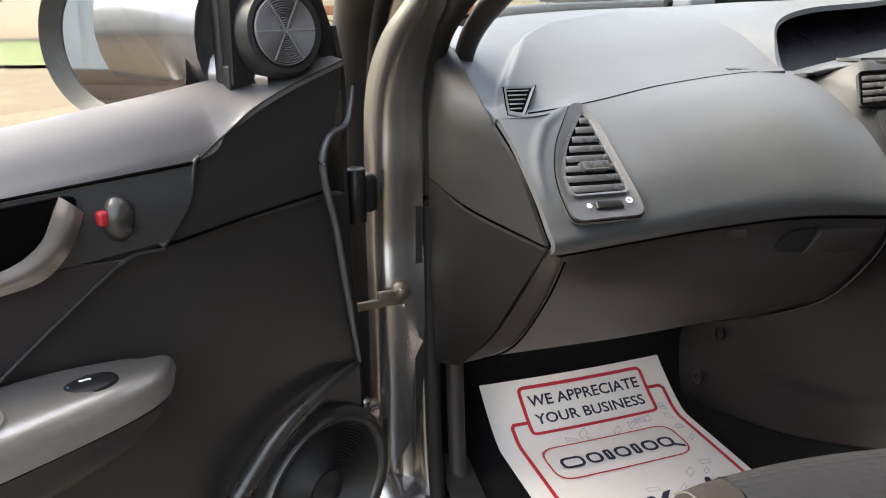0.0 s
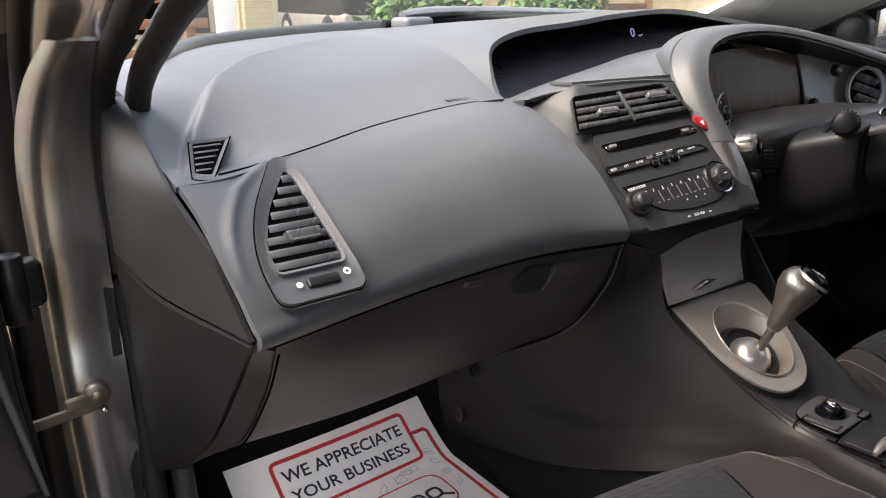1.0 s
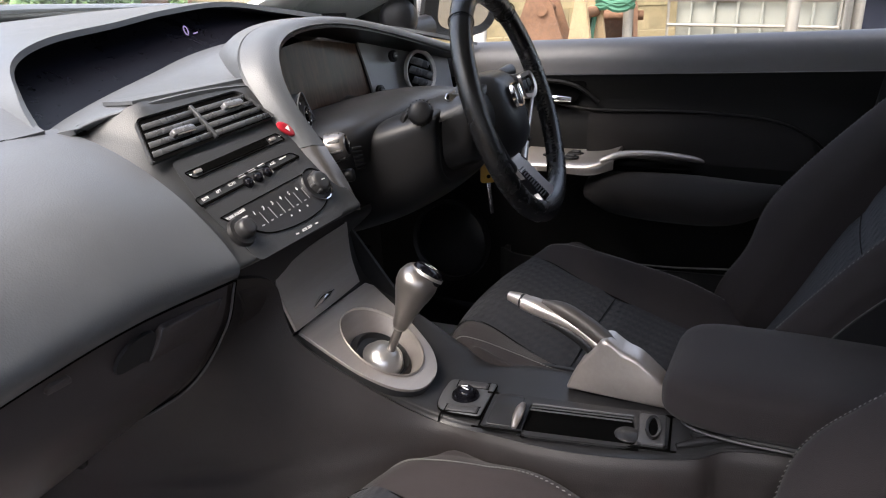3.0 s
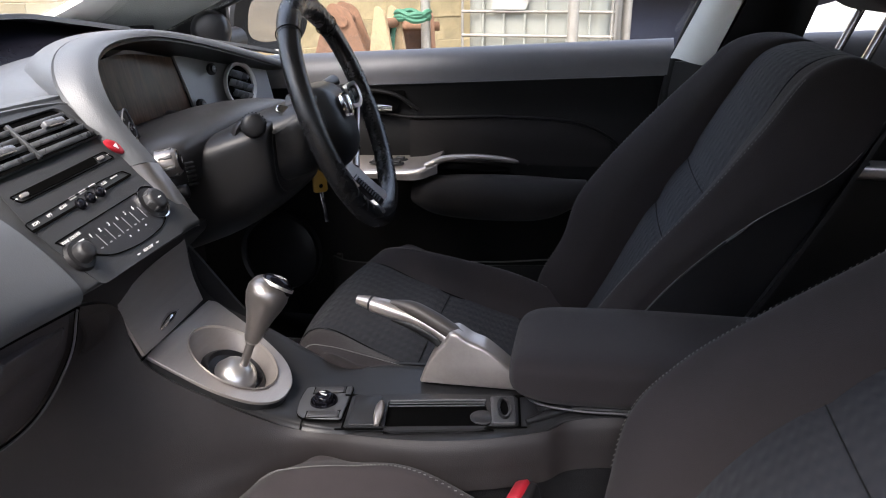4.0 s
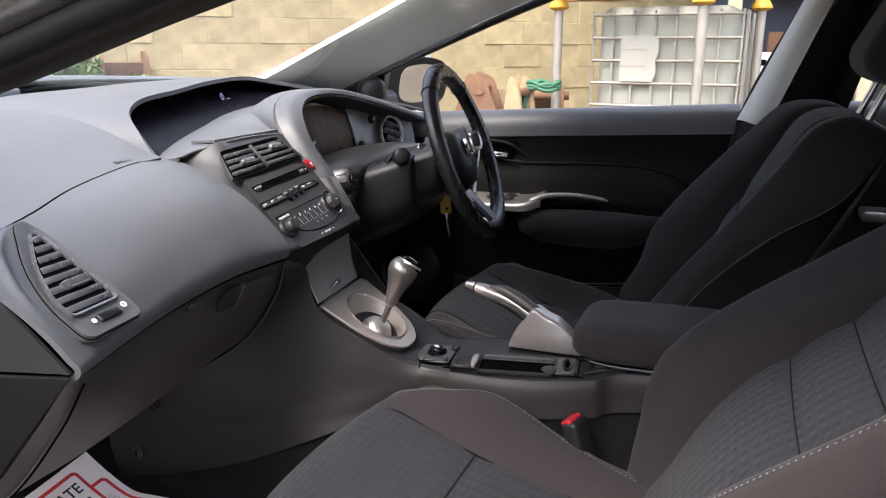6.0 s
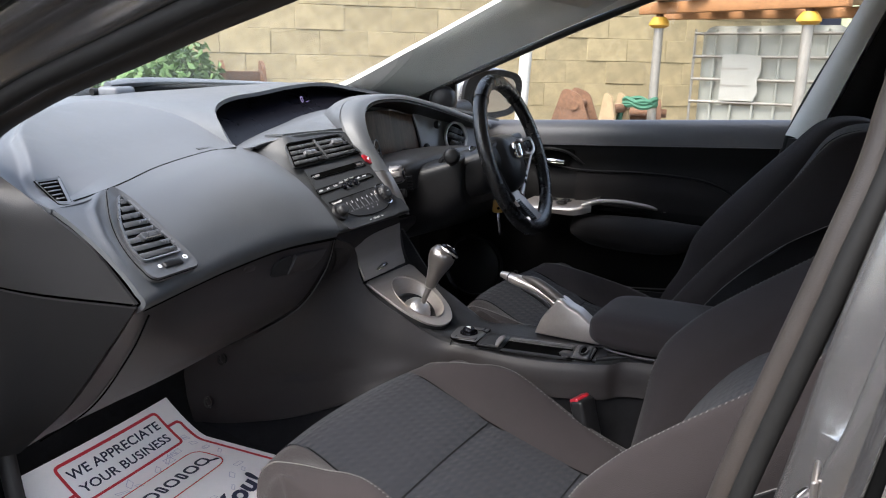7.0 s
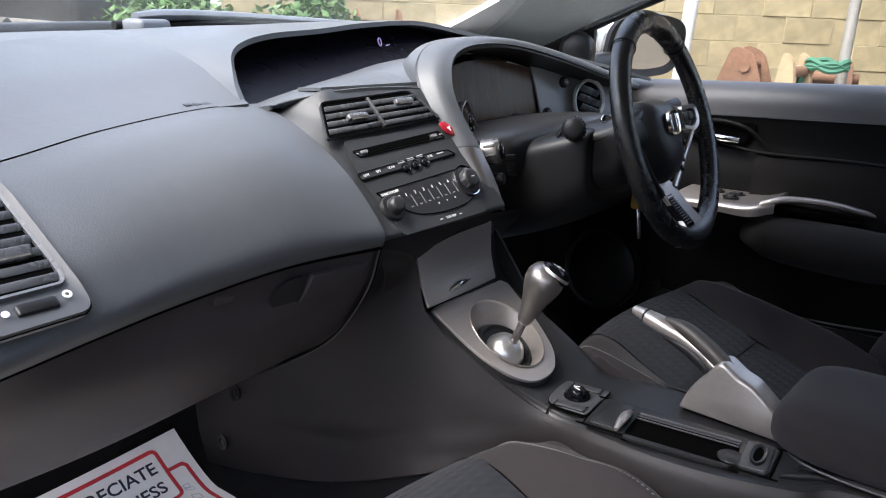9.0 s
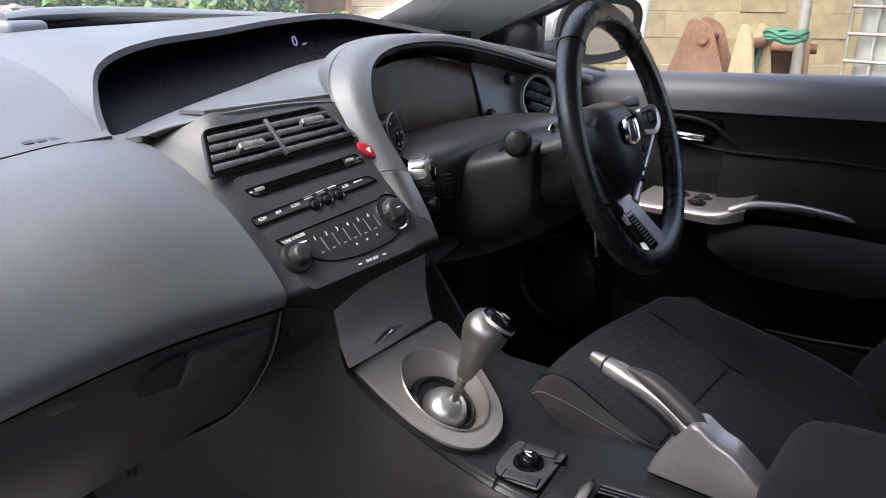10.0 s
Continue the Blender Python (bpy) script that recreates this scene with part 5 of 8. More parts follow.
rim = polar(rounded([(-0.083, 0.086), (0.080, 0.088), (0.074, 0.04), (0.066, 0.0), (0.050, -0.045), (0.020, -0.070), (-0.025, -0.071), (-0.054, -0.048), (-0.073, -0.004), (-0.079, 0.045)], [0.004, 0.004, 0.03, 0.03, 0.03, 0.03, 0.03, 0.03, 0.03, 0.03]), 64)


def funnel(loops):
    """A smooth wall through loops of (outline, height)."""
    bm = bmesh.new()
    rings = [[bm.verts.new((p[0], p[1], z)) for p in loop] for loop, z in loops]
    for a, b in zip(rings, rings[1:]):
        for i in range(len(a)):
            j = (i + 1) % len(a)
            bm.faces.new((a[i], a[j], b[j], b[i]))
    bm.transform(m_g)
    return bm


def ring_at(r, dy):
    return [(r * math.cos(a), dy + r * math.sin(a)) for a in np.linspace(0, 2 * math.pi, 65)[:-1]]


plate = part("gear_plate", collar(rim, hole, 0.005, m_g @ pose(0, 0, -0.001), 0.002), STEEL, con, "brushed silver gear lever surround")
part("plate_bevel", funnel([(rim, 0.0042), (scaled(rim, 1.010, (0, 0)), 0.0030), (scaled(rim, 1.012, (0, 0)), 0.0005)]), SILVER, plate, "bright bevelled edge")
part("plate_skirt", funnel([(scaled(rim, 1.011, (0, 0)), 0.0010), (scaled(rim, 1.020, (0, 0)), -0.004), (scaled(rim, 1.025, (0, 0)), -0.014)]), DARK, plate, "dark skirt below the plate")
part("cup", funnel([(hole, 0.002), (ring_at(0.046, 0.004), -0.010), (ring_at(0.042, 0.0), -0.020)]), STEEL, plate, "deep silver cup")
part("cup_lip", funnel([([(p[0] * 1.05, 0.010 + (p[1] - 0.010) * 1.05) for p in hole], 0.0045), ([(p[0] * 1.02, 0.010 + (p[1] - 0.010) * 1.02) for p in hole], 0.0055), (hole, 0.0015)]), SILVER, plate, "bright rim round the cup")
part("black_ring", lathe([(0.044, -0.020), (0.039, -0.014), (0.036, -0.012), (0.033, -0.018), (0.0, -0.022)], m_g, 40), BLACK, plate)

gear = thing("gear_lever", (0, -0.005, 0.60), "gear lever with silver and black knob", "gear lever")
m_l = at((-0.009, -0.004, 0.604), (1, 0, 0), (0.03, -0.40, 1))
part("ball_cover", lathe([(0.0, 0.022), (0.012, 0.020), (0.024, 0.011), (0.031, -0.004), (0.031, -0.012)], m_g @ pose(-0.002, -0.004, -0.013) @ Matrix.Diagonal((0.9, 0.9, 0.74, 1)), 36), DOME, gear, "satin silver dome")
part("shaft", joined(cyl(0.0055, 0.06, m_l @ pose(0, 0, 0.035)), cyl(0.0085, 0.006, m_l @ pose(0, 0, 0.017))), SATIN, gear, "polished steel shaft")
part("grip", lathe([(0.0, 0.058), (0.0088, 0.0582), (0.0105, 0.062), (0.0135, 0.080), (0.0178, 0.097), (0.0222, 0.110), (0.0252, 0.122), (0.0250, 0.132), (0.0205, 0.141), (0.010, 0.1465), (0, 0.148)], m_l, 36), SATIN, gear, "satin silver knob")
part("grip_collar", lathe([(0.0, 0.0555), (0.0085, 0.056), (0.0090, 0.0585), (0.0085, 0.061)], m_l, 24), SILVER, gear)
m_cap = at(m_l @ Vector((0.007, -0.005, 0.136)), (1, 0.1, -0.5), (0.42, -0.38, 0.82)) @ pose(0, 0, 0.0075) @ Matrix.Scale(1.12, 4)
cap = part("cap", lathe([(0, 0.0050), (0.009, 0.0045), (0.0150, 0.0022), (0.0178, -0.002), (0.0180, -0.010)], m_cap, 36), GLOSS, gear, "gloss black cap with shift pattern")
part("cap_rim", lathe([(0.0178, -0.004), (0.0190, -0.0025), (0.0192, -0.006)], m_cap, 36), SILVER, cap)
for x in (-0.007, 0.0, 0.007):
    part("shift_mark", box(0.0008, 0.010, 0.0004, m_cap @ pose(x, 0, 0.0046), 0), WHITE, cap)
part("shift_mark", box(0.0145, 0.0008, 0.0004, m_cap @ pose(0, 0, 0.0048), 0), WHITE, cap)

# switch plate, tray and coin box, all lying a little askew with the console
tz = 0.5755
m_t = at((-0.002, -0.1115, tz - 0.0016), (0.985, 0.17, 0), (0, 0.04, 1))
sp_poly = rounded([(-0.041, -0.028), (0.036, -0.033), (0.038, 0.027), (0.012, 0.031), (-0.036, 0.029)], [0.006, 0.005, 0.006, 0.02, 0.022])
sp = part("switch_plate", prism(sp_poly, 0.0035, m_t, 0.001), VENT, con, "grey switch plate")
part("rim", collar(scaled(sp_poly, 1.035), scaled(sp_poly, 1.010), 0.0024, m_t), VOID, sp)
part("lighter", joined(lathe([(0.0145, 0.0), (0.0175, 0.0015), (0.0165, 0.0045), (0.0140, 0.0035), (0.0135, 0.0)], m_t @ pose(-0.001, -0.001, 0.003), 32), lathe([(0, 0.0125), (0.009, 0.0122), (0.0115, 0.010), (0.0122, 0.004), (0.0122, 0)], m_t @ pose(-0.001, -0.001, 0.003), 28)), GLOSS, sp, "black lighter knob")
part("lighter_mark", joined(box(0.009, 0.0022, 0.0005, m_t @ pose(-0.003, -0.002, 0.0156, 0, 0, 60), 0), box(0.008, 0.0020, 0.0005, m_t @ pose(0.003, 0.001, 0.0156, 0, 0, 100), 0)), WHITE, sp)
for s_, x_ in ((-1, -0.030), (1, 0.027)):
    part("blank_key", prism(rounded([(-0.019, -0.0065), (0.019, -0.0065), (0.019, 0.0065), (-0.019, 0.0065)], 0.003), 0.0022, m_t @ pose(x_, -0.004, 0.003, 0, 0, 88), 0.001), MID, sp)
    part("key_gap", tube([m_t @ Vector((x_ + 0.0072 * a, -0.004 + 0.020 * b, 0.0036)) for a, b in ((-1, -0.9), (-1, 0.9), (-0.9, 1), (0.9, 1), (1, 0.9), (1, -0.9), (0.9, -1), (-0.9, -1))], 0.0006, 5, 48, True), VOID, sp)
tray_q = [Vector((-0.058, -0.156)), Vector((0.016, -0.145)), Vector((0.052, -0.349)), Vector((-0.016, -0.358))]
hole_q = [Vector((-0.0545, -0.203)), Vector((0.012, -0.193)), Vector((0.036, -0.309)), Vector((-0.0255, -0.330))]
m_tz = Matrix.Translation((0, 0, tz))
part("tray", collar(polar_at(rounded(tray_q, 0.007), 72, (0.0, -0.255)), polar_at(rounded(hole_q, [0.006, 0.006, 0.004, 0.022]), 72, (0.0, -0.255)), 0.0062, m_tz, 0.0015), DARK, con, "open tray frame")
part("tray_gap", tube([(p.x, p.y, tz + 0.0038) for p in rounded([q + (q - Vector((0.0, -0.255))) * 0.02 for q in tray_q], 0.007)], 0.0011, 6, 120, True), VOID, con)
# flat black plate instead of depth, for the tray's inner shade
tr = part("tray_well_shade", prism(hole_q, 0.0010, Matrix.Translation((0, 0, tz + 0.0006))), VOID, con, "flat black plate for the shade inside the tray")
part("roller_panel", prism(rounded([Vector((-0.053, -0.160)), Vector((0.013, -0.150)), Vector((0.018, -0.183)), Vector((-0.047, -0.192))], 0.004), 0.0026, Matrix.Translation((0, 0, tz + 0.0048)), 0.0008), DARK, con, "grey roller lid, slid open")
for k, (w_, mt_) in enumerate(((0.0016, MID), (0.0012, DARK), (0.0012, DARK))):
    o_ = 0.004 + 0.0045 * k
    part("tray_rail", tube([(0.012 - o_, -0.196, tz + 0.0066 - 0.0012 * k), (0.036 - o_, -0.312, tz + 0.0066 - 0.0012 * k)], w_, 6), mt_, tr)
part("cup_rest", cyl(0.015, 0.003, at((-0.003, -0.313, tz + 0.0035)), 24), DARK, tr)
part("roller_pull", tube([(-0.050, -0.194, tz + 0.008), (-0.036, -0.1925, tz + 0.0125), (-0.018, -0.190, tz + 0.0130), (0.000, -0.187, tz + 0.009)], [0.003, 0.0055, 0.0055, 0.003], 12, 28, flat=0.75), SILVER, con, "silver roller pull")
m_er = at((0.012, -0.338, tz), (0.985, 0.17, 0), (0, 0.04, 1))
part("end_plate", prism(rounded([(-0.029, -0.013), (0.031, -0.013), (0.031, 0.016), (-0.029, 0.016)], 0.004), 0.0035, m_er @ pose(0, 0, 0.0052), 0.001), MID, con)
part("coin_ring", collar([(0.0225 * a, 0.0085 * b) for a, b in circ], [(0.018 * a, 0.0050 * b) for a, b in circ], 0.0045, m_er @ pose(0, 0, 0.008), 0.001), BLACK, con)
part("coin_slot", prism([(0.018 * a, 0.0050 * b) for a, b in circ], 0.0012, m_er @ pose(0, 0, 0.0084)), VOID, con)
part("rear_dish", tube([(-0.006, -0.366, tz + 0.006), (0.012, -0.395, tz + 0.009), (0.040, -0.455, tz + 0.016)], [0.003, 0.006, 0.003], 8, 20), BLACK, con)

# handbrake
hb = thing("handbrake", (0.075, -0.28, 0.58), "silver handbrake lever with black grip, lowered", "handbrake")
part("lever", tube([(0.097, -0.150, 0.6705), (0.094, -0.172, 0.6675), (0.090, -0.205, 0.6600), (0.085, -0.235, 0.6490), (0.080, -0.258, 0.6360), (0.077, -0.272, 0.622), (0.076, -0.280, 0.605)], [0.0115, 0.0130, 0.0100, 0.0088, 0.0100, 0.0125, 0.0120], 16, 60, flat=0.85), SILVER, hb, "satin silver lever")
part("release_button", tube([(0.1015, -0.128, 0.6735), (0.0995, -0.142, 0.672), (0.098, -0.152, 0.6710)], [0.006, 0.0085, 0.0095], 12, 12), SILVER, hb)
part("button_ring", tube([(0.0990, -0.147, 0.6713), (0.0982, -0.150, 0.6710)], 0.0098, 12, 4), BLACK, hb)
part("grip_inlay", tube([(0.094, -0.176, 0.6765), (0.090, -0.205, 0.6725), (0.085, -0.235, 0.6610), (0.081, -0.258, 0.6490), (0.079, -0.276, 0.638), (0.078, -0.290, 0.632)], [0.004, 0.0100, 0.0112, 0.0112, 0.0100, 0.005], 12, 40, flat=0.95), BRONZE, hb, "dark bronze grip inlay")
part("underside", tube([(0.090, -0.178, 0.6545), (0.087, -0.210, 0.6480), (0.083, -0.235, 0.6370), (0.079, -0.250, 0.622)], [0.003, 0.0075, 0.008, 0.004], 10, 30), BLACK, hb, "black underside of the grip")
part("base_cover", prism(rounded([(-0.219, -0.578), (-0.226, -0.600), (-0.238, -0.622), (-0.250, -0.636), (-0.259, -0.653), (-0.268, -0.655), (-0.288, -0.642), (-0.303, -0.638), (-0.324, -0.622), (-0.349, -0.600), (-0.351, -0.580)], [0.003, 0.02, 0.02, 0.012, 0.01, 0.008, 0.01, 0.012, 0.03, 0.012, 0.003]), 0.032, at((0.095, 0, 0), (0, 1, 0), (-1, 0, 0)), 0.006), STEEL, hb, "satin silver side cover")

# armrest
arm = thing("armrest", (0.08, -0.5, 0.60), "dark cloth padded armrest lid on the console", "armrest")
arm_rows = []
for y, w_, top_, low_ in ((-0.343, 0.045, 0.636, 0.618), (-0.346, 0.066, 0.645, 0.611), (-0.356, 0.079, 0.653, 0.605), (-0.376, 0.086, 0.6575, 0.600), (-0.41, 0.089, 0.659, 0.597), (-0.50, 0.090, 0.660, 0.597), (-0.70, 0.090, 0.660, 0.600)):
    mz, hz_ = 0.5 * (top_ + low_), 0.5 * (top_ - low_)
    lean_ = 0.012 * min(1.0, (-0.343 - y) / 0.2)
    arm_rows.append([(0.084 + lean_ + w_ * math.copysign(abs(math.cos(a)) ** 0.42, math.cos(a)), y, mz + hz_ * math.copysign(abs(math.sin(a)) ** 0.55, math.sin(a))) for a in np.linspace(0.001, 2 * math.pi + 0.001, 33)])
arm_rows.insert(0, [(0.084, -0.342, 0.627)] * 33)
part("cushion", skin(arm_rows, 40, 80, 0.003), SIDECLOTH, arm, "dark brown-black cloth pad")
part("base", box(0.150, 0.33, 0.03, at((0.092, -0.540, 0.588), (1, 0.0, 0), (0, 0.06, 1)), 0.012, 3), BLACK, arm)
part("piping", tube([(0.05, -0.352, 0.603), (0.012, -0.372, 0.599), (0.004, -0.42, 0.597), (0.006, -0.50, 0.598), (0.008, -0.68, 0.600)], 0.0020, 6, 40), DARK, arm)

# ---- steering wheel and column ----
wn = Vector((0.10, -0.93, 0.35)).normalized()
wc = Vector((0.322, -0.046, 0.884))
m_w = at(wc, (1, 0.11, 0), wn)
wheel = thing("steering_wheel", wc, "black leather steering wheel with silver spokes", "steering wheel")
R = 0.168


def on_rim(deg, dz=0.0, r=R):
    a = radians(deg)
    return m_w @ Vector((r * math.cos(a), r * math.sin(a), dz))


part("rim", tube([on_rim(d) for d in range(0, 360, 20)], [0.0155 + 0.002 * max(0, math.cos(radians(d * 2 + 180))) for d in range(0, 360, 20)], 14, 160, True, up=wn), LEATHER, wheel, "worn black leather rim")
for d in (129.5, 50.5):
    part("rim_seam", tube([on_rim(d, 0.0172 * math.cos(a), R + 0.0172 * math.sin(a)) for a in np.linspace(0, 2 * math.pi, 13)[:-1]], 0.0009, 5, 36, True), VOID, wheel)
for k in range(34):
    d = -52 + 2.1 * k
    part("stitch", box(0.0010, 0.0055, 0.0010, at(on_rim(d, 0.004, R - 0.0165), on_rim(d + 1) - on_rim(d), on_rim(d, 0, 0.1) - on_rim(d, 0, 0.2)), 0, 1), VOID, wheel)
hub_poly = rounded([(-0.064, -0.026), (-0.044, -0.066), (-0.018, -0.080), (0.018, -0.080), (0.044, -0.066), (0.060, -0.026), (0.058, 0.034), (0.044, 0.056), (-0.050, 0.056), (-0.068, 0.034)], 0.026)


def dome(poly, steps, m):
    """A cushion shape: the outline shrunk step by step at rising heights, closed on top."""
    bm = bmesh.new()
    rings = [[bm.verts.new((p.x, p.y, z)) for p in scaled(poly, f, (0, -0.008))] for f, z in steps]
    for a, b in zip(rings, rings[1:]):
        for k in range(len(a)):
            q = (k + 1) % len(a)
            bm.faces.new((a[k], a[q], b[q], b[k]))
    bm.faces.new(rings[-1])
    bmesh.ops.recalc_face_normals(bm, faces=bm.faces[:])
    bm.transform(m)
    return bm


part("airbag_cover", dome(hub_poly, ((0.98, -0.060), (1.0, -0.045), (0.98, -0.030), (0.93, -0.018), (0.82, -0.006), (0.64, 0.003), (0.42, 0.0075), (0.18, 0.0092)), m_w), DARK, wheel, "dark grained airbag cover")
squircle = [(c[0] / max(abs(c[0]), abs(c[1])) ** 0.5, c[1] / max(abs(c[0]), abs(c[1])) ** 0.5) for c in circ]
m_em = m_w @ pose(-0.010, 0.010, 0.0100)
part("emblem", collar([Vector((0.0215 * a, 0.0185 * b)) for a, b in squircle], [Vector((0.0180 * a, 0.0150 * b)) for a, b in squircle], 0.0045, m_em, 0.001), CHROME, wheel, "plain chrome badge")
part("emblem_plate", prism([Vector((0.0178 * a, 0.0148 * b)) for a, b in squircle], 0.0022, m_em, 0.0008), BLACK, wheel)
for x in (-0.0105, 0.0105):
    part("emblem_bar", box(0.0055, 0.026, 0.003, m_em @ pose(x, 0, 0.0028), 0.001), CHROME, wheel)
d_out = rounded([(-0.036, -0.016), (0.012, -0.024), (0.040, -0.014), (0.044, 0.006), (0.030, 0.020), (-0.034, 0.020)], [0.006, 0.012, 0.016, 0.016, 0.012, 0.006])
for s_ in (-1, 1):
    m_d2 = m_w @ pose(s_ * 0.104, 0.012, -0.006 if s_ > 0 else -0.024) @ Matrix.Diagonal((s_, 1, 1, 1))
    part("spoke", tube([m_w @ Vector((s_ * 0.055, 0.008, -0.026)), m_w @ Vector((s_ * 0.105, 0.012, -0.022)), m_w @ Vector((s_ * 0.158, 0.010, -0.004))], [0.030, 0.024, 0.016], 12, 24, flat=0.45, up=wn), BLACK, wheel)
    part("switch_bezel", collar(d_out, inset(d_out, 0.0065), 0.008, m_d2, 0.002), SILVER if s_ > 0 else BLACK, wheel, "silver switch bezel" if s_ > 0 else "")
    part("switch_well", prism(inset(d_out, 0.006), 0.003, m_d2), GLOSS, wheel)
    for x in (-0.016, 0.010):
        part("switch_key", box(0.021, 0.014, 0.005, m_d2 @ pose(x, 0.002, 0.004), 0.002), BLACK, wheel)
    part("spoke_strip", tube([m_w @ Vector((s_ * x, y, z)) for x, y, z in ((0.130, -0.004, -0.004), (0.104, -0.026, -0.008), (0.078, -0.050, -0.014), (0.052, -0.074, -0.020), (0.030, -0.092, -0.024))], [0.0040, 0.0045, 0.0050, 0.0065, 0.0090], 10, 40, flat=0.6, up=wn), SILVER if s_ > 0 else BLACK, wheel, "silver spoke edge" if s_ > 0 else "")


def sloped(poly, h):
    """A plate that climbs from the hub to the rim's plane."""
    bm = prism(poly, h)
    for v in bm.verts:
        f = max(0.0, min(1.0, (-0.080 - v.co.y) / 0.075))
        v.co.z += -0.034 + 0.036 * f
    bm.transform(m_w)
    return bm


part("lower_spoke", sloped(rounded([(-0.034, -0.080), (-0.012, -0.074), (0.012, -0.074), (0.034, -0.080), (0.030, -0.110), (0.034, -0.140), (0.046, -0.160), (-0.046, -0.160), (-0.034, -0.140), (-0.030, -0.110)], 0.012), 0.007), SILVER, wheel, "silver lower spoke")
part("spoke_inset", sloped(rounded([(-0.028, -0.090), (-0.008, -0.090), (-0.002, -0.150), (-0.036, -0.150)], 0.006), 0.0078), GLOSS, wheel, "black ribbed inset")
for k in range(12):
    y = -0.096 - 0.0042 * k
    part("inset_rib", sloped([(-0.025 - 0.0004 * k, y), (-0.004 + 0.0003 * k, y), (-0.004 + 0.0003 * k, y - 0.0018), (-0.025 - 0.0004 * k, y - 0.0018)], 0.0084), BLACK, wheel)
for k in range(4):
    part("side_key", box(0.008, 0.010, 0.004, m_w @ pose(0.094 - 0.012 * k, -0.026 - 0.013 * k, -0.014, 0, 0, 42), 0.0015), BLACK, wheel)

column = thing("steering_column", (0.31, 0.1, 0.80), "black plastic steering column shroud with stalks", "steering column")
ax = -wn


def shroud_at(d, w, top_, low_):
    """A rounded-box section of the shroud, d metres ahead of the wheel."""
    o = wc + ax * d
    out = []
    for a in np.linspace(0, 2 * math.pi, 25):
        cx_, sz_ = math.copysign(abs(math.cos(a)) ** 0.5, math.cos(a)), math.copysign(abs(math.sin(a)) ** 0.62, math.sin(a))
        out.append((o.x - 0.010 + w * cx_, o.y, o.z + (top_ * sz_ if sz_ > 0 else low_ * sz_)))
    return out


part("shroud", skin([shroud_at(0.072, 0.100, 0.028, 0.085), shroud_at(0.080, 0.110, 0.034, 0.095), shroud_at(0.12, 0.122, 0.040, 0.112), shroud_at(0.18, 0.130, 0.044, 0.120), shroud_at(0.27, 0.135, 0.046, 0.120)], 30, 60, 0.003), BLACK, column, "dark grained lower shroud")
part("shroud_face", skin([shroud_at(0.0715, 0.100, 0.028, 0.085), shroud_at(0.070, 0.05, 0.014, 0.042), shroud_at(0.070, 0.002, 0.002, 0.002)], 12, 60, 0.003, True), DARK, column)
part("shroud_seam", tube([Vector((x, y, 0.843 - 0.3 * (y - 0.03))) for x, y in ((0.207, 0.036), (0.192, 0.09), (0.186, 0.15))], 0.0012, 6, 20), VOID, column)
part("switch_block", skin([shroud_at(0.020, 0.078, 0.030, 0.060), shroud_at(0.032, 0.092, 0.034, 0.070), shroud_at(0.070, 0.094, 0.034, 0.070)], 12, 50, 0.003), BLACK, column)
part("upper_cowl", skin([[tuple(wc + ax * d_ + Vector((w_ * math.cos(a), 0, z_ + h_ * math.sin(a)))) for a in np.linspace(math.pi, 0, 15)] for d_, w_, z_, h_ in ((0.022, 0.070, 0.018, 0.022), (0.030, 0.092, 0.016, 0.030), (0.075, 0.104, 0.010, 0.036), (0.16, 0.120, 0.006, 0.038), (0.22, 0.122, 0.0, 0.036))], 24, 40, 0.003), DARK, column, "dark upper shroud")
part("cowl_slot", lathe([(0.0, 0.001), (0.010, 0.0012), (0.0125, 0.0)], at((0.226, 0.016, 0.862), (0.3, -0.9, 0.2), (-0.75, -0.55, 0.35)) @ Matrix.Diagonal((1, 0.55, 1, 1)), 20), VOID, column)
shelf = []
for x, up_, back_ in ((0.098, -0.010, 0.02), (0.135, 0.0, 0.0), (0.20, 0.004, 0.0), (0.30, 0.008, 0.0), (0.40, 0.006, 0.0), (0.50, -0.004, 0.0), (0.62, -0.03, 0.0)):
    shelf.append([(x, 0.272, 0.856 + 0.5 * up_), (x, 0.225, 0.866 + up_), (x, 0.170 + back_, 0.873 + up_), (x, 0.132 + back_, 0.870 + up_), (x, 0.117 + back_, 0.856 + up_), (x, 0.118 + back_, 0.815)])
part("column_top", skin(shelf, 40, 24, 0.004), DARK, column, "dark grey shelf over the column")
part("sensor_bump", lathe([(0.0, 0.012), (0.012, 0.009), (0.018, 0.0)], at((0.318, 0.232, 0.867), (1, 0, 0), (0, -0.15, 1)) @ Matrix.Diagonal((1, 1.3, 1, 1)), 24), DARK, column)
m_sr = at((0.214, 0.056, 0.860), (0.75, -0.6, 0), (-0.62, -0.75, 0.20))
part("stalk_ring", lathe([(0.030, -0.010), (0.031, 0.004), (0.029, 0.008), (0.0245, 0.007), (0.022, 0.0), (0.010, -0.004), (0, -0.004)], m_sr, 36), BLACK, column, "round boot socket")
st = part("stalk", tube([(0.214, 0.056, 0.860), (0.192, 0.042, 0.876), (0.176, 0.034, 0.885)], [0.010, 0.0095, 0.0115], 14, 20), BLACK, column, "black ribbed indicator stalk")
m_st = at((0.168, 0.030, 0.8895), (0, 0, 1), (-0.88, -0.42, 0.20))
part("stalk_knob", lathe([(0.0, 0.015), (0.011, 0.0148), (0.0155, 0.012), (0.0172, 0.004), (0.0172, -0.008), (0.014, -0.013), (0.010, -0.014)], m_st, 32), BLACK, st)
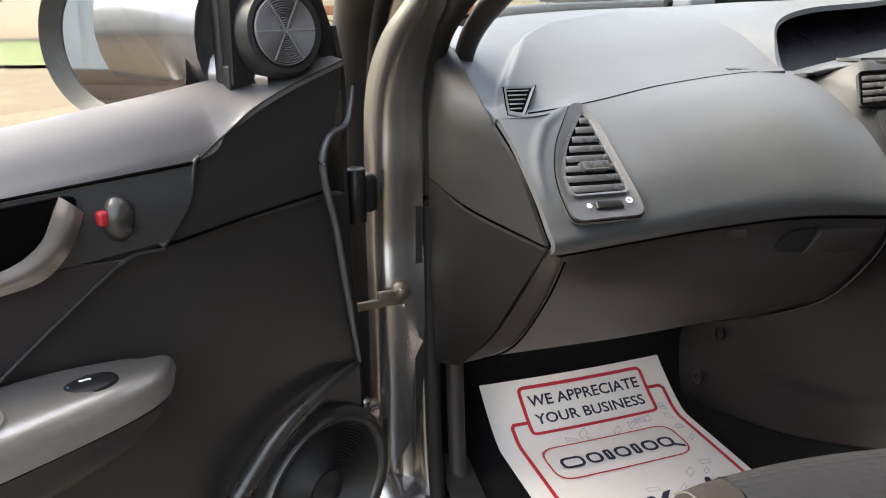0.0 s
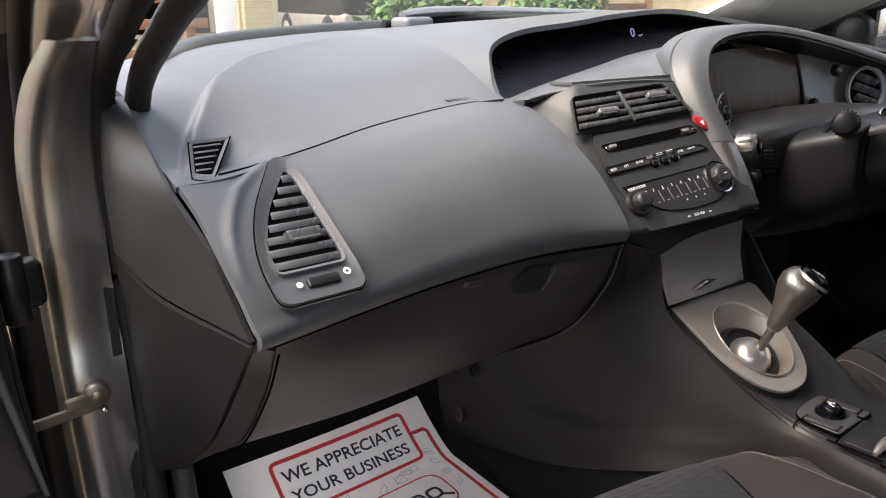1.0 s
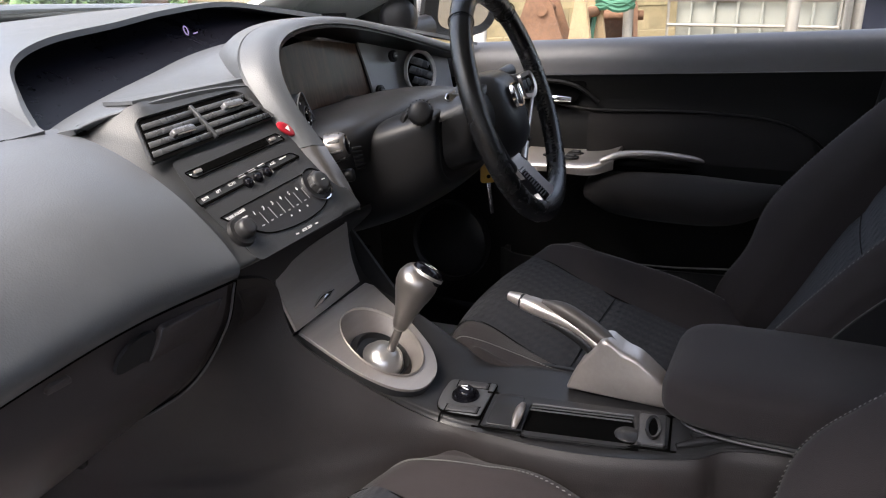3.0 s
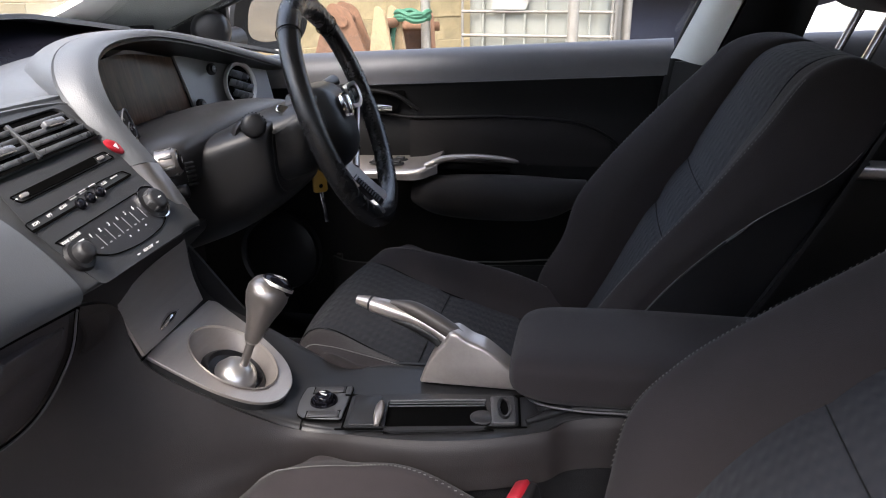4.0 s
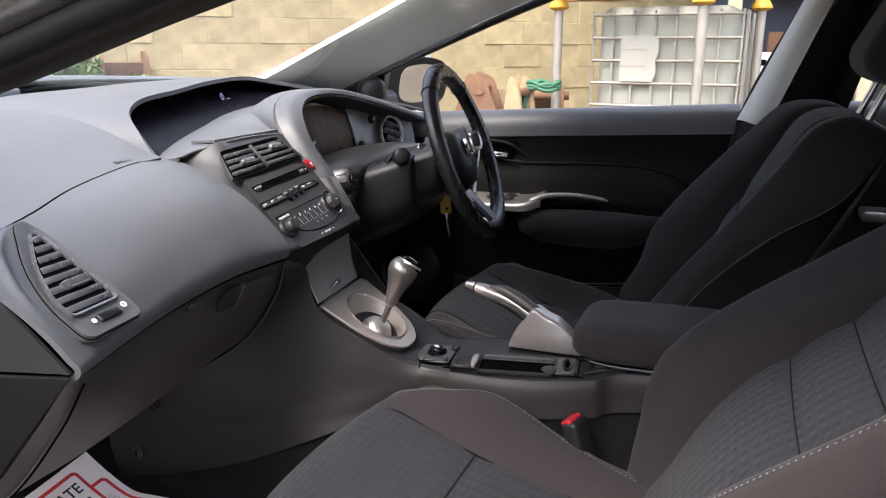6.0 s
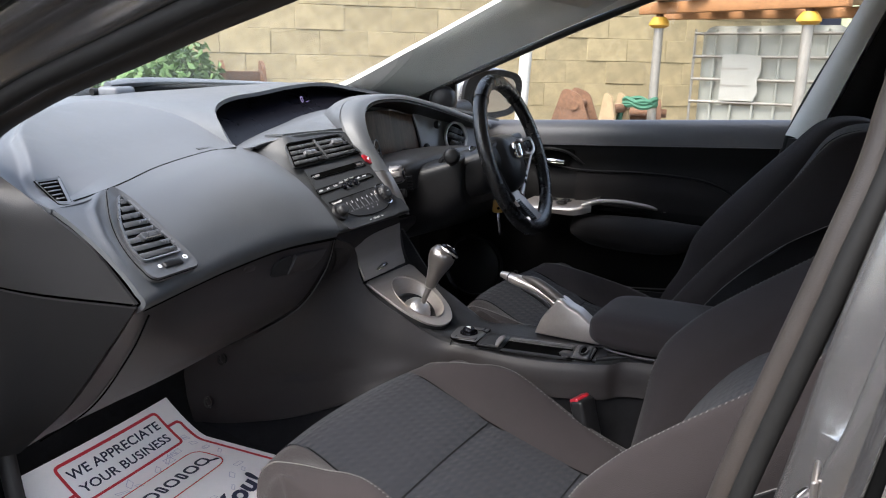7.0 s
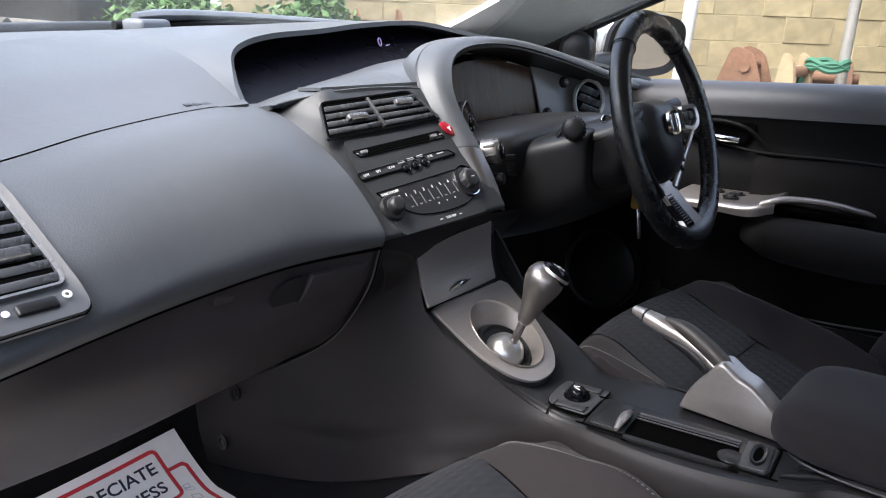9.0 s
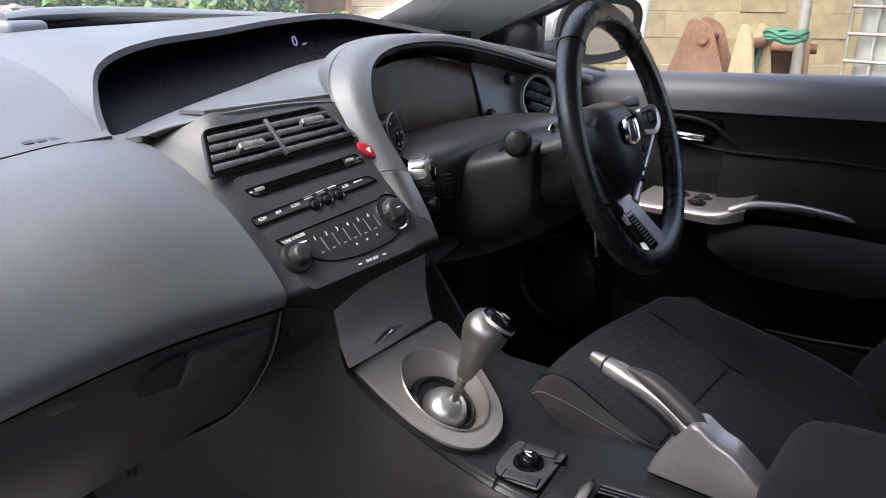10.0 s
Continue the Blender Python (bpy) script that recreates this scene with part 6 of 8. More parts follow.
for k in range(22):
    a = 2 * math.pi * k / 22
    part("knob_rib", box(0.0022, 0.0022, 0.017, m_st @ pose(0.0172 * math.cos(a), 0.0172 * math.sin(a), -0.001, 0, 0, math.degrees(a)), 0.0006, 1), DARK, st)
part("stalk", tube([(0.42, 0.05, 0.885), (0.46, 0.035, 0.90), (0.50, 0.03, 0.905)], [0.009, 0.010, 0.012], 12, 20), BLACK, column)
part("stalk_root", box(0.05, 0.03, 0.022, at((0.250, 0.010, 0.845), (0.9, -0.4, 0), (-0.4, -0.9, 0.1)), 0.006), BLACK, column)
part("paddle", prism(rounded([(-0.022, -0.006), (0.020, -0.010), (0.026, 0.000), (-0.018, 0.007)], 0.005), 0.004, at((0.246, 0.010, 0.897), (0.72, -0.55, -0.30), (-0.5, -0.62, 0.6)), 0.0015), CHROME, column, "bright column release lever")
key = thing("ignition_key", (0.407, 0.058, 0.735), "ignition key with a yellow plastic tag, hanging", "key")
m_kt = at((0.400, 0.030, 0.752), (0.6, -0.8, 0), (-0.78, -0.6, 0.1))
part("tag", prism(rounded([(-0.013, -0.020), (0.013, -0.020), (0.011, 0.020), (-0.011, 0.020)], 0.007), 0.005, m_kt, 0.001), BRASS, key, "yellow tag")
part("tag_hole", cyl(0.0045, 0.005, m_kt @ pose(0.001, -0.009, 0.003)), VOID, key)
part("blade", box(0.007, 0.058, 0.003, m_kt @ pose(0.004, -0.044, 0.002, 0, 0, 6), 0.001), CHROME, key, "steel key blade")

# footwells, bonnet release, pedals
fw = thing("footwell_shade", (0.2, 0.3, 0.4), "void-black sheet for the shade of the driver's footwell, with bonnet release", "footwell trim")
# a plain void-black sheet gives the footwell its darkness
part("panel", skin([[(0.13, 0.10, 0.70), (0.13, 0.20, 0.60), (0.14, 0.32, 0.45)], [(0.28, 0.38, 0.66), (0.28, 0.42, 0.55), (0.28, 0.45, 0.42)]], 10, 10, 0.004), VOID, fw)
rl = part("bonnet_release", box(0.05, 0.012, 0.022, at((0.215, 0.245, 0.60), (1, 0.4, 0), (0, -0.8, 0.6)), 0.003), BLACK, fw, "black bonnet release lever")
part("release_mark", joined(box(0.016, 0.004, 0.001, at((0.213, 0.236, 0.609), (1, 0.4, 0), (0, -0.8, 0.6)), 0), box(0.009, 0.004, 0.001, at((0.213, 0.2345, 0.6125), (1, 0.4, 0), (0, -0.8, 0.6)), 0)), WHITE, rl, "white car outline mark")
for x in (0.24, 0.34):
    pd = thing("pedal", (x, 0.40, 0.45), "black rubber foot pedal", "pedal", "foot pedals")
    part("pad", box(0.06, 0.012, 0.05, at((x, 0.38, 0.46), (1, 0, 0), (0, -0.8, 0.6)), 0.006), RUBBER, pd)
    part("arm", tube([(x, 0.385, 0.47), (x, 0.44, 0.60), (x, 0.45, 0.70)], 0.007, 8, 12), BLACK, pd)

# ---- front seats ----
def seat(cx, half, run, lift, cb, base, tilt, wings, mid, crest, label):
    """cx, half: the cushion's middle and half its width to the ridges; run: its middle line (y, z) from the front edge back;
    lift: how far each side's ridge rises above it; cb, base, tilt, wings, mid, crest: the same of the backrest."""
    s = thing("bucket_seat", (cx, run[4][0] - 0.15, 0.33), label, "car seat", "front seats")
    pan = half - 0.055
    flare = [0.95, 0.96, 0.97, 0.98, 0.99, 1.0, 1.0, 1.02, 1.02]
    rows = [[(cx + x * pan * flare[i], y - 0.012 * abs(x) ** 2 * (i < 4), z + 0.004 * (1 - x * x) * (i > 3)) for i, (y, z) in enumerate(run)] for x in (-1, -0.5, 0.0, 0.5, 1)]
    wrap = (1, 1, 1, 0.85, 0.5, 0.2, 0.05, 0, 0)
    cuts = (0.735, 0.905)

    def puff(u, v, p):
        return 0.0045 * min(1.0, min(abs(v - k) for k in cuts) / 0.035) - 0.0045
    part("cushion", skin(rows, 40, 110, 0.02, True, puff), MIDCLOTH, s, "blue-black rippled cloth cushion")
    for v in cuts:
        part("seam", tube([Vector(p) - Vector((0, 0, 0.0032)) for p in (spline(r, 101)[int(100 * v)] for r in rows)], 0.0009, 6, 24), CARPET, s)
    for sd in (-1, 1):
        rr = []
        for q, (fx, fz) in enumerate(((pan - 0.002, -0.06), (pan + 0.018, 0.30), (half - 0.014, 0.80), (half, 1.0), (half + 0.020, 0.82), (half + 0.034, 0.25), (half + 0.039, -1.4), (half + 0.034, -2.6))):
            rr.append([(cx + sd * fx * flare[i], y - (0.012 + 0.006 * q + 0.022 * max(0, q - 3)) * wrap[i], z + (lift[sd][i] * fz if fz > 0 else 0.045 * fz * (0.4 if i < 2 else 1))) for i, (y, z) in enumerate(run)])
        part("cushion_bolster", skin(rr, 50, 80, 0.004, sd > 0), SIDECLOTH, s, "brown-black cloth side bolster")
        part("bolster_seam", tube([Vector(q) + Vector((0, 0, 0.0012)) for q in spline(rr[0], 80)[26:]], 0.0011, 5, 90), VOID, s)
        fine = spline(rr[3], 280)
        dashes = [box(0.0009, 0.0030, 0.0009, at(Vector(fine[i]) + Vector((sd * 0.001, 0, 0.0010)), Vector(fine[i + 1] - fine[i]).cross(Vector((0, 0, 1))), (0, 0, 1)), 0, 1) for i in range(84, 272, 2)]
        tagged(part("stitching", joined(*dashes), THREAD, s, "pale grey topstitching"), kind="stuff")
    part("seat_base", box(2 * half, 0.42, 0.10, at((cx, run[4][0] - 0.20, 0.385)), 0.02), BLACK, s)

    # backrest
    o = Vector((cb, *base))
    up, fw_ = Vector((0, -math.sin(radians(tilt)), math.cos(radians(tilt)))), Vector((0, math.cos(radians(tilt)), math.sin(radians(tilt))))

    def b(x, f, h):
        return tuple(o + Vector((x, 0, 0)) + fw_ * f + up * h)

    hs = [-0.03, 0.05, 0.14, 0.22, 0.30, 0.40, 0.50, 0.58, 0.622, 0.63]
    edge = [-0.03, -0.005, 0.004, 0.002, -0.012, -0.046, -0.10, -0.112, -0.115, -0.115]
    taper = [0.93, 0.98, 1.0, 1.0, 1.0, 0.99, 0.95, 0.86, 0.74, 0.68]
    pws = {sd: wings[sd] - 0.055 for sd in (-1, 1)}
    rows = [[b(x * pws[1 if x > 0 else -1] * taper[i], mid[i] + 0.006 * (1 - x * x), h) for i, h in enumerate(hs)] for x in (-1, -0.5, 0, 0.5, 1)]
    cuts = (0.445, 0.545)

    def puff2(u, v, p):
        return 0.0045 * min(1.0, min(abs(v - k) for k in cuts) / 0.035) - 0.0045
    part("backrest", skin(rows, 30, 90, 0.02, True, puff2), MIDCLOTH, s, "blue-black rippled cloth backrest")
    for v in cuts:
        part("seam", tube([Vector(p) - fw_ * 0.0032 for p in (spline(r, 101)[int(100 * v)] for r in rows)], 0.0009, 6, 24), CARPET, s)
    for sd in (-1, 1):
        wing, pw = wings[sd], pws[sd]
        rr = [[b(sd * pw * 0.985 * taper[i], mid[i] - 0.004, h) for i, h in enumerate(hs)]]
        for fx, k in ((wing - 0.052, 0.45), (wing - 0.026, 0.85), (wing, 1.0)):
            rr.append([b(sd * fx * taper[i], mid[i] + (crest[sd][i] - mid[i]) * k, h) for i, h in enumerate(hs)])
        for fx, k in ((wing + 0.010, 0.72), (wing + 0.014, 0.35), (wing + 0.010, 0.0)):
            rr.append([b(sd * fx * taper[i], edge[i] + (crest[sd][i] - edge[i]) * k, h) for i, h in enumerate(hs)])
        part("back_bolster", skin(rr, 44, 60, 0.004, sd > 0), SIDECLOTH, s, "brown-black cloth backrest bolster")
        fine = spline(rr[3], 280)
        dashes = [box(0.0008, 0.0026, 0.0008, at(Vector(fine[i]) + fw_ * 0.001, Vector(fine[i + 1] - fine[i]).cross(fw_), fw_), 0, 1) for i in range(40, 215, 2)]
        tagged(part("stitching", joined(*dashes), THREAD, s, "pale grey topstitching"), kind="stuff")
        part("side_piping", tube([Vector(p) for p in rr[-1][:8]], 0.0007, 6, 60), THREAD, s)
        part("side_cover", skin([rr[-1], [b(sd * (wing + 0.004) * taper[i], min(-0.05, edge[i]), h) for i, h in enumerate(hs)], [b(sd * (wing - 0.02) * taper[i], -0.12, h) for i, h in enumerate(hs)]], 8, 30, 0.004, sd < 0), BLACK, s, "black cloth side")
    part("back_panel", skin([[b(x * (wing - 0.02) * taper[i], -0.12 - 0.01 * (1 - abs(x)), h) for i, h in enumerate(hs)] for x in (-1, 0, 1)], 16, 24, 0.006, True), BLACK, s, "black cloth seat back")
    part("headrest", box(0.265, 0.095, 0.175, at(b(0, -0.055, 0.775), (1, 0, 0), up), 0.042, 6), SIDECLOTH, s, "black cloth headrest")
    for x in (-0.062, 0.062):
        part("headrest_post", tube([b(x, -0.085, 0.60), b(x, -0.070, 0.74)], 0.006, 12), CHROME, s, "chrome headrest post")
    return s


ridge = [0.02, 0.065, 0.110, 0.112, 0.096, 0.068, 0.040, 0.008, -0.045, -0.09]
deep_mid = [0.0, 0.005, 0.020, 0.024, 0.012, -0.006, -0.012, -0.022, -0.050, -0.09]
rise_p = [0.0, 0.0, 0.0, 0.0, 0.008, 0.043, 0.076, 0.045, 0.015]
seat(-0.315, 0.208, [(-0.03, 0.36), (-0.018, 0.45), (-0.024, 0.508), (-0.055, 0.541), (-0.10, 0.546), (-0.17, 0.521), (-0.255, 0.491), (-0.38, 0.456), (-0.50, 0.44)], {-1: rise_p, 1: rise_p},
     -0.29, (-0.485, 0.45), 37.0, {-1: 0.215, 1: 0.252}, deep_mid, {-1: [m + (k - m) * 0.75 for m, k in zip(deep_mid, ridge)], 1: ridge}, "dark cloth passenger seat with grey topstitching, reclined")
seat(0.325, 0.196, [(0.012, 0.37), (0.025, 0.46), (0.018, 0.533), (-0.012, 0.577), (-0.055, 0.581), (-0.12, 0.555), (-0.20, 0.527), (-0.31, 0.492), (-0.45, 0.47)], {-1: [0.0, 0.0, 0.0, 0.0, 0.002, 0.020, 0.032, 0.045, 0.02], 1: [0.0, 0.0, 0.004, 0.004, 0.012, 0.033, 0.049, 0.058, 0.02]},
     0.365, (-0.402, 0.45), 27.0, {-1: 0.180, 1: 0.196}, [0.0, 0.0, 0.0, 0.004, 0.004, 0.0, 0.0, -0.006, -0.045, -0.09], {-1: [0.03, 0.050, 0.056, 0.050, 0.038, 0.018, 0.002, -0.010, -0.045, -0.09], 1: [0.06, 0.096, 0.097, 0.112, 0.104, 0.082, 0.055, 0.030, -0.025, -0.09]}, "dark cloth driver seat with grey topstitching")

# belt buckles
bk = thing("belt_buckle", (-0.078, -0.37, 0.45), "black seat belt buckle with red release button", "belt buckle")
m_bk = at((-0.078, -0.375, 0.515), (0.95, -0.25, 0), (0.05, 0.28, 1))
part("housing", box(0.042, 0.026, 0.085, m_bk @ pose(0, 0, -0.020), 0.006, 3), BLACK, bk)
part("release", box(0.036, 0.018, 0.014, m_bk @ pose(0, 0.004, 0.019, -12, 0, 0), 0.003), RED, bk, "red release button")
part("strap", box(0.03, 0.012, 0.14, m_bk @ pose(0, 0, -0.12), 0.004), BLACK, bk)
# ---- driver's door (shut), seen from inside ----
def belt(y):
    return 0.930 - 0.053 * y


dd = thing("door_1", (0.72, 0, 0.35), "shut driver's door with dark panel and silver grab handle", "car door", "car doors", "structure")
ys = [0.44, 0.25, 0.05, -0.2, -0.4, -0.56]
part("upper_band", skin([[(0.775, y, belt(y) - 0.012) for y in ys], [(0.742, y, belt(y) + 0.001) for y in ys], [(0.722, y, belt(y) - 0.003) for y in ys], [(0.708, y, belt(y) - 0.025) for y in ys], [(0.706, y, belt(y) - 0.056) for y in ys]], 20, 30, 0.006, True), BAND, dd, "grey soft upper band")
part("belt_seal", tube([(0.778, y, belt(y) - 0.008) for y in ys], 0.006, 6, 20), RUBBER, dd)
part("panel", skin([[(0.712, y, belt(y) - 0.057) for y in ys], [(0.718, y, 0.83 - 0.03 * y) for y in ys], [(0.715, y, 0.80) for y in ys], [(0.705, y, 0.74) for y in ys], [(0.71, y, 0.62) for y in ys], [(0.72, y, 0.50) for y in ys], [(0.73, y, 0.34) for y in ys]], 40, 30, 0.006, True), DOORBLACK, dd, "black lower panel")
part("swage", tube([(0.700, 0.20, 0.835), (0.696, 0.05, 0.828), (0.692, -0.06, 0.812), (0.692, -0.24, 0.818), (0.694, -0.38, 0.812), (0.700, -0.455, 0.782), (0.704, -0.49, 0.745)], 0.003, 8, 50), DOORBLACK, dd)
part("insert", skin([[(0.700, -0.06, 0.81), (0.698, -0.24, 0.816), (0.700, -0.37, 0.811), (0.706, -0.45, 0.785)], [(0.690, -0.06, 0.775), (0.688, -0.24, 0.775), (0.690, -0.37, 0.772), (0.700, -0.46, 0.76)], [(0.690, -0.06, 0.725), (0.690, -0.24, 0.725), (0.690, -0.37, 0.725), (0.702, -0.47, 0.725)]], 16, 24, 0.004, True), SHADECLOTH, dd, "dark cloth insert, its colour deepened for shade")
part("handle_recess_shade", prism(rounded([(-0.075, -0.026), (0.05, -0.02), (0.07, 0.02), (-0.04, 0.03)], 0.02), 0.003, at((0.706, 0.02, 0.838), (0, 1, 0), (-1, 0, 0))), VOID, dd)
part("handle", tube([(0.690, 0.045, 0.832), (0.684, 0.01, 0.831), (0.690, -0.024, 0.829)], [0.005, 0.007, 0.006], 10, 20), CHROME, dd, "chrome door pull")
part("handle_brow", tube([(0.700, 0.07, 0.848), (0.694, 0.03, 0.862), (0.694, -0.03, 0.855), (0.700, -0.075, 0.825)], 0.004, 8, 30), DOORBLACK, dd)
part("switch_panel", skin([[(0.700, 0.06, 0.728), (0.700, -0.02, 0.730), (0.700, -0.09, 0.735), (0.700, -0.13, 0.748)], [(0.640, 0.06, 0.724), (0.640, -0.02, 0.727), (0.640, -0.09, 0.731), (0.645, -0.13, 0.745)], [(0.606, 0.06, 0.716), (0.604, -0.02, 0.720), (0.604, -0.09, 0.724), (0.622, -0.13, 0.738)], [(0.602, 0.06, 0.704), (0.600, -0.02, 0.706), (0.600, -0.09, 0.706), (0.620, -0.13, 0.716)]], 20, 20, 0.006), SILVER, dd, "silver window switch panel")
for x, y in ((0.665, -0.045), (0.665, -0.005), (0.632, -0.045), (0.632, -0.005)):
    part("window_switch", joined(cyl(0.016, 0.003, at((x, y, 0.7305), (0, 1, 0)) @ Matrix.Diagonal((1, 0.7, 1, 1))), box(0.018, 0.012, 0.006, at((x, y, 0.733), (0, 1, 0.15)), 0.002)), BLACK, dd, "black window switch")
part("grab_handle", tube([(0.622, -0.105, 0.728), (0.634, -0.14, 0.742), (0.655, -0.20, 0.744), (0.682, -0.26, 0.734), (0.700, -0.30, 0.724)], [0.013, 0.010, 0.009, 0.008, 0.004], 10, 40, flat=0.7), SILVER, dd, "silver grab handle")
part("grab_well_shade", prism(rounded([(-0.075, -0.022), (0.075, -0.012), (0.06, 0.02), (-0.075, 0.024)], 0.012), 0.003, at((0.668, -0.195, 0.716), (0, -1, 0), (0, 0, 1))), VOID, dd)
part("armrest", tube([(0.655, -0.085, 0.672), (0.640, -0.14, 0.668), (0.640, -0.24, 0.668), (0.640, -0.34, 0.672), (0.655, -0.42, 0.69)], [0.035, 0.050, 0.056, 0.050, 0.022], 16, 50, flat=0.8), SHADECLOTH, dd, "dark padded armrest")
part("pocket_line", tube([(0.668, -0.18, 0.517), (0.664, -0.26, 0.524), (0.664, -0.36, 0.536), (0.668, -0.46, 0.54)], 0.0018, 6, 20), THREAD, dd)
part("pocket", skin([[(0.70, 0.12, 0.50), (0.672, 0.05, 0.50), (0.660, -0.2, 0.515), (0.660, -0.48, 0.535)], [(0.70, 0.12, 0.42), (0.672, 0.05, 0.42), (0.660, -0.2, 0.42), (0.660, -0.48, 0.42)], [(0.71, 0.12, 0.34), (0.69, 0.05, 0.34), (0.69, -0.2, 0.34), (0.69, -0.48, 0.34)]], 12, 24, 0.006, True), BLACK, dd, "black map pocket")
part("speaker_grille", joined(cyl(0.085, 0.012, at((0.70, 0.24, 0.50), (0, 1, 0), (-1, 0, 0.1))), collar([(0.092 * a, 0.092 * b) for a, b in circ], [(0.084 * a, 0.084 * b) for a, b in circ], 0.02, at((0.70, 0.24, 0.50), (0, 1, 0), (-1, 0, 0.1)), 0.004)), BLACK, dd)
part("bracket", box(0.012, 0.012, 0.03, at((0.700, 0.108, 0.49)), 0.003), BLACK, dd)
part("mirror_quarter", prism(rounded([(0.315, 0.91), (0.47, 0.905), (0.46, 0.985), (0.315, 1.06)], 0.01), 0.012, Matrix(((0, 0, -1, 0.70), (1, 0, 0, 0), (0, 1, 0, 0), (0, 0, 0, 1)))), BLACK, dd, "black mirror quarter panel")
m_tw = at((0.655, 0.335, 0.98), (0, -1, 0), (-0.86, -0.42, 0.1))
part("tweeter", joined(lathe([(0, 0.018), (0.026, 0.018), (0.031, 0.014), (0.037, 0.002), (0.040, -0.02)], m_tw, 36)), BLACK, dd, "black round tweeter")
gl = part("window_glass", skin([[(0.78, y, belt(y) - 0.02) for y in (0.43, 0.1, -0.25, -0.58)], [(0.70, 0.18, 1.09), (0.69, 0.0, 1.15), (0.66, -0.3, 1.24), (0.64, -0.68, 1.29)]], 10, 16, 0.004), GLASS, dd, "clear side window")
gl.visible_shadow = False
part("outer_skin", skin([[(0.86, y, 0.30) for y in (0.6, 0.1, -0.6)], [(0.88, y, 0.6) for y in (0.6, 0.1, -0.6)], [(0.80, y, 0.91) for y in (0.6, 0.1, -0.6)]], 12, 12, 0.006), PAINT, dd, "grey metallic outer skin")

# rear door beyond the driver's seat
rd = thing("door_2", (0.72, -1.1, 0.35), "shut rear door with dark panel", "car door", "car doors", "structure")
yr = [-0.74, -1.0, -1.3, -1.55]
part("upper_band", skin([[(0.765, y, belt(y) - 0.012) for y in yr], [(0.732, y, belt(y) + 0.001) for y in yr], [(0.712, y, belt(y) - 0.004) for y in yr], [(0.700, y, belt(y) - 0.030) for y in yr], [(0.698, y, belt(y) - 0.068) for y in yr]], 20, 20, 0.006, True), BAND, rd, "grey soft upper band")
part("panel", skin([[(0.704, y, belt(y) - 0.069) for y in yr], [(0.71, y, 0.78) for y in yr], [(0.70, y, 0.60) for y in yr], [(0.72, y, 0.34) for y in yr]], 20, 16, 0.006, True), BLACK, rd, "black lower panel")
part("swage", tube([(0.698, -0.74, 0.875), (0.696, -1.1, 0.888), (0.70, -1.5, 0.89)], 0.004, 8, 20), DARK, rd)
part("switch_panel", box(0.075, 0.20, 0.022, at((0.640, -0.915, 0.752)), 0.008, 3), SILVER, rd, "silver window switch panel")
part("window_switch", cyl(0.018, 0.006, at((0.632, -0.885, 0.764)) @ Matrix.Diagonal((0.7, 1, 1, 1))), BLACK, rd)
part("grab_handle", tube([(0.615, -0.99, 0.755), (0.63, -1.04, 0.766), (0.66, -1.12, 0.766)], 0.010, 10, 20, flat=0.7), SILVER, rd)
gl = part("window_glass", skin([[(0.77, y, belt(y) - 0.02) for y in yr], [(0.64, y, 1.28) for y in yr]], 8, 12, 0.004), GLASS, rd, "clear side window")
gl.visible_shadow = False
part("outer_skin", skin([[(0.86, y, 0.30) for y in (-0.6, -1.1, -1.6)], [(0.88, y, 0.6) for y in (-0.6, -1.1, -1.6)], [(0.79, y, 0.93) for y in (-0.6, -1.1, -1.6)]], 12, 12, 0.006), PAINT, rd)

# seat belt on the driver's pillar
sb = thing("seat_belt", (0.64, -0.72, 1.1), "black seat belt hanging from its pillar guide", "seat belt")
part("guide", collar([(0.030 * a, 0.022 * b) for a, b in circ], [(0.023 * a, 0.013 * b) for a, b in circ], 0.01, at((0.645, -0.735, 1.10), (0, 1, 0), (-1, 0, 0.2)), 0.003), BLACK, sb, "black belt guide")
part("webbing", skin([[(0.628, -0.712, 1.10), (0.655, -0.700, 0.95), (0.672, -0.69, 0.75), (0.69, -0.68, 0.5)], [(0.632, -0.758, 1.10), (0.66, -0.746, 0.95), (0.678, -0.736, 0.75), (0.695, -0.72, 0.5)]], 4, 16, 0.002), RUBBER, sb, "black webbing")

# driver's door mirror
dm = thing("door_mirror", (0.95, 0.45, 0.92), "grey door mirror on the driver's side", "door mirror", "door mirrors")
m_m = at((1.10, 0.405, 0.979), (1, -0.55, 0), (-0.46, -0.88, -0.12))
mp_ = rounded([(-0.088, -0.048), (-0.02, -0.066), (0.095, -0.05), (0.10, 0.05), (0.03, 0.066), (-0.08, 0.055)], 0.045, 8)
face_m = [(x * 0.92 + 0.014, y * 0.95) for x, y in mp_]
part("shell", prism(scaled(mp_, 1.32), 0.10, m_m @ pose(0, 0, -0.112), 0.02), PAINT, dm, "grey metallic shell")
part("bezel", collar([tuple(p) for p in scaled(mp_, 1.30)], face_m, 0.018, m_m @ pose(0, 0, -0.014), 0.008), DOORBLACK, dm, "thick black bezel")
part("mirror_glass", prism(face_m, 0.003, m_m @ pose(0, 0, -0.006)), MIRROR, dm, "mirror glass")
part("foot", tube([(1.0, 0.45, 0.935), (0.83, 0.46, 0.93), (0.76, 0.46, 0.93)], 0.03, 12, 16), BLACK, dm)

# ---- passenger's door, standing open ----
hinge, along, inward = Vector((-0.826, 0.206, 0)), Vector((-0.788, -0.616, 0)), Vector((0.616, -0.788, 0))


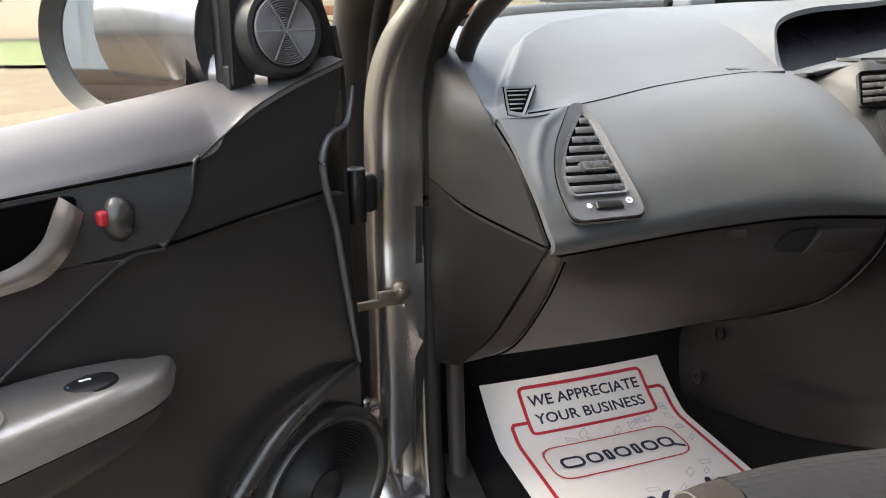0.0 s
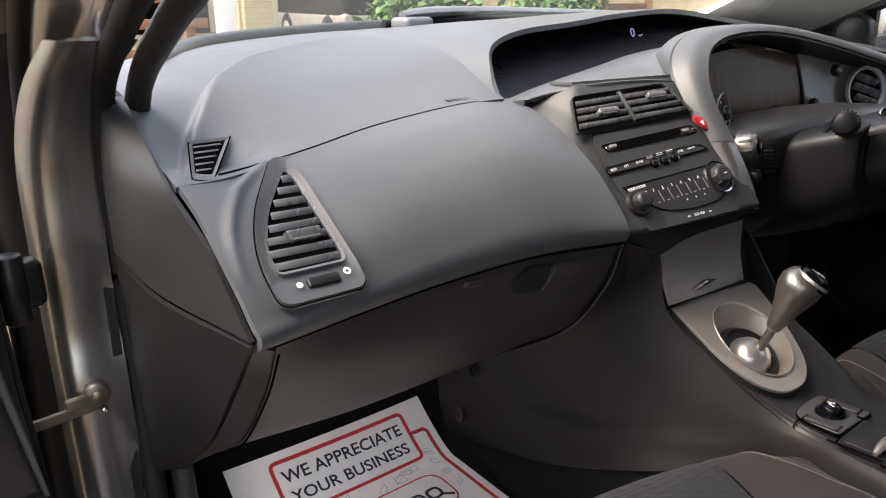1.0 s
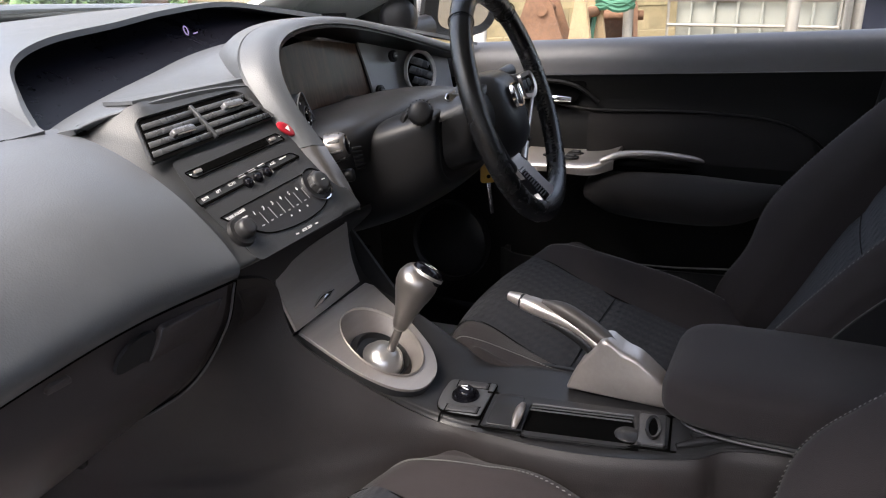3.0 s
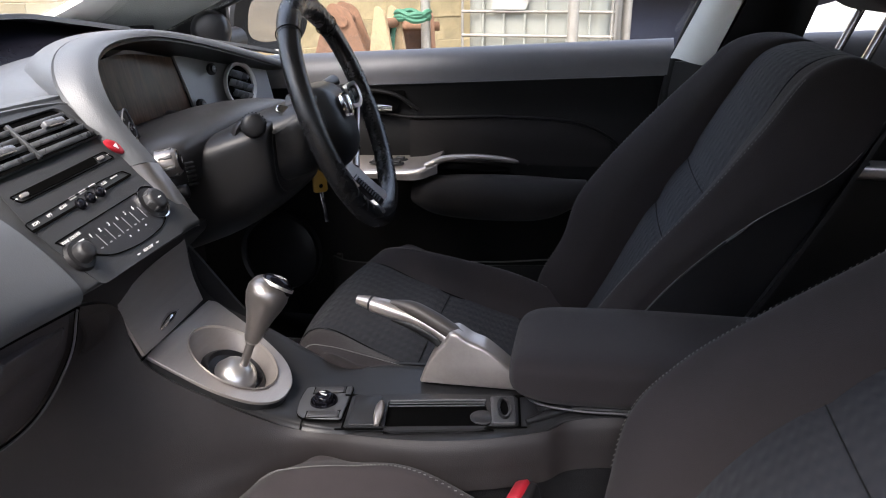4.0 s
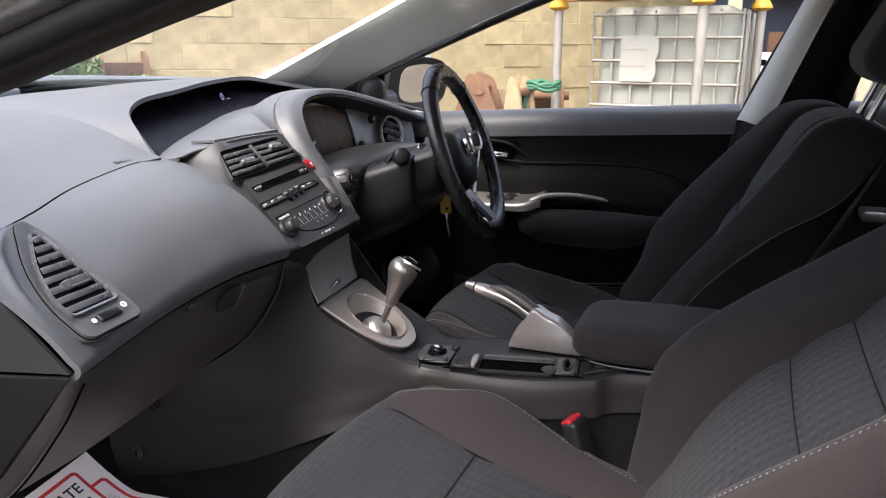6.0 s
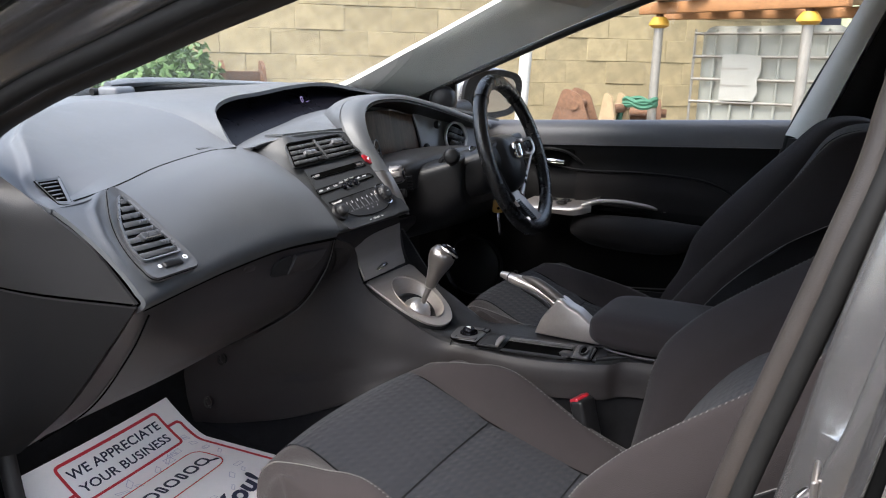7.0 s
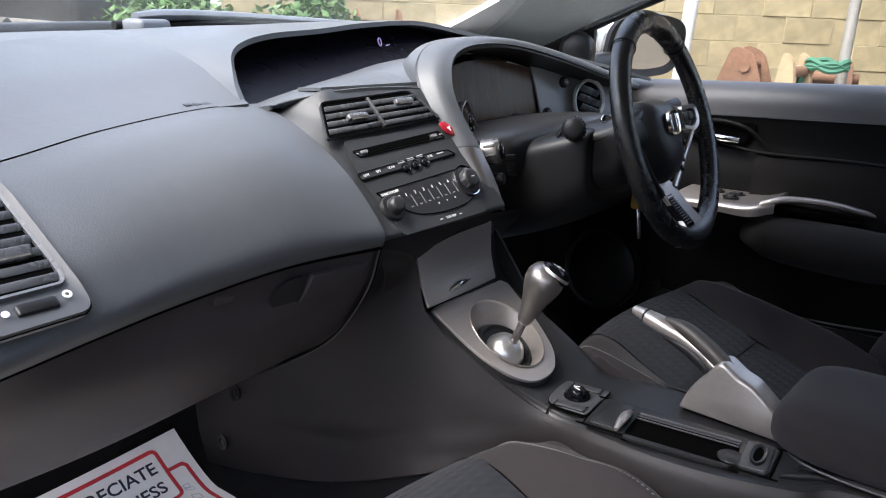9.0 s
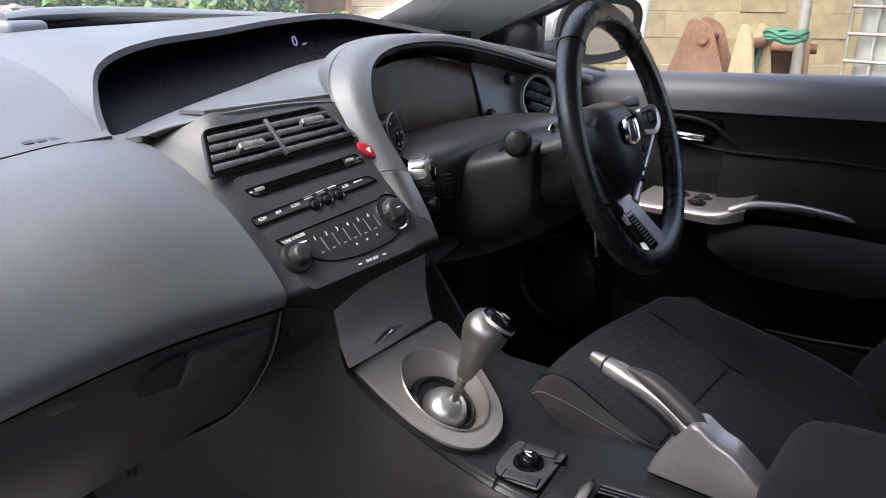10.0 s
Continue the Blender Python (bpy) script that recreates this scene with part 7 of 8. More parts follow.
def d(u, z, w=0.0):
    """A place on the open door: u from its front edge, z up, w proud of the panel."""
    return tuple(hinge + along * u + inward * w + Vector((0, 0, z)))


# x along the door, y up, z inwards
m_door = Matrix((along, Vector((0, 0, 1)), inward)).transposed().to_4x4()
m_door.translation = hinge
pdoor = thing("door_3", hinge + along * 0.5 + Vector((0, 0, 0.35)), "open passenger door with dark panel and silver armrest trim", "car door", "car doors", "structure")


def dbelt(u):
    return 0.958 - 0.115 * min(u, 0.35) - 0.045 * max(0.0, u - 0.35)


fold = [(0.006, 0.956), (0.075, 0.937), (0.126, 0.919), (0.165, 0.897), (0.203, 0.874)]
edge_u = [f[0] for f in fold] + [0.4, 0.7, 1.05]
edge_z = [f[1] for f in fold] + [0.872, 0.868, 0.864]
band_rows = [[d(u, dbelt(u) - 0.018, -0.085) for u in edge_u], [d(u, max(dbelt(u) - 0.002, z + 0.004), -0.055) for u, z in zip(edge_u, edge_z)], [d(u, max(dbelt(u) - 0.016, z + 0.003), -0.022) for u, z in zip(edge_u, edge_z)], [d(u, 0.5 * (max(dbelt(u) - 0.03, z) + z), -0.002) for u, z in zip(edge_u, edge_z)], [d(u, z, 0.004) for u, z in zip(edge_u, edge_z)]]
part("upper_band", skin(band_rows, 26, 44, 0.006, True), BAND, pdoor, "grey soft upper band")
part("front_panel", skin([[d(u, z - 0.001, 0.002) for u, z in fold], [d(0.012 + 0.0485 * k, 0.915 - 0.0145 * k, 0.000) for k in range(5)], [d(0.028 + 0.0475 * k, 0.87 - 0.009 * k, 0.001) for k in range(5)], [d(0.036 + 0.0525 * k, 0.812 - 0.003 * k, 0.0) for k in range(5)]], 30, 24, 0.006, True), DARK, pdoor, "dark grey grained front panel")
part("fold_line", tube([d(u, z - 0.001, 0.0035) for u, z in fold], 0.0012, 6, 30), DARK, pdoor)
part("lower_panel", skin([[d(u, 0.80, -0.006) for u in (0.0, 0.12, 0.3, 0.6, 1.05)], [d(u, 0.70, -0.004) for u in (0.0, 0.12, 0.3, 0.6, 1.05)], [d(u, 0.55, -0.004) for u in (-0.01, 0.12, 0.3, 0.6, 1.05)], [d(u, 0.34, -0.012) for u in (-0.02, 0.12, 0.3, 0.6, 1.05)]], 24, 24, 0.02, True), LITDOOR, pdoor, "black lower panel")
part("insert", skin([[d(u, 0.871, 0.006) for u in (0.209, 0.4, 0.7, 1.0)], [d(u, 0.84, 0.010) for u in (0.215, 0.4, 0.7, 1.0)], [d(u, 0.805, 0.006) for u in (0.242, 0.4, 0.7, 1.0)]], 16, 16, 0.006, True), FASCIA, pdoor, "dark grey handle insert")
part("insert_edge", tube([d(0.199, 0.8775, 0.004), d(0.206, 0.872, 0.006), d(0.213, 0.845, 0.0065), d(0.228, 0.820, 0.0055), d(0.246, 0.799, 0.003)], 0.0026, 8, 30), DARK, pdoor)
part("insert_line", tube([d(0.20, 0.874, 0.006), d(0.4, 0.8725, 0.006), d(0.7, 0.868, 0.006)], 0.0014, 6, 20), VOID, pdoor)
part("cloth_insert", skin([[d(0.285, 0.797, 0.004), d(0.40, 0.805, 0.006), d(0.9, 0.80, 0.006)], [d(0.35, 0.76, 0.006), d(0.45, 0.765, 0.010), d(0.9, 0.765, 0.012)], [d(0.41, 0.725, 0.004), d(0.5, 0.725, 0.006), d(0.9, 0.725, 0.006)]], 12, 20, 0.004, True), SIDECLOTH, pdoor, "dark cloth insert")
part("insert_piping", tube([d(0.245, 0.797, 0.004), d(0.285, 0.797, 0.006), d(0.35, 0.76, 0.006), d(0.41, 0.722, 0.006)], 0.002, 6, 30), DARK, pdoor)
part("panel_line", tube([d(0.038, 0.811, 0.001), d(0.138, 0.806, 0.001), d(0.212, 0.801, 0.002), d(0.285, 0.797, 0.003)], 0.0016, 6, 20), VOID, pdoor)
part("handle_cup_shade", prism(rounded([(-0.20, -0.030), (0.06, -0.030), (0.105, 0.026), (-0.20, 0.026)], 0.02), 0.003, m_door @ pose(0.42, 0.842, 0.0095) @ Matrix.Diagonal((-1, 1, 1, 1))), VOID, pdoor)
blade = [(0.327, 0.860, 0.012, 0.0125), (0.338, 0.848, 0.022, 0.0125), (0.352, 0.832, 0.028, 0.0120), (0.372, 0.818, 0.028, 0.0105), (0.40, 0.812, 0.024, 0.0095), (0.46, 0.811, 0.018, 0.0090)]
part("handle", skin([[d(u + 0.72 * k * h, z + 0.70 * k * h * (1 if i < 3 else 1.35), w + (0.0 if k else 0.004)) for i, (u, z, w, h) in enumerate(blade)] for k in (-1, 0, 1)], 12, 40, 0.006), SATIN, pdoor, "satin silver door handle")
lk = part("lock_tab", lathe([(0, 0.014), (0.012, 0.012), (0.018, 0.004), (0.019, -0.002)], m_door @ pose(0.288, 0.838, 0.008, 0, 0, 0) @ Matrix.Diagonal((0.8, 1.15, 1, 1)), 28), SPEAKER, pdoor, "dark lock tab")
part("lock_flag", box(0.010, 0.014, 0.012, m_door @ pose(0.303, 0.842, 0.010), 0.003), RED, lk, "red unlocked flag")
part("armrest", skin([[d(u, z, w) for u, z, w in ((0.262, 0.668, 0.006), (0.30, 0.655, 0.01), (0.40, 0.640, 0.014), (0.60, 0.63, 0.014), (0.9, 0.63, 0.014))],
                      [d(u, z, w) for u, z, w in ((0.262, 0.664, 0.020), (0.30, 0.650, 0.050), (0.40, 0.640, 0.066), (0.60, 0.635, 0.07), (0.9, 0.635, 0.07))],
                      [d(u, z, w) for u, z, w in ((0.262, 0.676, 0.020), (0.30, 0.672, 0.056), (0.40, 0.676, 0.074), (0.60, 0.68, 0.08), (0.9, 0.68, 0.08))]], 20, 30, 0.004), DARK, pdoor, "dark armrest")
part("armrest_cap", skin([[d(u, z, w) for u, z, w in ((0.260, 0.680, 0.018), (0.30, 0.676, 0.057), (0.40, 0.680, 0.076), (0.60, 0.685, 0.082), (0.9, 0.685, 0.082))],
                          [d(u, z, w) for u, z, w in ((0.262, 0.690, 0.016), (0.30, 0.698, 0.050), (0.40, 0.708, 0.066), (0.60, 0.714, 0.072), (0.9, 0.714, 0.072))],
                          [d(u, z, w) for u, z, w in ((0.270, 0.692, 0.010), (0.30, 0.700, 0.028), (0.40, 0.712, 0.032), (0.60, 0.718, 0.036), (0.9, 0.718, 0.036))],
                          [d(u, z, w) for u, z, w in ((0.280, 0.690, 0.003), (0.31, 0.700, 0.003), (0.40, 0.714, 0.003), (0.60, 0.722, 0.003), (0.9, 0.722, 0.003))]], 20, 40, 0.004, True), CAP, pdoor, "brushed silver armrest cap")
m_sw = at(d(0.352, 0.7075, 0.040), along, (0, 0, 1))
sw = part("window_switch", lathe([(0, 0.0075), (0.012, 0.0070), (0.020, 0.0055), (0.024, 0.0035), (0.026, 0.004), (0.028, 0.002), (0.029, -0.003)], m_sw @ Matrix.Diagonal((1, 0.62, 1, 1)), 36), BLACK, pdoor, "black window switch")
part("switch_mark", box(0.010, 0.003, 0.0005, m_sw @ pose(0, 0, 0.0085, 0, -8, 0), 0), WHITE, sw)
part("switch_mark", prism([(-0.003, -0.002), (0.003, -0.002), (0, 0.003)], 0.0005, m_sw @ pose(0.012, 0, 0.006, 0, -8, 0)), surface("blue_mark", (0.1, 0.3, 0.7), 0.5), sw)
part("grab_cup", lathe([(0.03, 0.0), (0.026, -0.004), (0.0, -0.006)], at(d(0.45, 0.7195, 0.045), along, (0, 0, 1)), 24), SILVER, pdoor)
m_sp = m_door @ pose(0.068, 0.425, -0.004)
sg = part("speaker_ring", lathe([(0.112, -0.01), (0.110, 0.014), (0.103, 0.024), (0.096, 0.022), (0.092, 0.016)], m_sp, 56), SPEAKER, pdoor, "dark round speaker surround")
part("speaker_cone", lathe([(0.093, 0.014), (0.06, 0.010), (0.026, 0.012), (0.026, 0.016), (0.018, 0.020), (0, 0.021)], m_sp, 48), BLACK, sg)
for k in range(17):
    r = 0.028 + 0.0039 * k
    part("grille_ring", lathe([(r, 0.0125), (r + 0.0013, 0.0152), (r + 0.0026, 0.0125)], m_sp @ pose(0, 0, 0.001), 40), DARK, sg)
part("speaker_brow", tube([d(0.26, 0.38, 0.004), d(0.215, 0.48, 0.016), d(0.145, 0.545, 0.02), d(0.06, 0.572, 0.012), d(0.0, 0.575, 0.0)], [0.008, 0.012, 0.012, 0.009, 0.005], 10, 40), SPEAKER, pdoor, "rounded speaker brow")
part("speaker_rib", tube([d(0.20, 0.49, 0.012), d(0.215, 0.43, 0.014), d(0.225, 0.36, 0.012)], [0.006, 0.010, 0.010], 8, 16), SPEAKER, pdoor)
part("edge_flap", tube([d(-0.010, 0.925, 0.0), d(-0.004, 0.905, 0.002), d(0.006, 0.884, 0.004), d(0.030, 0.876, 0.005), d(0.044, 0.855, 0.005), d(0.042, 0.82, 0.005), d(0.028, 0.767, 0.004), d(0.016, 0.70, 0.002), d(0.006, 0.643, 0.001), d(-0.006, 0.575, 0.0)], [0.002, 0.003, 0.004, 0.0045, 0.005, 0.005, 0.0045, 0.0045, 0.004, 0.003], 10, 90, flat=0.8), VENT, pdoor, "dark edge weatherstrip")
part("front_edge", skin([[d(0.0, 0.99, -0.02), d(-0.004, 0.92, -0.012), d(0.0, 0.80, -0.01), d(-0.015, 0.55, -0.012), d(-0.025, 0.34, -0.02)], [d(-0.018, 0.99, -0.05), d(-0.022, 0.92, -0.045), d(-0.02, 0.80, -0.045), d(-0.035, 0.55, -0.045), d(-0.04, 0.34, -0.05)], [d(-0.02, 0.99, -0.10), d(-0.022, 0.92, -0.10), d(-0.02, 0.80, -0.10), d(-0.035, 0.55, -0.10), d(-0.04, 0.34, -0.10)]], 10, 30, 0.005), RUBBER, pdoor, "black door edge")
part("sail_base", box(0.125, 0.075, 0.02, m_door @ pose(0.072, 0.918, -0.040), 0.003), BLACK, pdoor)
part("sail_panel", prism(rounded([(0.010, 0.94), (0.132, 0.935), (0.124, 1.16), (0.110, 1.16), (0.035, 1.04)], [0.004, 0.004, 0.004, 0.02, 0.05]), 0.02, m_door @ pose(0, 0, -0.045)), BLACK, pdoor, "black mirror quarter panel")
part("frame_front", tube([d(-0.004, 0.92, -0.03), d(0.005, 0.97, -0.032), d(0.03, 1.03, -0.034), d(0.075, 1.095, -0.038), d(0.16, 1.17, -0.045), d(0.35, 1.26, -0.06), d(0.6, 1.30, -0.08), d(0.9, 1.28, -0.1)], 0.016, 10, 70), RUBBER, pdoor, "black window frame")
part("quarter_bar", tube([d(0.130, 0.93, -0.045), d(0.126, 1.05, -0.05), d(0.126, 1.18, -0.055)], 0.007, 8, 12), BLACK, pdoor)
m_tl = m_door @ pose(0.080, 0.988, -0.012, -6, 8, 0)
tl = part("tweeter", lathe([(0.050, -0.020), (0.047, 0.004), (0.043, 0.012), (0.038, 0.013), (0.036, 0.010), (0.0, 0.013)], m_tl, 44), DARK, pdoor, "round tweeter with a ribbed grille")
for k in range(14):
    r = 0.002 + 0.0024 * k
    part("grille_ring", lathe([(r, 0.0118), (r + 0.0009, 0.0145), (r + 0.0018, 0.0118)], m_tl, 36), TRIM, tl)
for k in range(3):
    part("grille_rib", box(0.066, 0.0012, 0.0026, m_tl @ pose(0, 0, 0.0132, 0, 0, 60 * k), 0), TRIM, tl)
part("door_skin", skin([[d(-0.04, 0.30, -0.12), d(0.5, 0.28, -0.13), d(1.1, 0.30, -0.13)], [d(-0.05, 0.60, -0.16), d(0.5, 0.60, -0.17), d(1.1, 0.60, -0.17)], [d(-0.03, 0.91, -0.10), d(0.5, 0.90, -0.11), d(1.1, 0.88, -0.11)]], 14, 16, 0.006), PAINT, pdoor, "grey metallic outer skin")
gl = part("window_glass", skin([[d(0.15, 0.93, -0.075), d(0.5, 0.92, -0.08), d(1.0, 0.90, -0.085)], [d(0.155, 1.15, -0.09), d(0.5, 1.27, -0.10), d(1.0, 1.25, -0.11)]], 8, 10, 0.004), GLASS, pdoor, "clear side window")
gl.visible_shadow = False

# passenger's door mirror, square to the open door
m_q = at((-1.066, 0.222, 0.972), (0.80, -0.60, 0.06), (-0.60, -0.80, 0.04))
lm = thing("door_mirror", (-1.0, 0.24, 0.90), "grey door mirror on the open door", "door mirror", "door mirrors")
mq, rim_q = [], []
for k in range(56):
    a = 2 * math.pi * k / 56
    c_, s_ = math.cos(a), math.sin(a)
    n_ = 3.2 if c_ > 0 and s_ < 0 else 2.1
    f = (abs(c_) ** n_ + abs(s_) ** n_) ** (-1 / n_)
    mq.append((0.088 * f * c_, 0.074 * f * s_ + 0.004))
    rim_q.append(((0.096 if c_ > 0 else 0.112) * f * c_, 0.088 * f * s_ + 0.004))
part("shell", lathe([(0.0, -0.085), (0.05, -0.082), (0.085, -0.06), (0.100, -0.028), (0.103, -0.008)], m_q @ pose(-0.006, 0.004, -0.006) @ Matrix.Diagonal((1.0, 0.80, 1, 1)), 48), PAINT, lm, "grey metallic shell")
part("bezel", collar(rim_q, mq, 0.018, m_q @ pose(0, 0, -0.014), 0.010), DARK, lm, "thick dark bezel")
part("mirror_glass", prism(mq, 0.003, m_q @ pose(0, 0, -0.010)), MIRROR, lm, "mirror glass")
part("neck", tube([(-1.05, 0.275, 0.985), (-0.99, 0.238, 0.988), (-0.945, 0.212, 0.985)], [0.068, 0.075, 0.070], 20, 20), PAINT, lm)
part("foot", tube([(-0.985, 0.205, 0.945), (-0.945, 0.195, 0.942), (-0.905, 0.185, 0.94)], [0.030, 0.030, 0.028], 12, 16), PAINT, lm)

# rear door edge and centre pillar on the passenger's side
bp = thing("door_pillar", (-0.79, -0.70, 0.33), "grey painted centre pillar with the rear door's edge", "door pillar", kind="structure")
bz = [0.34, 0.60, 0.78, 0.858, 0.872, 0.884, 0.896, 0.925, 0.965, 1.10, 1.20]
by = [float(q) for q in np.interp(bz, [0.34, 0.60, 0.80, 0.95, 1.10, 1.20], [-0.64, -0.695, -0.729, -0.755, -0.789, -0.82])]
dip = [0.004, 0.004, 0.004, 0.005, 0.008, 0.018, 0.026, 0.030, 0.030, 0.024, 0.016]     # the pressed channel, shut off by the striker's ledge
prof_ = ((-0.705, 0.004, 0.0), (-0.716, 0.014, 0.0), (-0.728, 0.016, 0.0), (-0.738, 0.008, 0.25), (-0.746, 0.0, 0.85), (-0.760, -0.002, 1.0), (-0.772, 0.0, 0.6), (-0.780, 0.0, 0.1), (-0.786, -0.03, 0.0), (-0.786, -0.10, 0.0))
part("inner_skin", skin([[(x, by[i] + k - d_ * dip[i], z) for i, z in enumerate(bz)] for x, k, d_ in prof_], 70, 90, 0.004), PAINT, bp)
part("seal_lip", tube([(-0.700, by[i] + 0.008, z) for i, z in enumerate(bz)], 0.007, 8, 60), RUBBER, bp)
part("striker", tube([(-0.770, -0.734, 0.828), (-0.782, -0.728, 0.831), (-0.782, -0.728, 0.843), (-0.770, -0.734, 0.846)], 0.0028, 8, 24), CHROME, bp, "steel door striker")
part("striker_plate", box(0.030, 0.004, 0.045, at((-0.768, -0.737, 0.837), (1, 0, 0)), 0.002), SATIN, bp)
for z in (0.70, 0.735, 0.93):
    part("bolt", lathe([(0, 0.003), (0.004, 0.003), (0.0055, 0.0)], at((-0.766, float(np.interp(z, bz, by)) + 0.003 - float(np.interp(z, bz, dip)), z), (1, 0, 0), (0, 1, 0.1)), 12), SATIN, bp)
chips = random.Random(5)
for _ in range(9):
    z = chips.uniform(0.905, 0.945)
    part("paint_chip", lathe([(0, 0.0004), (0.0012, 0.0003), (0.0016, 0.0)], at((chips.uniform(-0.752, -0.740), float(np.interp(z, bz, by)) + 0.002 - 0.55 * float(np.interp(z, bz, dip)), z), (1, 0, 0), (0.5, 1, 0)), 7), PALE, bp)
out_x = [0.0 if z < 0.85 else 0.14 * (z - 0.85) for z in bz]
part("rear_door_edge", skin([[(-0.800 + 0.6 * out_x[i], by[i] - 0.026, z) for i, z in enumerate(bz)], [(-0.812 + 0.8 * out_x[i], by[i] - 0.010, z) for i, z in enumerate(bz)], [(-0.832 + out_x[i], by[i] - 0.010, z) for i, z in enumerate(bz)], [(-0.845 + out_x[i], by[i] - 0.013, z) for i, z in enumerate(bz)]], 24, 50, 0.004), PAINT, bp, "grey metallic edge of the rear door")
part("hem_line", tube([(-0.8475 + out_x[i], by[i] - 0.0175, z) for i, z in enumerate(bz)], 0.0035, 8, 60), VOID, bp)
part("rear_door_skin", skin([[(-0.850 + out_x[i], by[i] - 0.020, z) for i, z in enumerate(bz)], [(-0.854 + out_x[i], by[i] - 0.07, z) for i, z in enumerate(bz)], [(-0.852 + out_x[i], by[i] - 0.30, z) for i, z in enumerate(bz)], [(-0.846 + out_x[i], by[i] - 0.85, z) for i, z in enumerate(bz)]], 24, 40, 0.004), PAINT, bp, "grey metallic rear door")
# ---- paper floor mats ----
def paper_mat(corner, right, down, label, w=0.348, l=0.50, printed=True):
    """A printed paper mat: corner, unit vectors along its upper edge and down its side; it bends to the floor."""
    c0, r0, d0 = Vector(corner), Vector(right), Vector(down)

    def p(x, y, h=0.0):
        """x across and y down the sheet, in metres; it climbs the sloping toe board at its top."""
        run_ = y - 0.022 * min(1.0, y / 0.11)
        q = c0 + r0 * x + d0 * run_
        z = 0.3425 + (c0.z - 0.3425) * max(0.0, 1 - y / 0.125) ** 1.35 + 0.003 * math.sin(9 * x + 3) * max(0, 1 - y / 0.5)
        return Vector((q.x, q.y, z + h))
    pm = thing("paper_mat", p(w / 2, l / 2), label, "paper mat", "paper floor mats")
    bm = bmesh.new()
    grid = [[[bm.verts.new(p(w * i / 24, l * j / 90, h)) for j in range(91)] for i in range(25)] for h in (0.0, -0.0008)]
    for k, sheet in enumerate(grid):
        for i in range(24):
            for j in range(90):
                bm.faces.new([sheet[i][j], sheet[i][j + 1], sheet[i + 1][j + 1], sheet[i + 1][j]][::1 if k else -1])
    bmesh.ops.recalc_face_normals(bm, faces=bm.faces[:])
    part("sheet", bm, PAPER, pm)
    if not printed:
        return pm

    def frame_line(poly, r, wd, mat, name, h):
        pts = rounded(poly, r, 6)
        inner = inset(pts, wd)
        bm = bmesh.new()
        fin = []
        k = len(pts)
        steps = [max(1, math.ceil((Vector(pts[(i + 1) % k]) - Vector(pts[i])).length / 0.006)) for i in range(k)]
        for loop in (pts, inner):
            o = []
            for i in range(k):
                a, b_, n = Vector(loop[i]), Vector(loop[(i + 1) % k]), steps[i]
                for j in range(n):
                    q = a.lerp(b_, j / n)
                    o.append(bm.verts.new(p(q.x, q.y, h)))
            fin.append(o)
        k = len(fin[0])
        for i in range(k):
            bm.faces.new((fin[0][i], fin[0][(i + 1) % k], fin[1][(i + 1) % k], fin[1][i]))
        bmesh.ops.recalc_face_normals(bm, faces=bm.faces[:])
        return part(name, bm, mat, pm)

    def open_line(path, wd, mat, name, h):
        bm = bmesh.new()
        for (ax, ay), (bx, by_) in zip(path, path[1:]):
            run = Vector((bx - ax, by_ - ay))
            side = Vector((-run.y, run.x)).normalized() * (wd / 2)
            n = max(1, math.ceil(run.length / 0.006))
            rows = [[bm.verts.new(p(ax + run.x * i / n + s_ * side.x, ay + run.y * i / n + s_ * side.y, h)) for s_ in (-1, 1)] for i in range(n + 1)]
            for q0, q1 in zip(rows, rows[1:]):
                bm.faces.new((q0[0], q0[1], q1[1], q1[0]))
            bm.faces.new([bm.verts.new(p(bx + 0.5 * wd * math.cos(0.6283 * k), by_ + 0.5 * wd * math.sin(0.6283 * k), h)) for k in range(10)])
        bmesh.ops.recalc_face_normals(bm, faces=bm.faces[:])
        return part(name, bm, mat, pm)

    def patch(poly, mat, name, h):
        bm = bmesh.new()
        bm.faces.new([bm.verts.new((q[0], q[1], 0)) for q in rounded(poly, 0.006, 4)])
        bmesh.ops.triangulate(bm, faces=bm.faces[:])
        for _ in range(3):
            bmesh.ops.subdivide_edges(bm, edges=bm.edges[:], cuts=1, use_grid_fill=True)
        for v in bm.verts:
            v.co = p(v.co.x, v.co.y, h)
        bmesh.ops.recalc_face_normals(bm, faces=bm.faces[:])
        return part(name, bm, mat, pm)

    def words(text, x, y, size, mat, name, slant=0.0, turn=0.0, stretch=1.0):
        bm = letters(text, size, pose(0, 0, 0, 0, 0, turn) @ Matrix.Diagonal((stretch, 1, 1, 1)), 0.0, slant, (0.035 if slant else 0.016) * size)
        for v in bm.verts:
            v.co = p(x + v.co.x, y - v.co.y, 0.0022)
        return part(name, bm, mat, pm)

    rng = random.Random(7)
    for x0, x1, y0, y1, n in ((0.225, 0.300, 0.108, 0.135, 5), (0.305, 0.312, 0.07, 0.20, 6), (0.10, 0.22, 0.112, 0.128, 4), (0.06, 0.285, 0.235, 0.45, 34)):
        for _ in range(n):
            x, y = rng.uniform(x0, x1), rng.uniform(y0, y1)
            a, b_ = rng.uniform(0.008, 0.024), rng.uniform(0.006, 0.016)
            a = min(a, w - 0.028 - x)
            k = rng.choice((-0.7, 0.5, 0.15))
            if min(y, y + k * a) < y0 - 0.006:
                k = 0.0
            frame_line([(x, y), (x + a, y + k * a), (x + a, y + k * a + b_), (x, y + b_)], 0.0012, 0.0011, LILAC, "print_line", 0.0009)
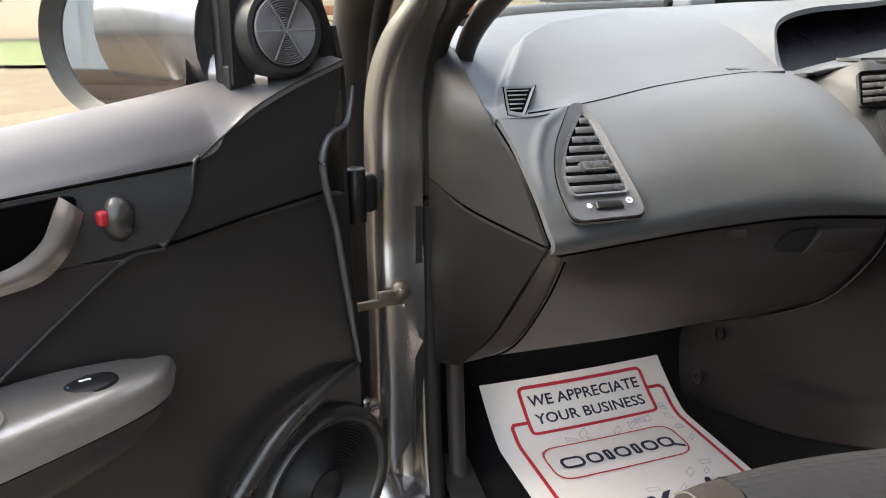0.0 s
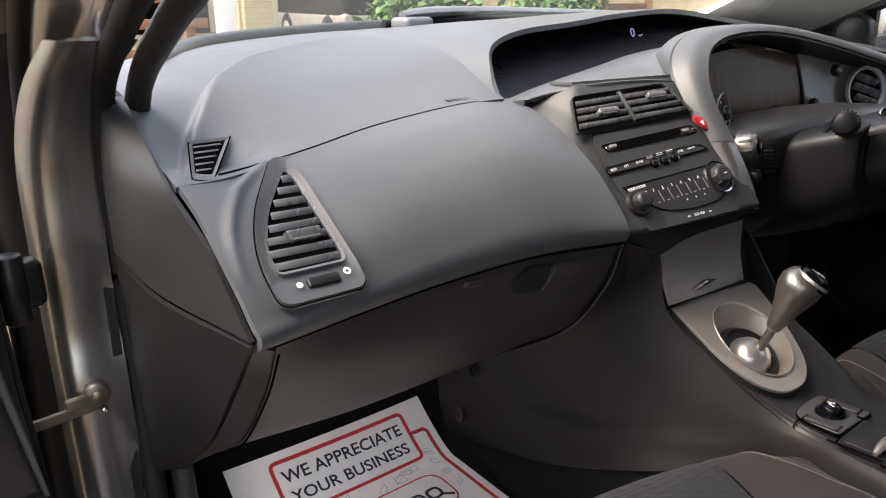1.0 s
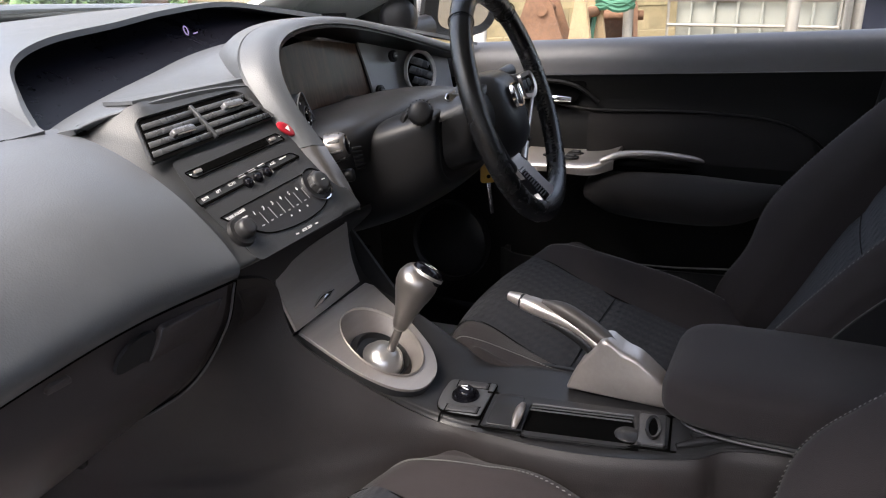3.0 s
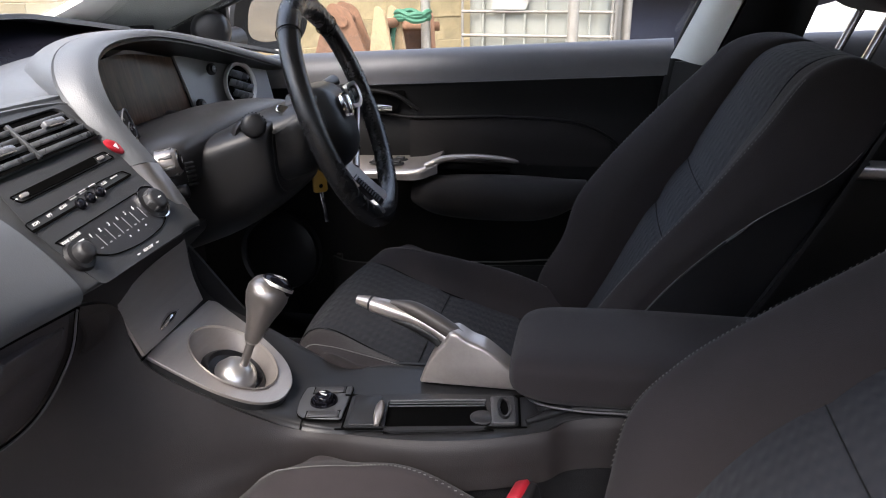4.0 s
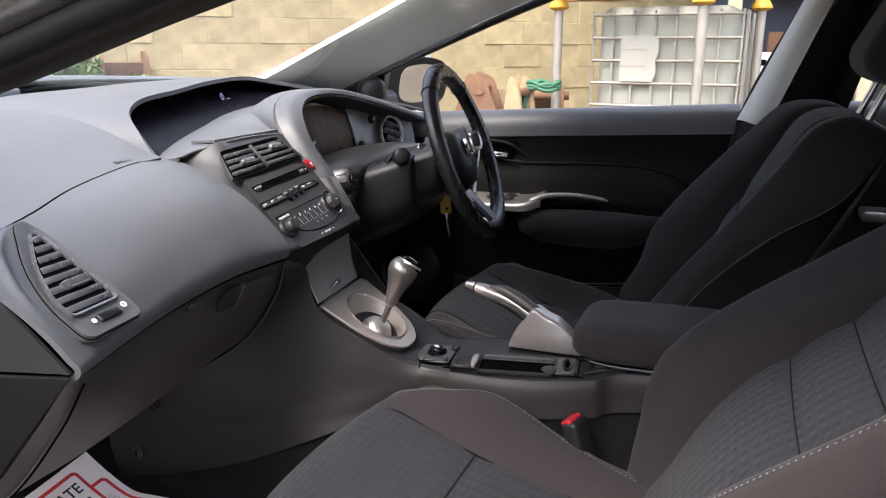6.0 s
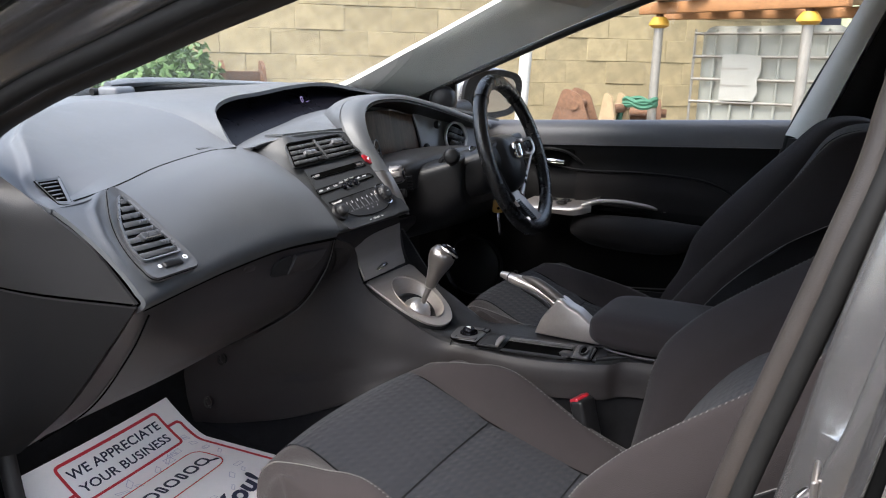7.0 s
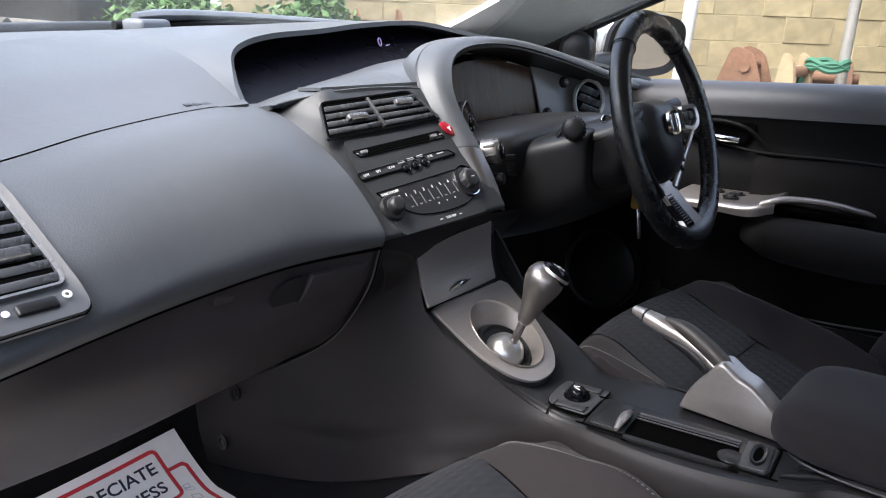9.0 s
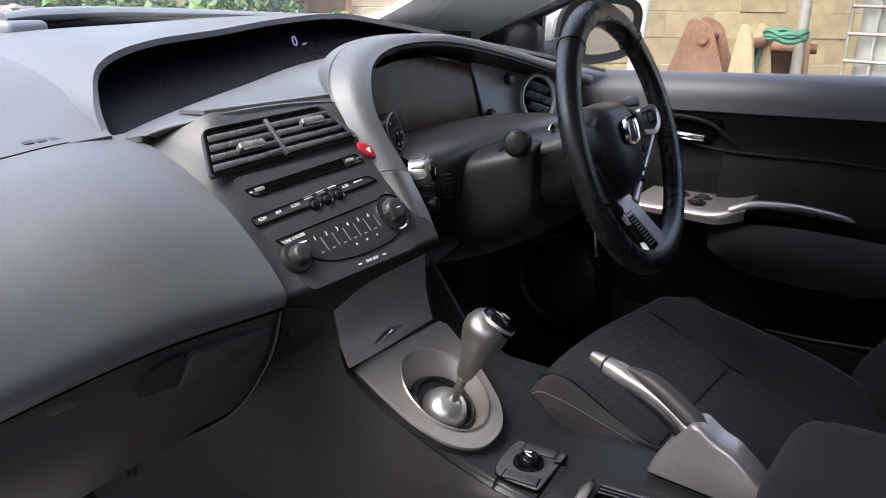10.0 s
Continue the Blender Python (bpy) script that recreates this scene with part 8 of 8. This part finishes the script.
    open_line([(0.064, 0.078), (0.038, 0.078), (0.034, 0.084), (0.034, l - 0.03), (w - 0.016, l - 0.03), (w - 0.016, 0.062), (w - 0.021, 0.056), (0.304, 0.055)], 0.0062, REDINK, "red_border", 0.0011)
    title = [(0.062, 0.014), (0.304, 0.014), (0.304, 0.106), (0.062, 0.106)]
    frame_line(title, 0.013, 0.0060, REDINK, "title_frame", 0.0019)
    words("WE APPRECIATE", 0.183, 0.043, 0.0275, NAVY, "lettering", stretch=1.05)
    words("YOUR BUSINESS", 0.183, 0.077, 0.0275, NAVY, "lettering", stretch=1.05)
    plate_ = [(0.056, 0.138), (0.296, 0.138), (0.296, 0.222), (0.056, 0.222)]
    frame_line(plate_, 0.03, 0.0028, REDINK, "logo_frame", 0.0019)
    for x, wd in ((0.076, 0.040), (0.121, 0.027), (0.153, 0.013), (0.171, 0.027), (0.203, 0.013), (0.221, 0.027), (0.251, 0.027)):
        blob = [(x, 0.170), (x + wd, 0.170), (x + wd, 0.197), (x, 0.197)]
        frame_line(blob, 0.0128 if wd > 0.02 else 0.005, 0.0052, NAVY, "logo_ring", 0.0021)
    patch([(0.271, 0.194), (0.275, 0.190), (0.291, 0.201), (0.288, 0.206)], NAVY, "logo_tail", 0.0021)
    words("You!", 0.205, 0.315, 0.062, NAVY, "script_lettering", 0.35, 6.0)
    return pm


paper_mat((-0.606, 0.402, 0.406), (0.99, 0.125, 0), (0.10, -0.99, 0), "white printed paper floor mat with red border, curling up")
paper_mat((0.235, 0.36, 0.40), (0.99, 0.08, 0), (0.08, -0.99, 0), "white paper floor mat with red border under the pedals", printed=False)
# ---- the yard ----
GRAVEL = surface("sandy_gravel", (0.118, 0.091, 0.056), 0.95, grain=1.0, size=45, stain=0.35, blot=1.2)
gmat_bump = [n for n in GRAVEL.node_tree.nodes if n.type == "BUMP"][0]
gmat_bump.inputs["Distance"].default_value = 0.02
gm = bmesh.new()
bmesh.ops.create_grid(gm, x_segments=40, y_segments=40, size=150)
for v in gm.verts:
    v.co.z = 0.02 * noise.noise(v.co * 0.3)
tagged(solid("ground", gm, GRAVEL, "sandy gravel yard, worn and dusty"), category="ground", kind="structure")

BLOCK = surface("buff_block", (0.282, 0.228, 0.130), 0.92, grain=0.8, size=60, stain=0.30, blot=1.6)
bn = BLOCK.node_tree
info = bn.nodes.new("ShaderNodeObjectInfo")
hs_ = bn.nodes.new("ShaderNodeHueSaturation")
rg = bn.nodes.new("ShaderNodeMapRange")
rg.inputs["To Min"].default_value, rg.inputs["To Max"].default_value = 0.90, 1.08
bn.links.new(info.outputs["Random"], rg.inputs["Value"])
bn.links.new(rg.outputs["Result"], hs_.inputs["Value"])
src = [l for l in bn.links if l.to_socket.name == "Base Color"][0].from_socket
bn.links.new(src, hs_.inputs["Color"])
bn.links.new(hs_.outputs[0], bn.nodes["Principled BSDF"].inputs["Base Color"])
MORTAR = surface("mortar", (0.275, 0.225, 0.132), 0.95, grain=0.6, size=90, stain=0.15)
wall_at, wall_dir = Vector((3.95, 4.40, 0)), Vector((0.707, -0.707, 0))
# x along, y up, z to the yard
m_wall = Matrix((wall_dir, Vector((0, 0, 1)), Vector((-0.707, -0.707, 0)))).transposed().to_4x4()
m_wall.translation = wall_at
bw = thing("wall_yard", wall_at, "buff concrete block wall with weathered mortar joints", "block wall", kind="structure")
part("core", box(13.0, 3.2, 0.2, m_wall @ pose(5.2, 1.6, -0.091), 0), MORTAR, bw)

RUST = surface("rusty_steel", (0.16, 0.085, 0.05), 0.85, 0.3, 0.8, 60, 0.45, 7.0)
TANSTEEL = surface("tan_painted_steel", (0.28, 0.20, 0.115), 0.7, 0.1, 0.5, 50, 0.3, 6.0)
GALV = surface("galvanised_tube", (0.27, 0.25, 0.22), 0.55, 0.5, 0.4, 40, 0.25, 5.0)
ORANGE = surface("orange_painted_steel", (0.26, 0.12, 0.045), 0.7, 0.1, 0.5, 50, 0.3, 8.0)
YELLOW = surface("yellow_collar", (0.42, 0.23, 0.02), 0.6, 0.0, 0.3, 50, 0.2, 8.0)
IBC = surface("milky_plastic", (0.25, 0.25, 0.215), 0.5, grain=0.2, size=30, stain=0.1, blot=2.0)
LABEL = surface("torn_paper_label", (0.33, 0.32, 0.285), 0.8, stain=0.15, blot=12)
GREEN = surface("green_rope", (0.030, 0.110, 0.066), 0.8, grain=0.5, size=80)
WOOD = surface("red_stained_wood", (0.22, 0.10, 0.05), 0.8, grain=0.6, size=40, stain=0.3, stretch=(1, 1, 0.2))
TIMBER = surface("weathered_timber", (0.34, 0.28, 0.2), 0.9, grain=0.6, size=40, stain=0.3)

# liquid container on a stand, in its cage
ib = thing("liquid_container", (5.25, 0.02, 0), "white plastic bulk liquid container in a galvanised cage", "liquid container")
i_o = Vector((4.80, 0.02, 0.22))
m_i = at(i_o, (1, 0, 0)) @ pose(0, 0, 0, 0, 0, -4)
part("tank", box(0.98, 1.0, 1.10, m_i @ pose(0.5, 0, 0.62), 0.09, 5), IBC, ib, "milky white plastic tank")
for k in range(7):
    z = 0.12 + 0.165 * k
    part("cage_ring", tube([m_i @ Vector(q) for q in ((-0.03, -0.53, z), (-0.03, 0.53, z))], 0.011, 8), GALV, ib)
    part("cage_ring", tube([m_i @ Vector(q) for q in ((-0.03, -0.53, z), (1.03, -0.53, z))], 0.011, 8), GALV, ib)
for k in range(8):
    y = -0.53 + 1.06 * k / 7
    part("cage_bar", tube([m_i @ Vector(q) for q in ((-0.02, y, 0.08), (-0.02, y, 1.14))], 0.010, 8), IBC if k not in (0, 7) else GALV, ib)
for k in range(1, 7):
    x = -0.02 + 1.04 * k / 6
    part("cage_bar", tube([m_i @ Vector(q) for q in ((x, -0.54, 0.08), (x, -0.54, 1.14))], 0.010, 8), GALV, ib)
part("pallet", box(1.06, 1.06, 0.14, m_i @ pose(0.5, 0, 0.0), 0.01), TIMBER, ib)
part("paper_label", prism([(-0.14, -0.17), (0.10, -0.17), (0.13, -0.10), (0.115, -0.02), (0.14, 0.05), (0.13, 0.15), (0.02, 0.165), (-0.14, 0.16)], 0.004, m_i @ Matrix(((0, 0, -1, -0.045), (-1, 0, 0, 0.17), (0, 1, 0, 0.80), (0, 0, 0, 1)))), LABEL, ib, "torn white paper label")
for k in range(4):
    part("label_print", box(0.012 + 0.2 * (k % 2), 0.012, 0.002, m_i @ Matrix(((0, 0, -1, -0.051), (-1, 0, 0, 0.23), (0, 1, 0, 0.92 - 0.06 * k), (0, 0, 0, 1))), 0), GALV, ib)
part("stand", box(1.0, 1.0, 0.2, m_i @ pose(0.5, 0, -0.15), 0.01), TIMBER, ib)

# rack of steel props with an orange beam
rk = thing("prop_rack", (4.5, 0.3, 0), "rusty steel prop rack with an orange beam", "rack")
for x, y in ((4.62, 0.78), (4.25, -0.26), (5.2, -0.62)):
    po = part("prop", tube([(x, y, 0.0), (x, y, 1.42)], 0.035, 12), GALV, rk, "galvanised steel prop")
    part("collar", lathe([(0.04, -0.02), (0.075, 0.0), (0.075, 0.012), (0.06, 0.04), (0.045, 0.06)], at((x, y, 1.38)), 18), YELLOW, po, "yellow prop collar")
    part("inner_tube", tube([(x, y, 1.42), (x, y, 2.3)], 0.028, 12), RUST, po)
part("beam", box(0.07, 1.5, 0.08, at((4.40, 0.22, 1.50), (0.94, -0.33, 0)), 0.006), ORANGE, rk, "orange rusty beam")
part("beam", box(0.07, 1.7, 0.08, at((5.3, 0.12, 1.50)), 0.006), ORANGE, rk)
for k in range(6):
    part("plank", box(0.9, 0.16, 0.04, at((4.85, 0.72 - 0.24 * k, 1.57)), 0.004), TIMBER, rk)

# rusty buckets and forks along the wall
def lump(o, w, h, dpt, turn, mat, label, pins=True):
    t = thing("digger_bucket", o, label, "digger bucket", "rusty machine parts")
    m = at(o) @ pose(0, 0, 0, 0, 0, turn)
    poly = rounded([(-w / 2, 0), (w / 2, 0), (w * 0.46, h * 0.6), (w * 0.2, h), (-w * 0.1, h * 0.95), (-w * 0.4, h * 0.55)], 0.05)
    for s in (-1, 1):
        part("side_plate", prism(poly, 0.03, m @ Matrix(((1, 0, 0, 0), (0, 0, 1, s * dpt / 2), (0, 1, 0, 0), (0, 0, 0, 1)))), mat, t)
    part("back_plate", skin([[m @ Vector((w * 0.42, y, h * 0.05)), m @ Vector((w * 0.40, y, h * 0.5)), m @ Vector((w * 0.15, y, h * 0.9))] for y in (-dpt / 2, 0, dpt / 2)], 6, 10, 0.02), mat, t)
    if pins:
        part("pin", tube([m @ Vector((0.0, -dpt * 0.62, h * 0.86)), m @ Vector((0.0, dpt * 0.62, h * 0.86))], 0.035, 10), RUST, t)
    return t


lump((4.45, 1.30, 0), 0.45, 0.92, 0.40, 100, RUST, "rust-brown digger bucket standing by the wall")
lump((4.40, 0.98, 0), 0.22, 0.90, 0.22, 80, TANSTEEL, "tan painted machine bracket beside the bucket")
lump((4.85, 0.98, 0), 0.5, 0.84, 0.4, 20, RUST, "dark rusty bucket behind the rack")
lump((3.85, 4.22, 0), 0.34, 1.08, 0.36, 60, RUST, "dark brown digger bucket against the wall", False)
lump((5.0, 3.0, 0), 0.5, 1.10, 0.3, 50, ORANGE, "orange rusty forks against the wall")
solid("green_rope", joined(*[tube([(4.55 + 0.12 * math.cos(a + k), 0.86 + 0.12 * math.sin(a + k), 0.80 + 0.02 * math.sin(3 * a) + 0.015 * k) for a in np.linspace(0, 6.28, 12)[:-1]], 0.018, 6, 40, True) for k in range(3)], tube([(4.5, 0.95, 0.84), (4.46, 0.98, 0.7), (4.44, 1.0, 0.4)], 0.02, 6, 12)), GREEN, "coil of green rope hung on the machine parts", "rope")
solid("white_pipe", tube([(5.2, 2.16, 0.0), (5.2, 2.10, 1.2), (5.19, 2.04, 2.4)], 0.055, 14), surface("white_pvc", (0.50, 0.49, 0.46), 0.5), "white plastic drainpipe against the wall", "pipe")
solid("hose", tube([(6.3, 2.6, 2.2), (5.6, 3.1, 1.7), (5.0, 3.5, 1.25), (4.4, 4.0, 0.95)], 0.012, 6, 30), RUBBER, "black cable hanging on the wall", "cable")
sk = bmesh.new()
bmesh.ops.create_icosphere(sk, subdivisions=4, radius=0.5)
for v in sk.verts:
    v.co += v.co.normalized() * 0.12 * noise.noise(v.co * 3.0)
    v.co = Vector((5.0, -2.3, 0.48)) + Vector((v.co.x, v.co.y * 1.3, v.co.z * 1.1))
solid("bulk_bag", sk, surface("white_sack", (0.34, 0.34, 0.34), 0.8, grain=0.6, size=25), "white bulk bag on the ground", "bulk bag")

# brick building, ivy and shrubs past the windscreen
def leaves(name, o, rx, ry, rz, n, label, seed=3, cols=((0.05, 0.11, 0.025), (0.09, 0.16, 0.05))):
    rng = random.Random(seed)
    t = thing(name, o, label, "shrub" if "shrub" in name else "tree", kind="")
    ms = [surface(name + "_leaf", c, 0.6, stain=0.3, blot=8, spec=0.3) for c in cols]
    for q, ma in enumerate(ms):
        vs, fs = [], []
        for i in range(n // 2):
            a, b_, r = rng.uniform(0, 6.283), rng.uniform(-0.4, 1.5), rng.random() ** 0.4
            c = Vector((rx * r * math.cos(a) * math.cos(b_), ry * r * math.sin(a) * math.cos(b_), rz * r * math.sin(b_)))
            c *= 0.8 + 0.35 * noise.noise(c * 2.2 + Vector((seed, q, 0)))
            s = rng.uniform(0.5, 1.2) * 0.05 * max(1.0, rx * 0.6)
            e = Euler((rng.uniform(-1, 1), rng.uniform(-1, 1), rng.uniform(0, 6.3))).to_matrix()
            k = len(vs)
            for px, py in ((-1, 0), (-0.2, -0.55), (1, 0), (-0.2, 0.55)):
                vs.append(Vector(o) + c + e @ Vector((px * s, py * s, 0.12 * s * abs(px))))
            fs += [(k, k + 1, k + 2), (k, k + 2, k + 3)]
        me = bpy.data.meshes.new("foliage")
        me.from_pydata([v - Vector(o) for v in vs], [], fs)
        me.materials.append(ma)
        ob = tagged(new("foliage", me), kind="stuff")
        ob.parent = t
    part("trunk", tube([Vector(o) + Vector((0, 0, -o[2])), Vector(o) + Vector((0.05, 0, -0.1)), Vector(o) + Vector((0.0, 0.05, rz * 0.5))], [0.05, 0.035, 0.015], 8, 12), TIMBER, t)
    for k in range(4):
        a = k * 1.7
        part("limb", tube([Vector(o) + Vector((0.02, 0, -0.1)), Vector(o) + Vector((rx * 0.5 * math.cos(a), ry * 0.5 * math.sin(a), rz * 0.4))], [0.02, 0.008], 6), TIMBER, t)
    return t


leaves("shrub", (3.3, 4.45, 0.62), 0.75, 0.5, 0.62, 3600, "green leafy shrub growing at the wall's foot", 3)
leaves("shrub", (2.5, 5.2, 0.60), 0.8, 0.6, 0.70, 3600, "green leafy shrub growing at the wall's end", 5)
leaves("shrub", (3.75, 4.0, 0.45), 0.45, 0.4, 0.5, 1600, "low green shrub before the wall", 9)
leaves("tree", (-4.2, 15.0, 3.2), 2.4, 2.4, 2.6, 5000, "leafy tree beyond the yard", 11)
leaves("tree", (1.0, 19.0, 3.2), 3.0, 2.4, 2.6, 5000, "leafy tree behind the fence", 12)
leaves("tree", (5.5, 16.0, 3.0), 3.0, 2.4, 2.6, 5000, "leafy tree behind the brick pier", 13)

# post and rail fence ahead of the car
fc = thing("fence", (-0.5, 8.2, 0), "red-brown stained post and rail fence", "fence")
for k in range(3, 8):
    x = -4.6 + 0.85 * k
    part("post", box(0.11, 0.11, 1.15, at((x, 8.2 + 0.08 * k, 0.57)), 0.008), WOOD, fc)
for z in (0.42, 0.74, 1.02):
    part("rail", box(3.75, 0.045, 0.11, at((-0.32, 8.52, z), (1, 0.094, 0)), 0.006), WOOD, fc)

# grass verge and hedge at the yard's far side
verge = bmesh.new()
bmesh.ops.create_grid(verge, x_segments=30, y_segments=8, size=1.0)
for v in verge.verts:
    v.co = Vector((-8.5 + 5.6 * v.co.x, 12.3 + 2.2 * v.co.y + 0.3 * noise.noise(v.co * 3), 0.035 + 0.02 * noise.noise(v.co * 9)))
solid("grass_verge", verge, surface("dry_grass", (0.085, 0.105, 0.035), 0.95, grain=1.0, size=60, stain=0.4, blot=3.0), "patchy green grass verge beside the yard", "grass", kind="structure")
leaves("shrub", (-6.2, 15.0, 1.1), 2.4, 0.9, 1.3, 3600, "dark green hedge behind the grass verge", 21, ((0.03, 0.05, 0.018), (0.06, 0.075, 0.03)))
leaves("shrub", (-9.6, 14.6, 1.1), 2.0, 0.9, 1.2, 3000, "dark green hedge behind the grass verge", 23, ((0.03, 0.05, 0.018), (0.06, 0.075, 0.03)))

# pale brick pier and an outbuilding past the windscreen
PALEBRICK = surface("pale_brick", (0.45, 0.38, 0.24), 0.9, grain=0.6, size=50, stain=0.25, blot=8.0)
pier = thing("brick_pier", (3.0, 11.5, 0), "pale yellow brick pier with a white door frame", "brick pier")
part("shaft", box(0.45, 0.45, 2.6, at((3.0, 11.5, 1.3)), 0.01), PALEBRICK, pier)
part("door_frame", box(0.30, 0.12, 2.3, at((2.55, 11.5, 1.15)), 0.01), WHITE, pier)
for k in range(30):
    part("course", box(0.46, 0.46, 0.004, at((3.0, 11.5, 0.08 * k + 0.06)), 0), MORTAR, pier)
hut = thing("outbuilding", (0, 22.5, 0), "low cream rendered outbuilding with a dark doorway", "outbuilding")
part("wall", box(16.0, 4.0, 3.0, at((2.0, 24.5, 1.5)), 0.02), surface("cream_render", (0.52, 0.46, 0.34), 0.9, grain=0.4, size=20, stain=0.15, blot=1.5), hut)
part("roof", box(16.6, 4.6, 0.25, at((2.0, 24.5, 3.1)), 0.02), TIMBER, hut)
part("doorway", box(2.2, 0.1, 2.2, at((4.0, 22.46, 1.1)), 0.01), VOID, hut)
van = thing("parked_van", (5.6, 13.6, 0), "dark van parked across the yard", "van")
part("body", box(2.0, 3.6, 1.25, at((5.9, 14.2, 1.0)), 0.18, 4), BLACK, van)
part("lower_body", box(2.02, 3.62, 0.4, at((5.9, 14.2, 0.52)), 0.08, 3), GALV, van)
for y in (13.1, 15.3):
    w_ = part("wheel", cyl(0.34, 0.22, at((4.98, y, 0.34), (0, 1, 0), (1, 0, 0)), 28, 0.03), RUBBER, van)
    part("rim", cyl(0.2, 0.23, at((4.975, y, 0.34), (0, 1, 0), (1, 0, 0)), 20, 0.02), GALV, w_)

# open shed with timber posts beyond the container
shed = thing("open_shed", (7.5, -2.2, 0), "dark open timber shed with green posts", "shed")
part("back", box(0.1, 7.0, 3.2, at((8.4, -2.6, 1.6)), 0.01), surface("navy_sheet", (0.03, 0.035, 0.06), 0.7, grain=0.3, size=20), shed)
part("roof", box(2.6, 7.2, 0.12, at((7.3, -2.6, 3.1)), 0.01), TIMBER, shed)
GPOST = surface("green_post", (0.28, 0.31, 0.19), 0.8, grain=0.4, size=30, stain=0.25)
for y in (-0.42, -1.5, -2.6, -3.8):
    part("post", box(0.11, 0.11, 3.0, at((5.75 if y > -1 else 6.3, y, 1.5)), 0.008), GPOST if y in (-0.42, -2.6) else TIMBER, shed)
for z in (0.95, 1.7):
    part("shelf", box(0.5, 3.6, 0.05, at((7.9, -2.4, z)), 0.005), TIMBER, shed)
for k in range(6):
    part("crate", box(0.3, 0.34, 0.28, at((7.85, -0.9 - 0.55 * k, 1.12)), 0.02), (RUST, TIMBER, GALV)[k % 3], shed)
part("notice", box(0.01, 0.22, 0.16, at((5.68, -0.62, 0.98)), 0.002), WHITE, shed, "white notice plate")
part("notice_bar", box(0.012, 0.16, 0.05, at((5.675, -0.62, 0.98)), 0), VOID, shed)

# garage across the yard, seen in the mirrors
gar = thing("garage", (-7.5, 0, 0), "white ribbed metal-clad garage on a brown timber base", "garage")
CLAD = surface("white_cladding", (0.66, 0.66, 0.63), 0.5, grain=0.1, size=20, stain=0.06)
part("core", box(5.0, 16.0, 3.4, at((-10.1, -1.0, 1.9)), 0.01), CLAD, gar)
for k in range(80):
    part("rib", box(0.012, 0.05, 2.9, at((-7.595, -9.0 + 0.2 * k, 2.15)), 0.01, 1), CLAD, gar)
for k in range(5):
    part("base_board", box(0.06, 16.0, 0.125, at((-7.56, -1.0, 0.07 + 0.13 * k)), 0.006), surface("brown_board", (0.22, 0.14, 0.09), 0.85, grain=0.5, size=30, stain=0.3) if k == 0 else bpy.data.materials["brown_board"], gar)
part("roof", box(5.4, 16.4, 0.15, at((-10.1, -1.0, 3.65)), 0.02), TIMBER, gar)

# block courses of the wall, nearest stretch first as single pieces
rng_b = random.Random(4)
blk = [mesh_of("block", box(0.444, 0.2195, 0.03, I4, 0.003, 1), BLOCK, 25) for _ in range(3)]
rest = []
for row in range(14):
    z = 0.1125 + 0.225 * row
    for k in range(28):
        x = -1.05 + 0.45 * k + (0.225 if row % 2 else 0.0)
        m = m_wall @ pose(x, z, rng_b.uniform(-0.006, 0.006), rng_b.uniform(-0.3, 0.3), rng_b.uniform(-0.3, 0.3), 0)
        if 2 <= row < 12 and k < 26:
            ob = new("block", rng_b.choice(blk))
            ob.matrix_basis = Matrix.Translation(-wall_at) @ m
            ob.parent = bw
        else:
            rest.append(box(0.436, 0.213, 0.03, m, 0.006, 1))
tagged(part("block_course", joined(*rest), BLOCK, bw, "", 25), kind="stuff")
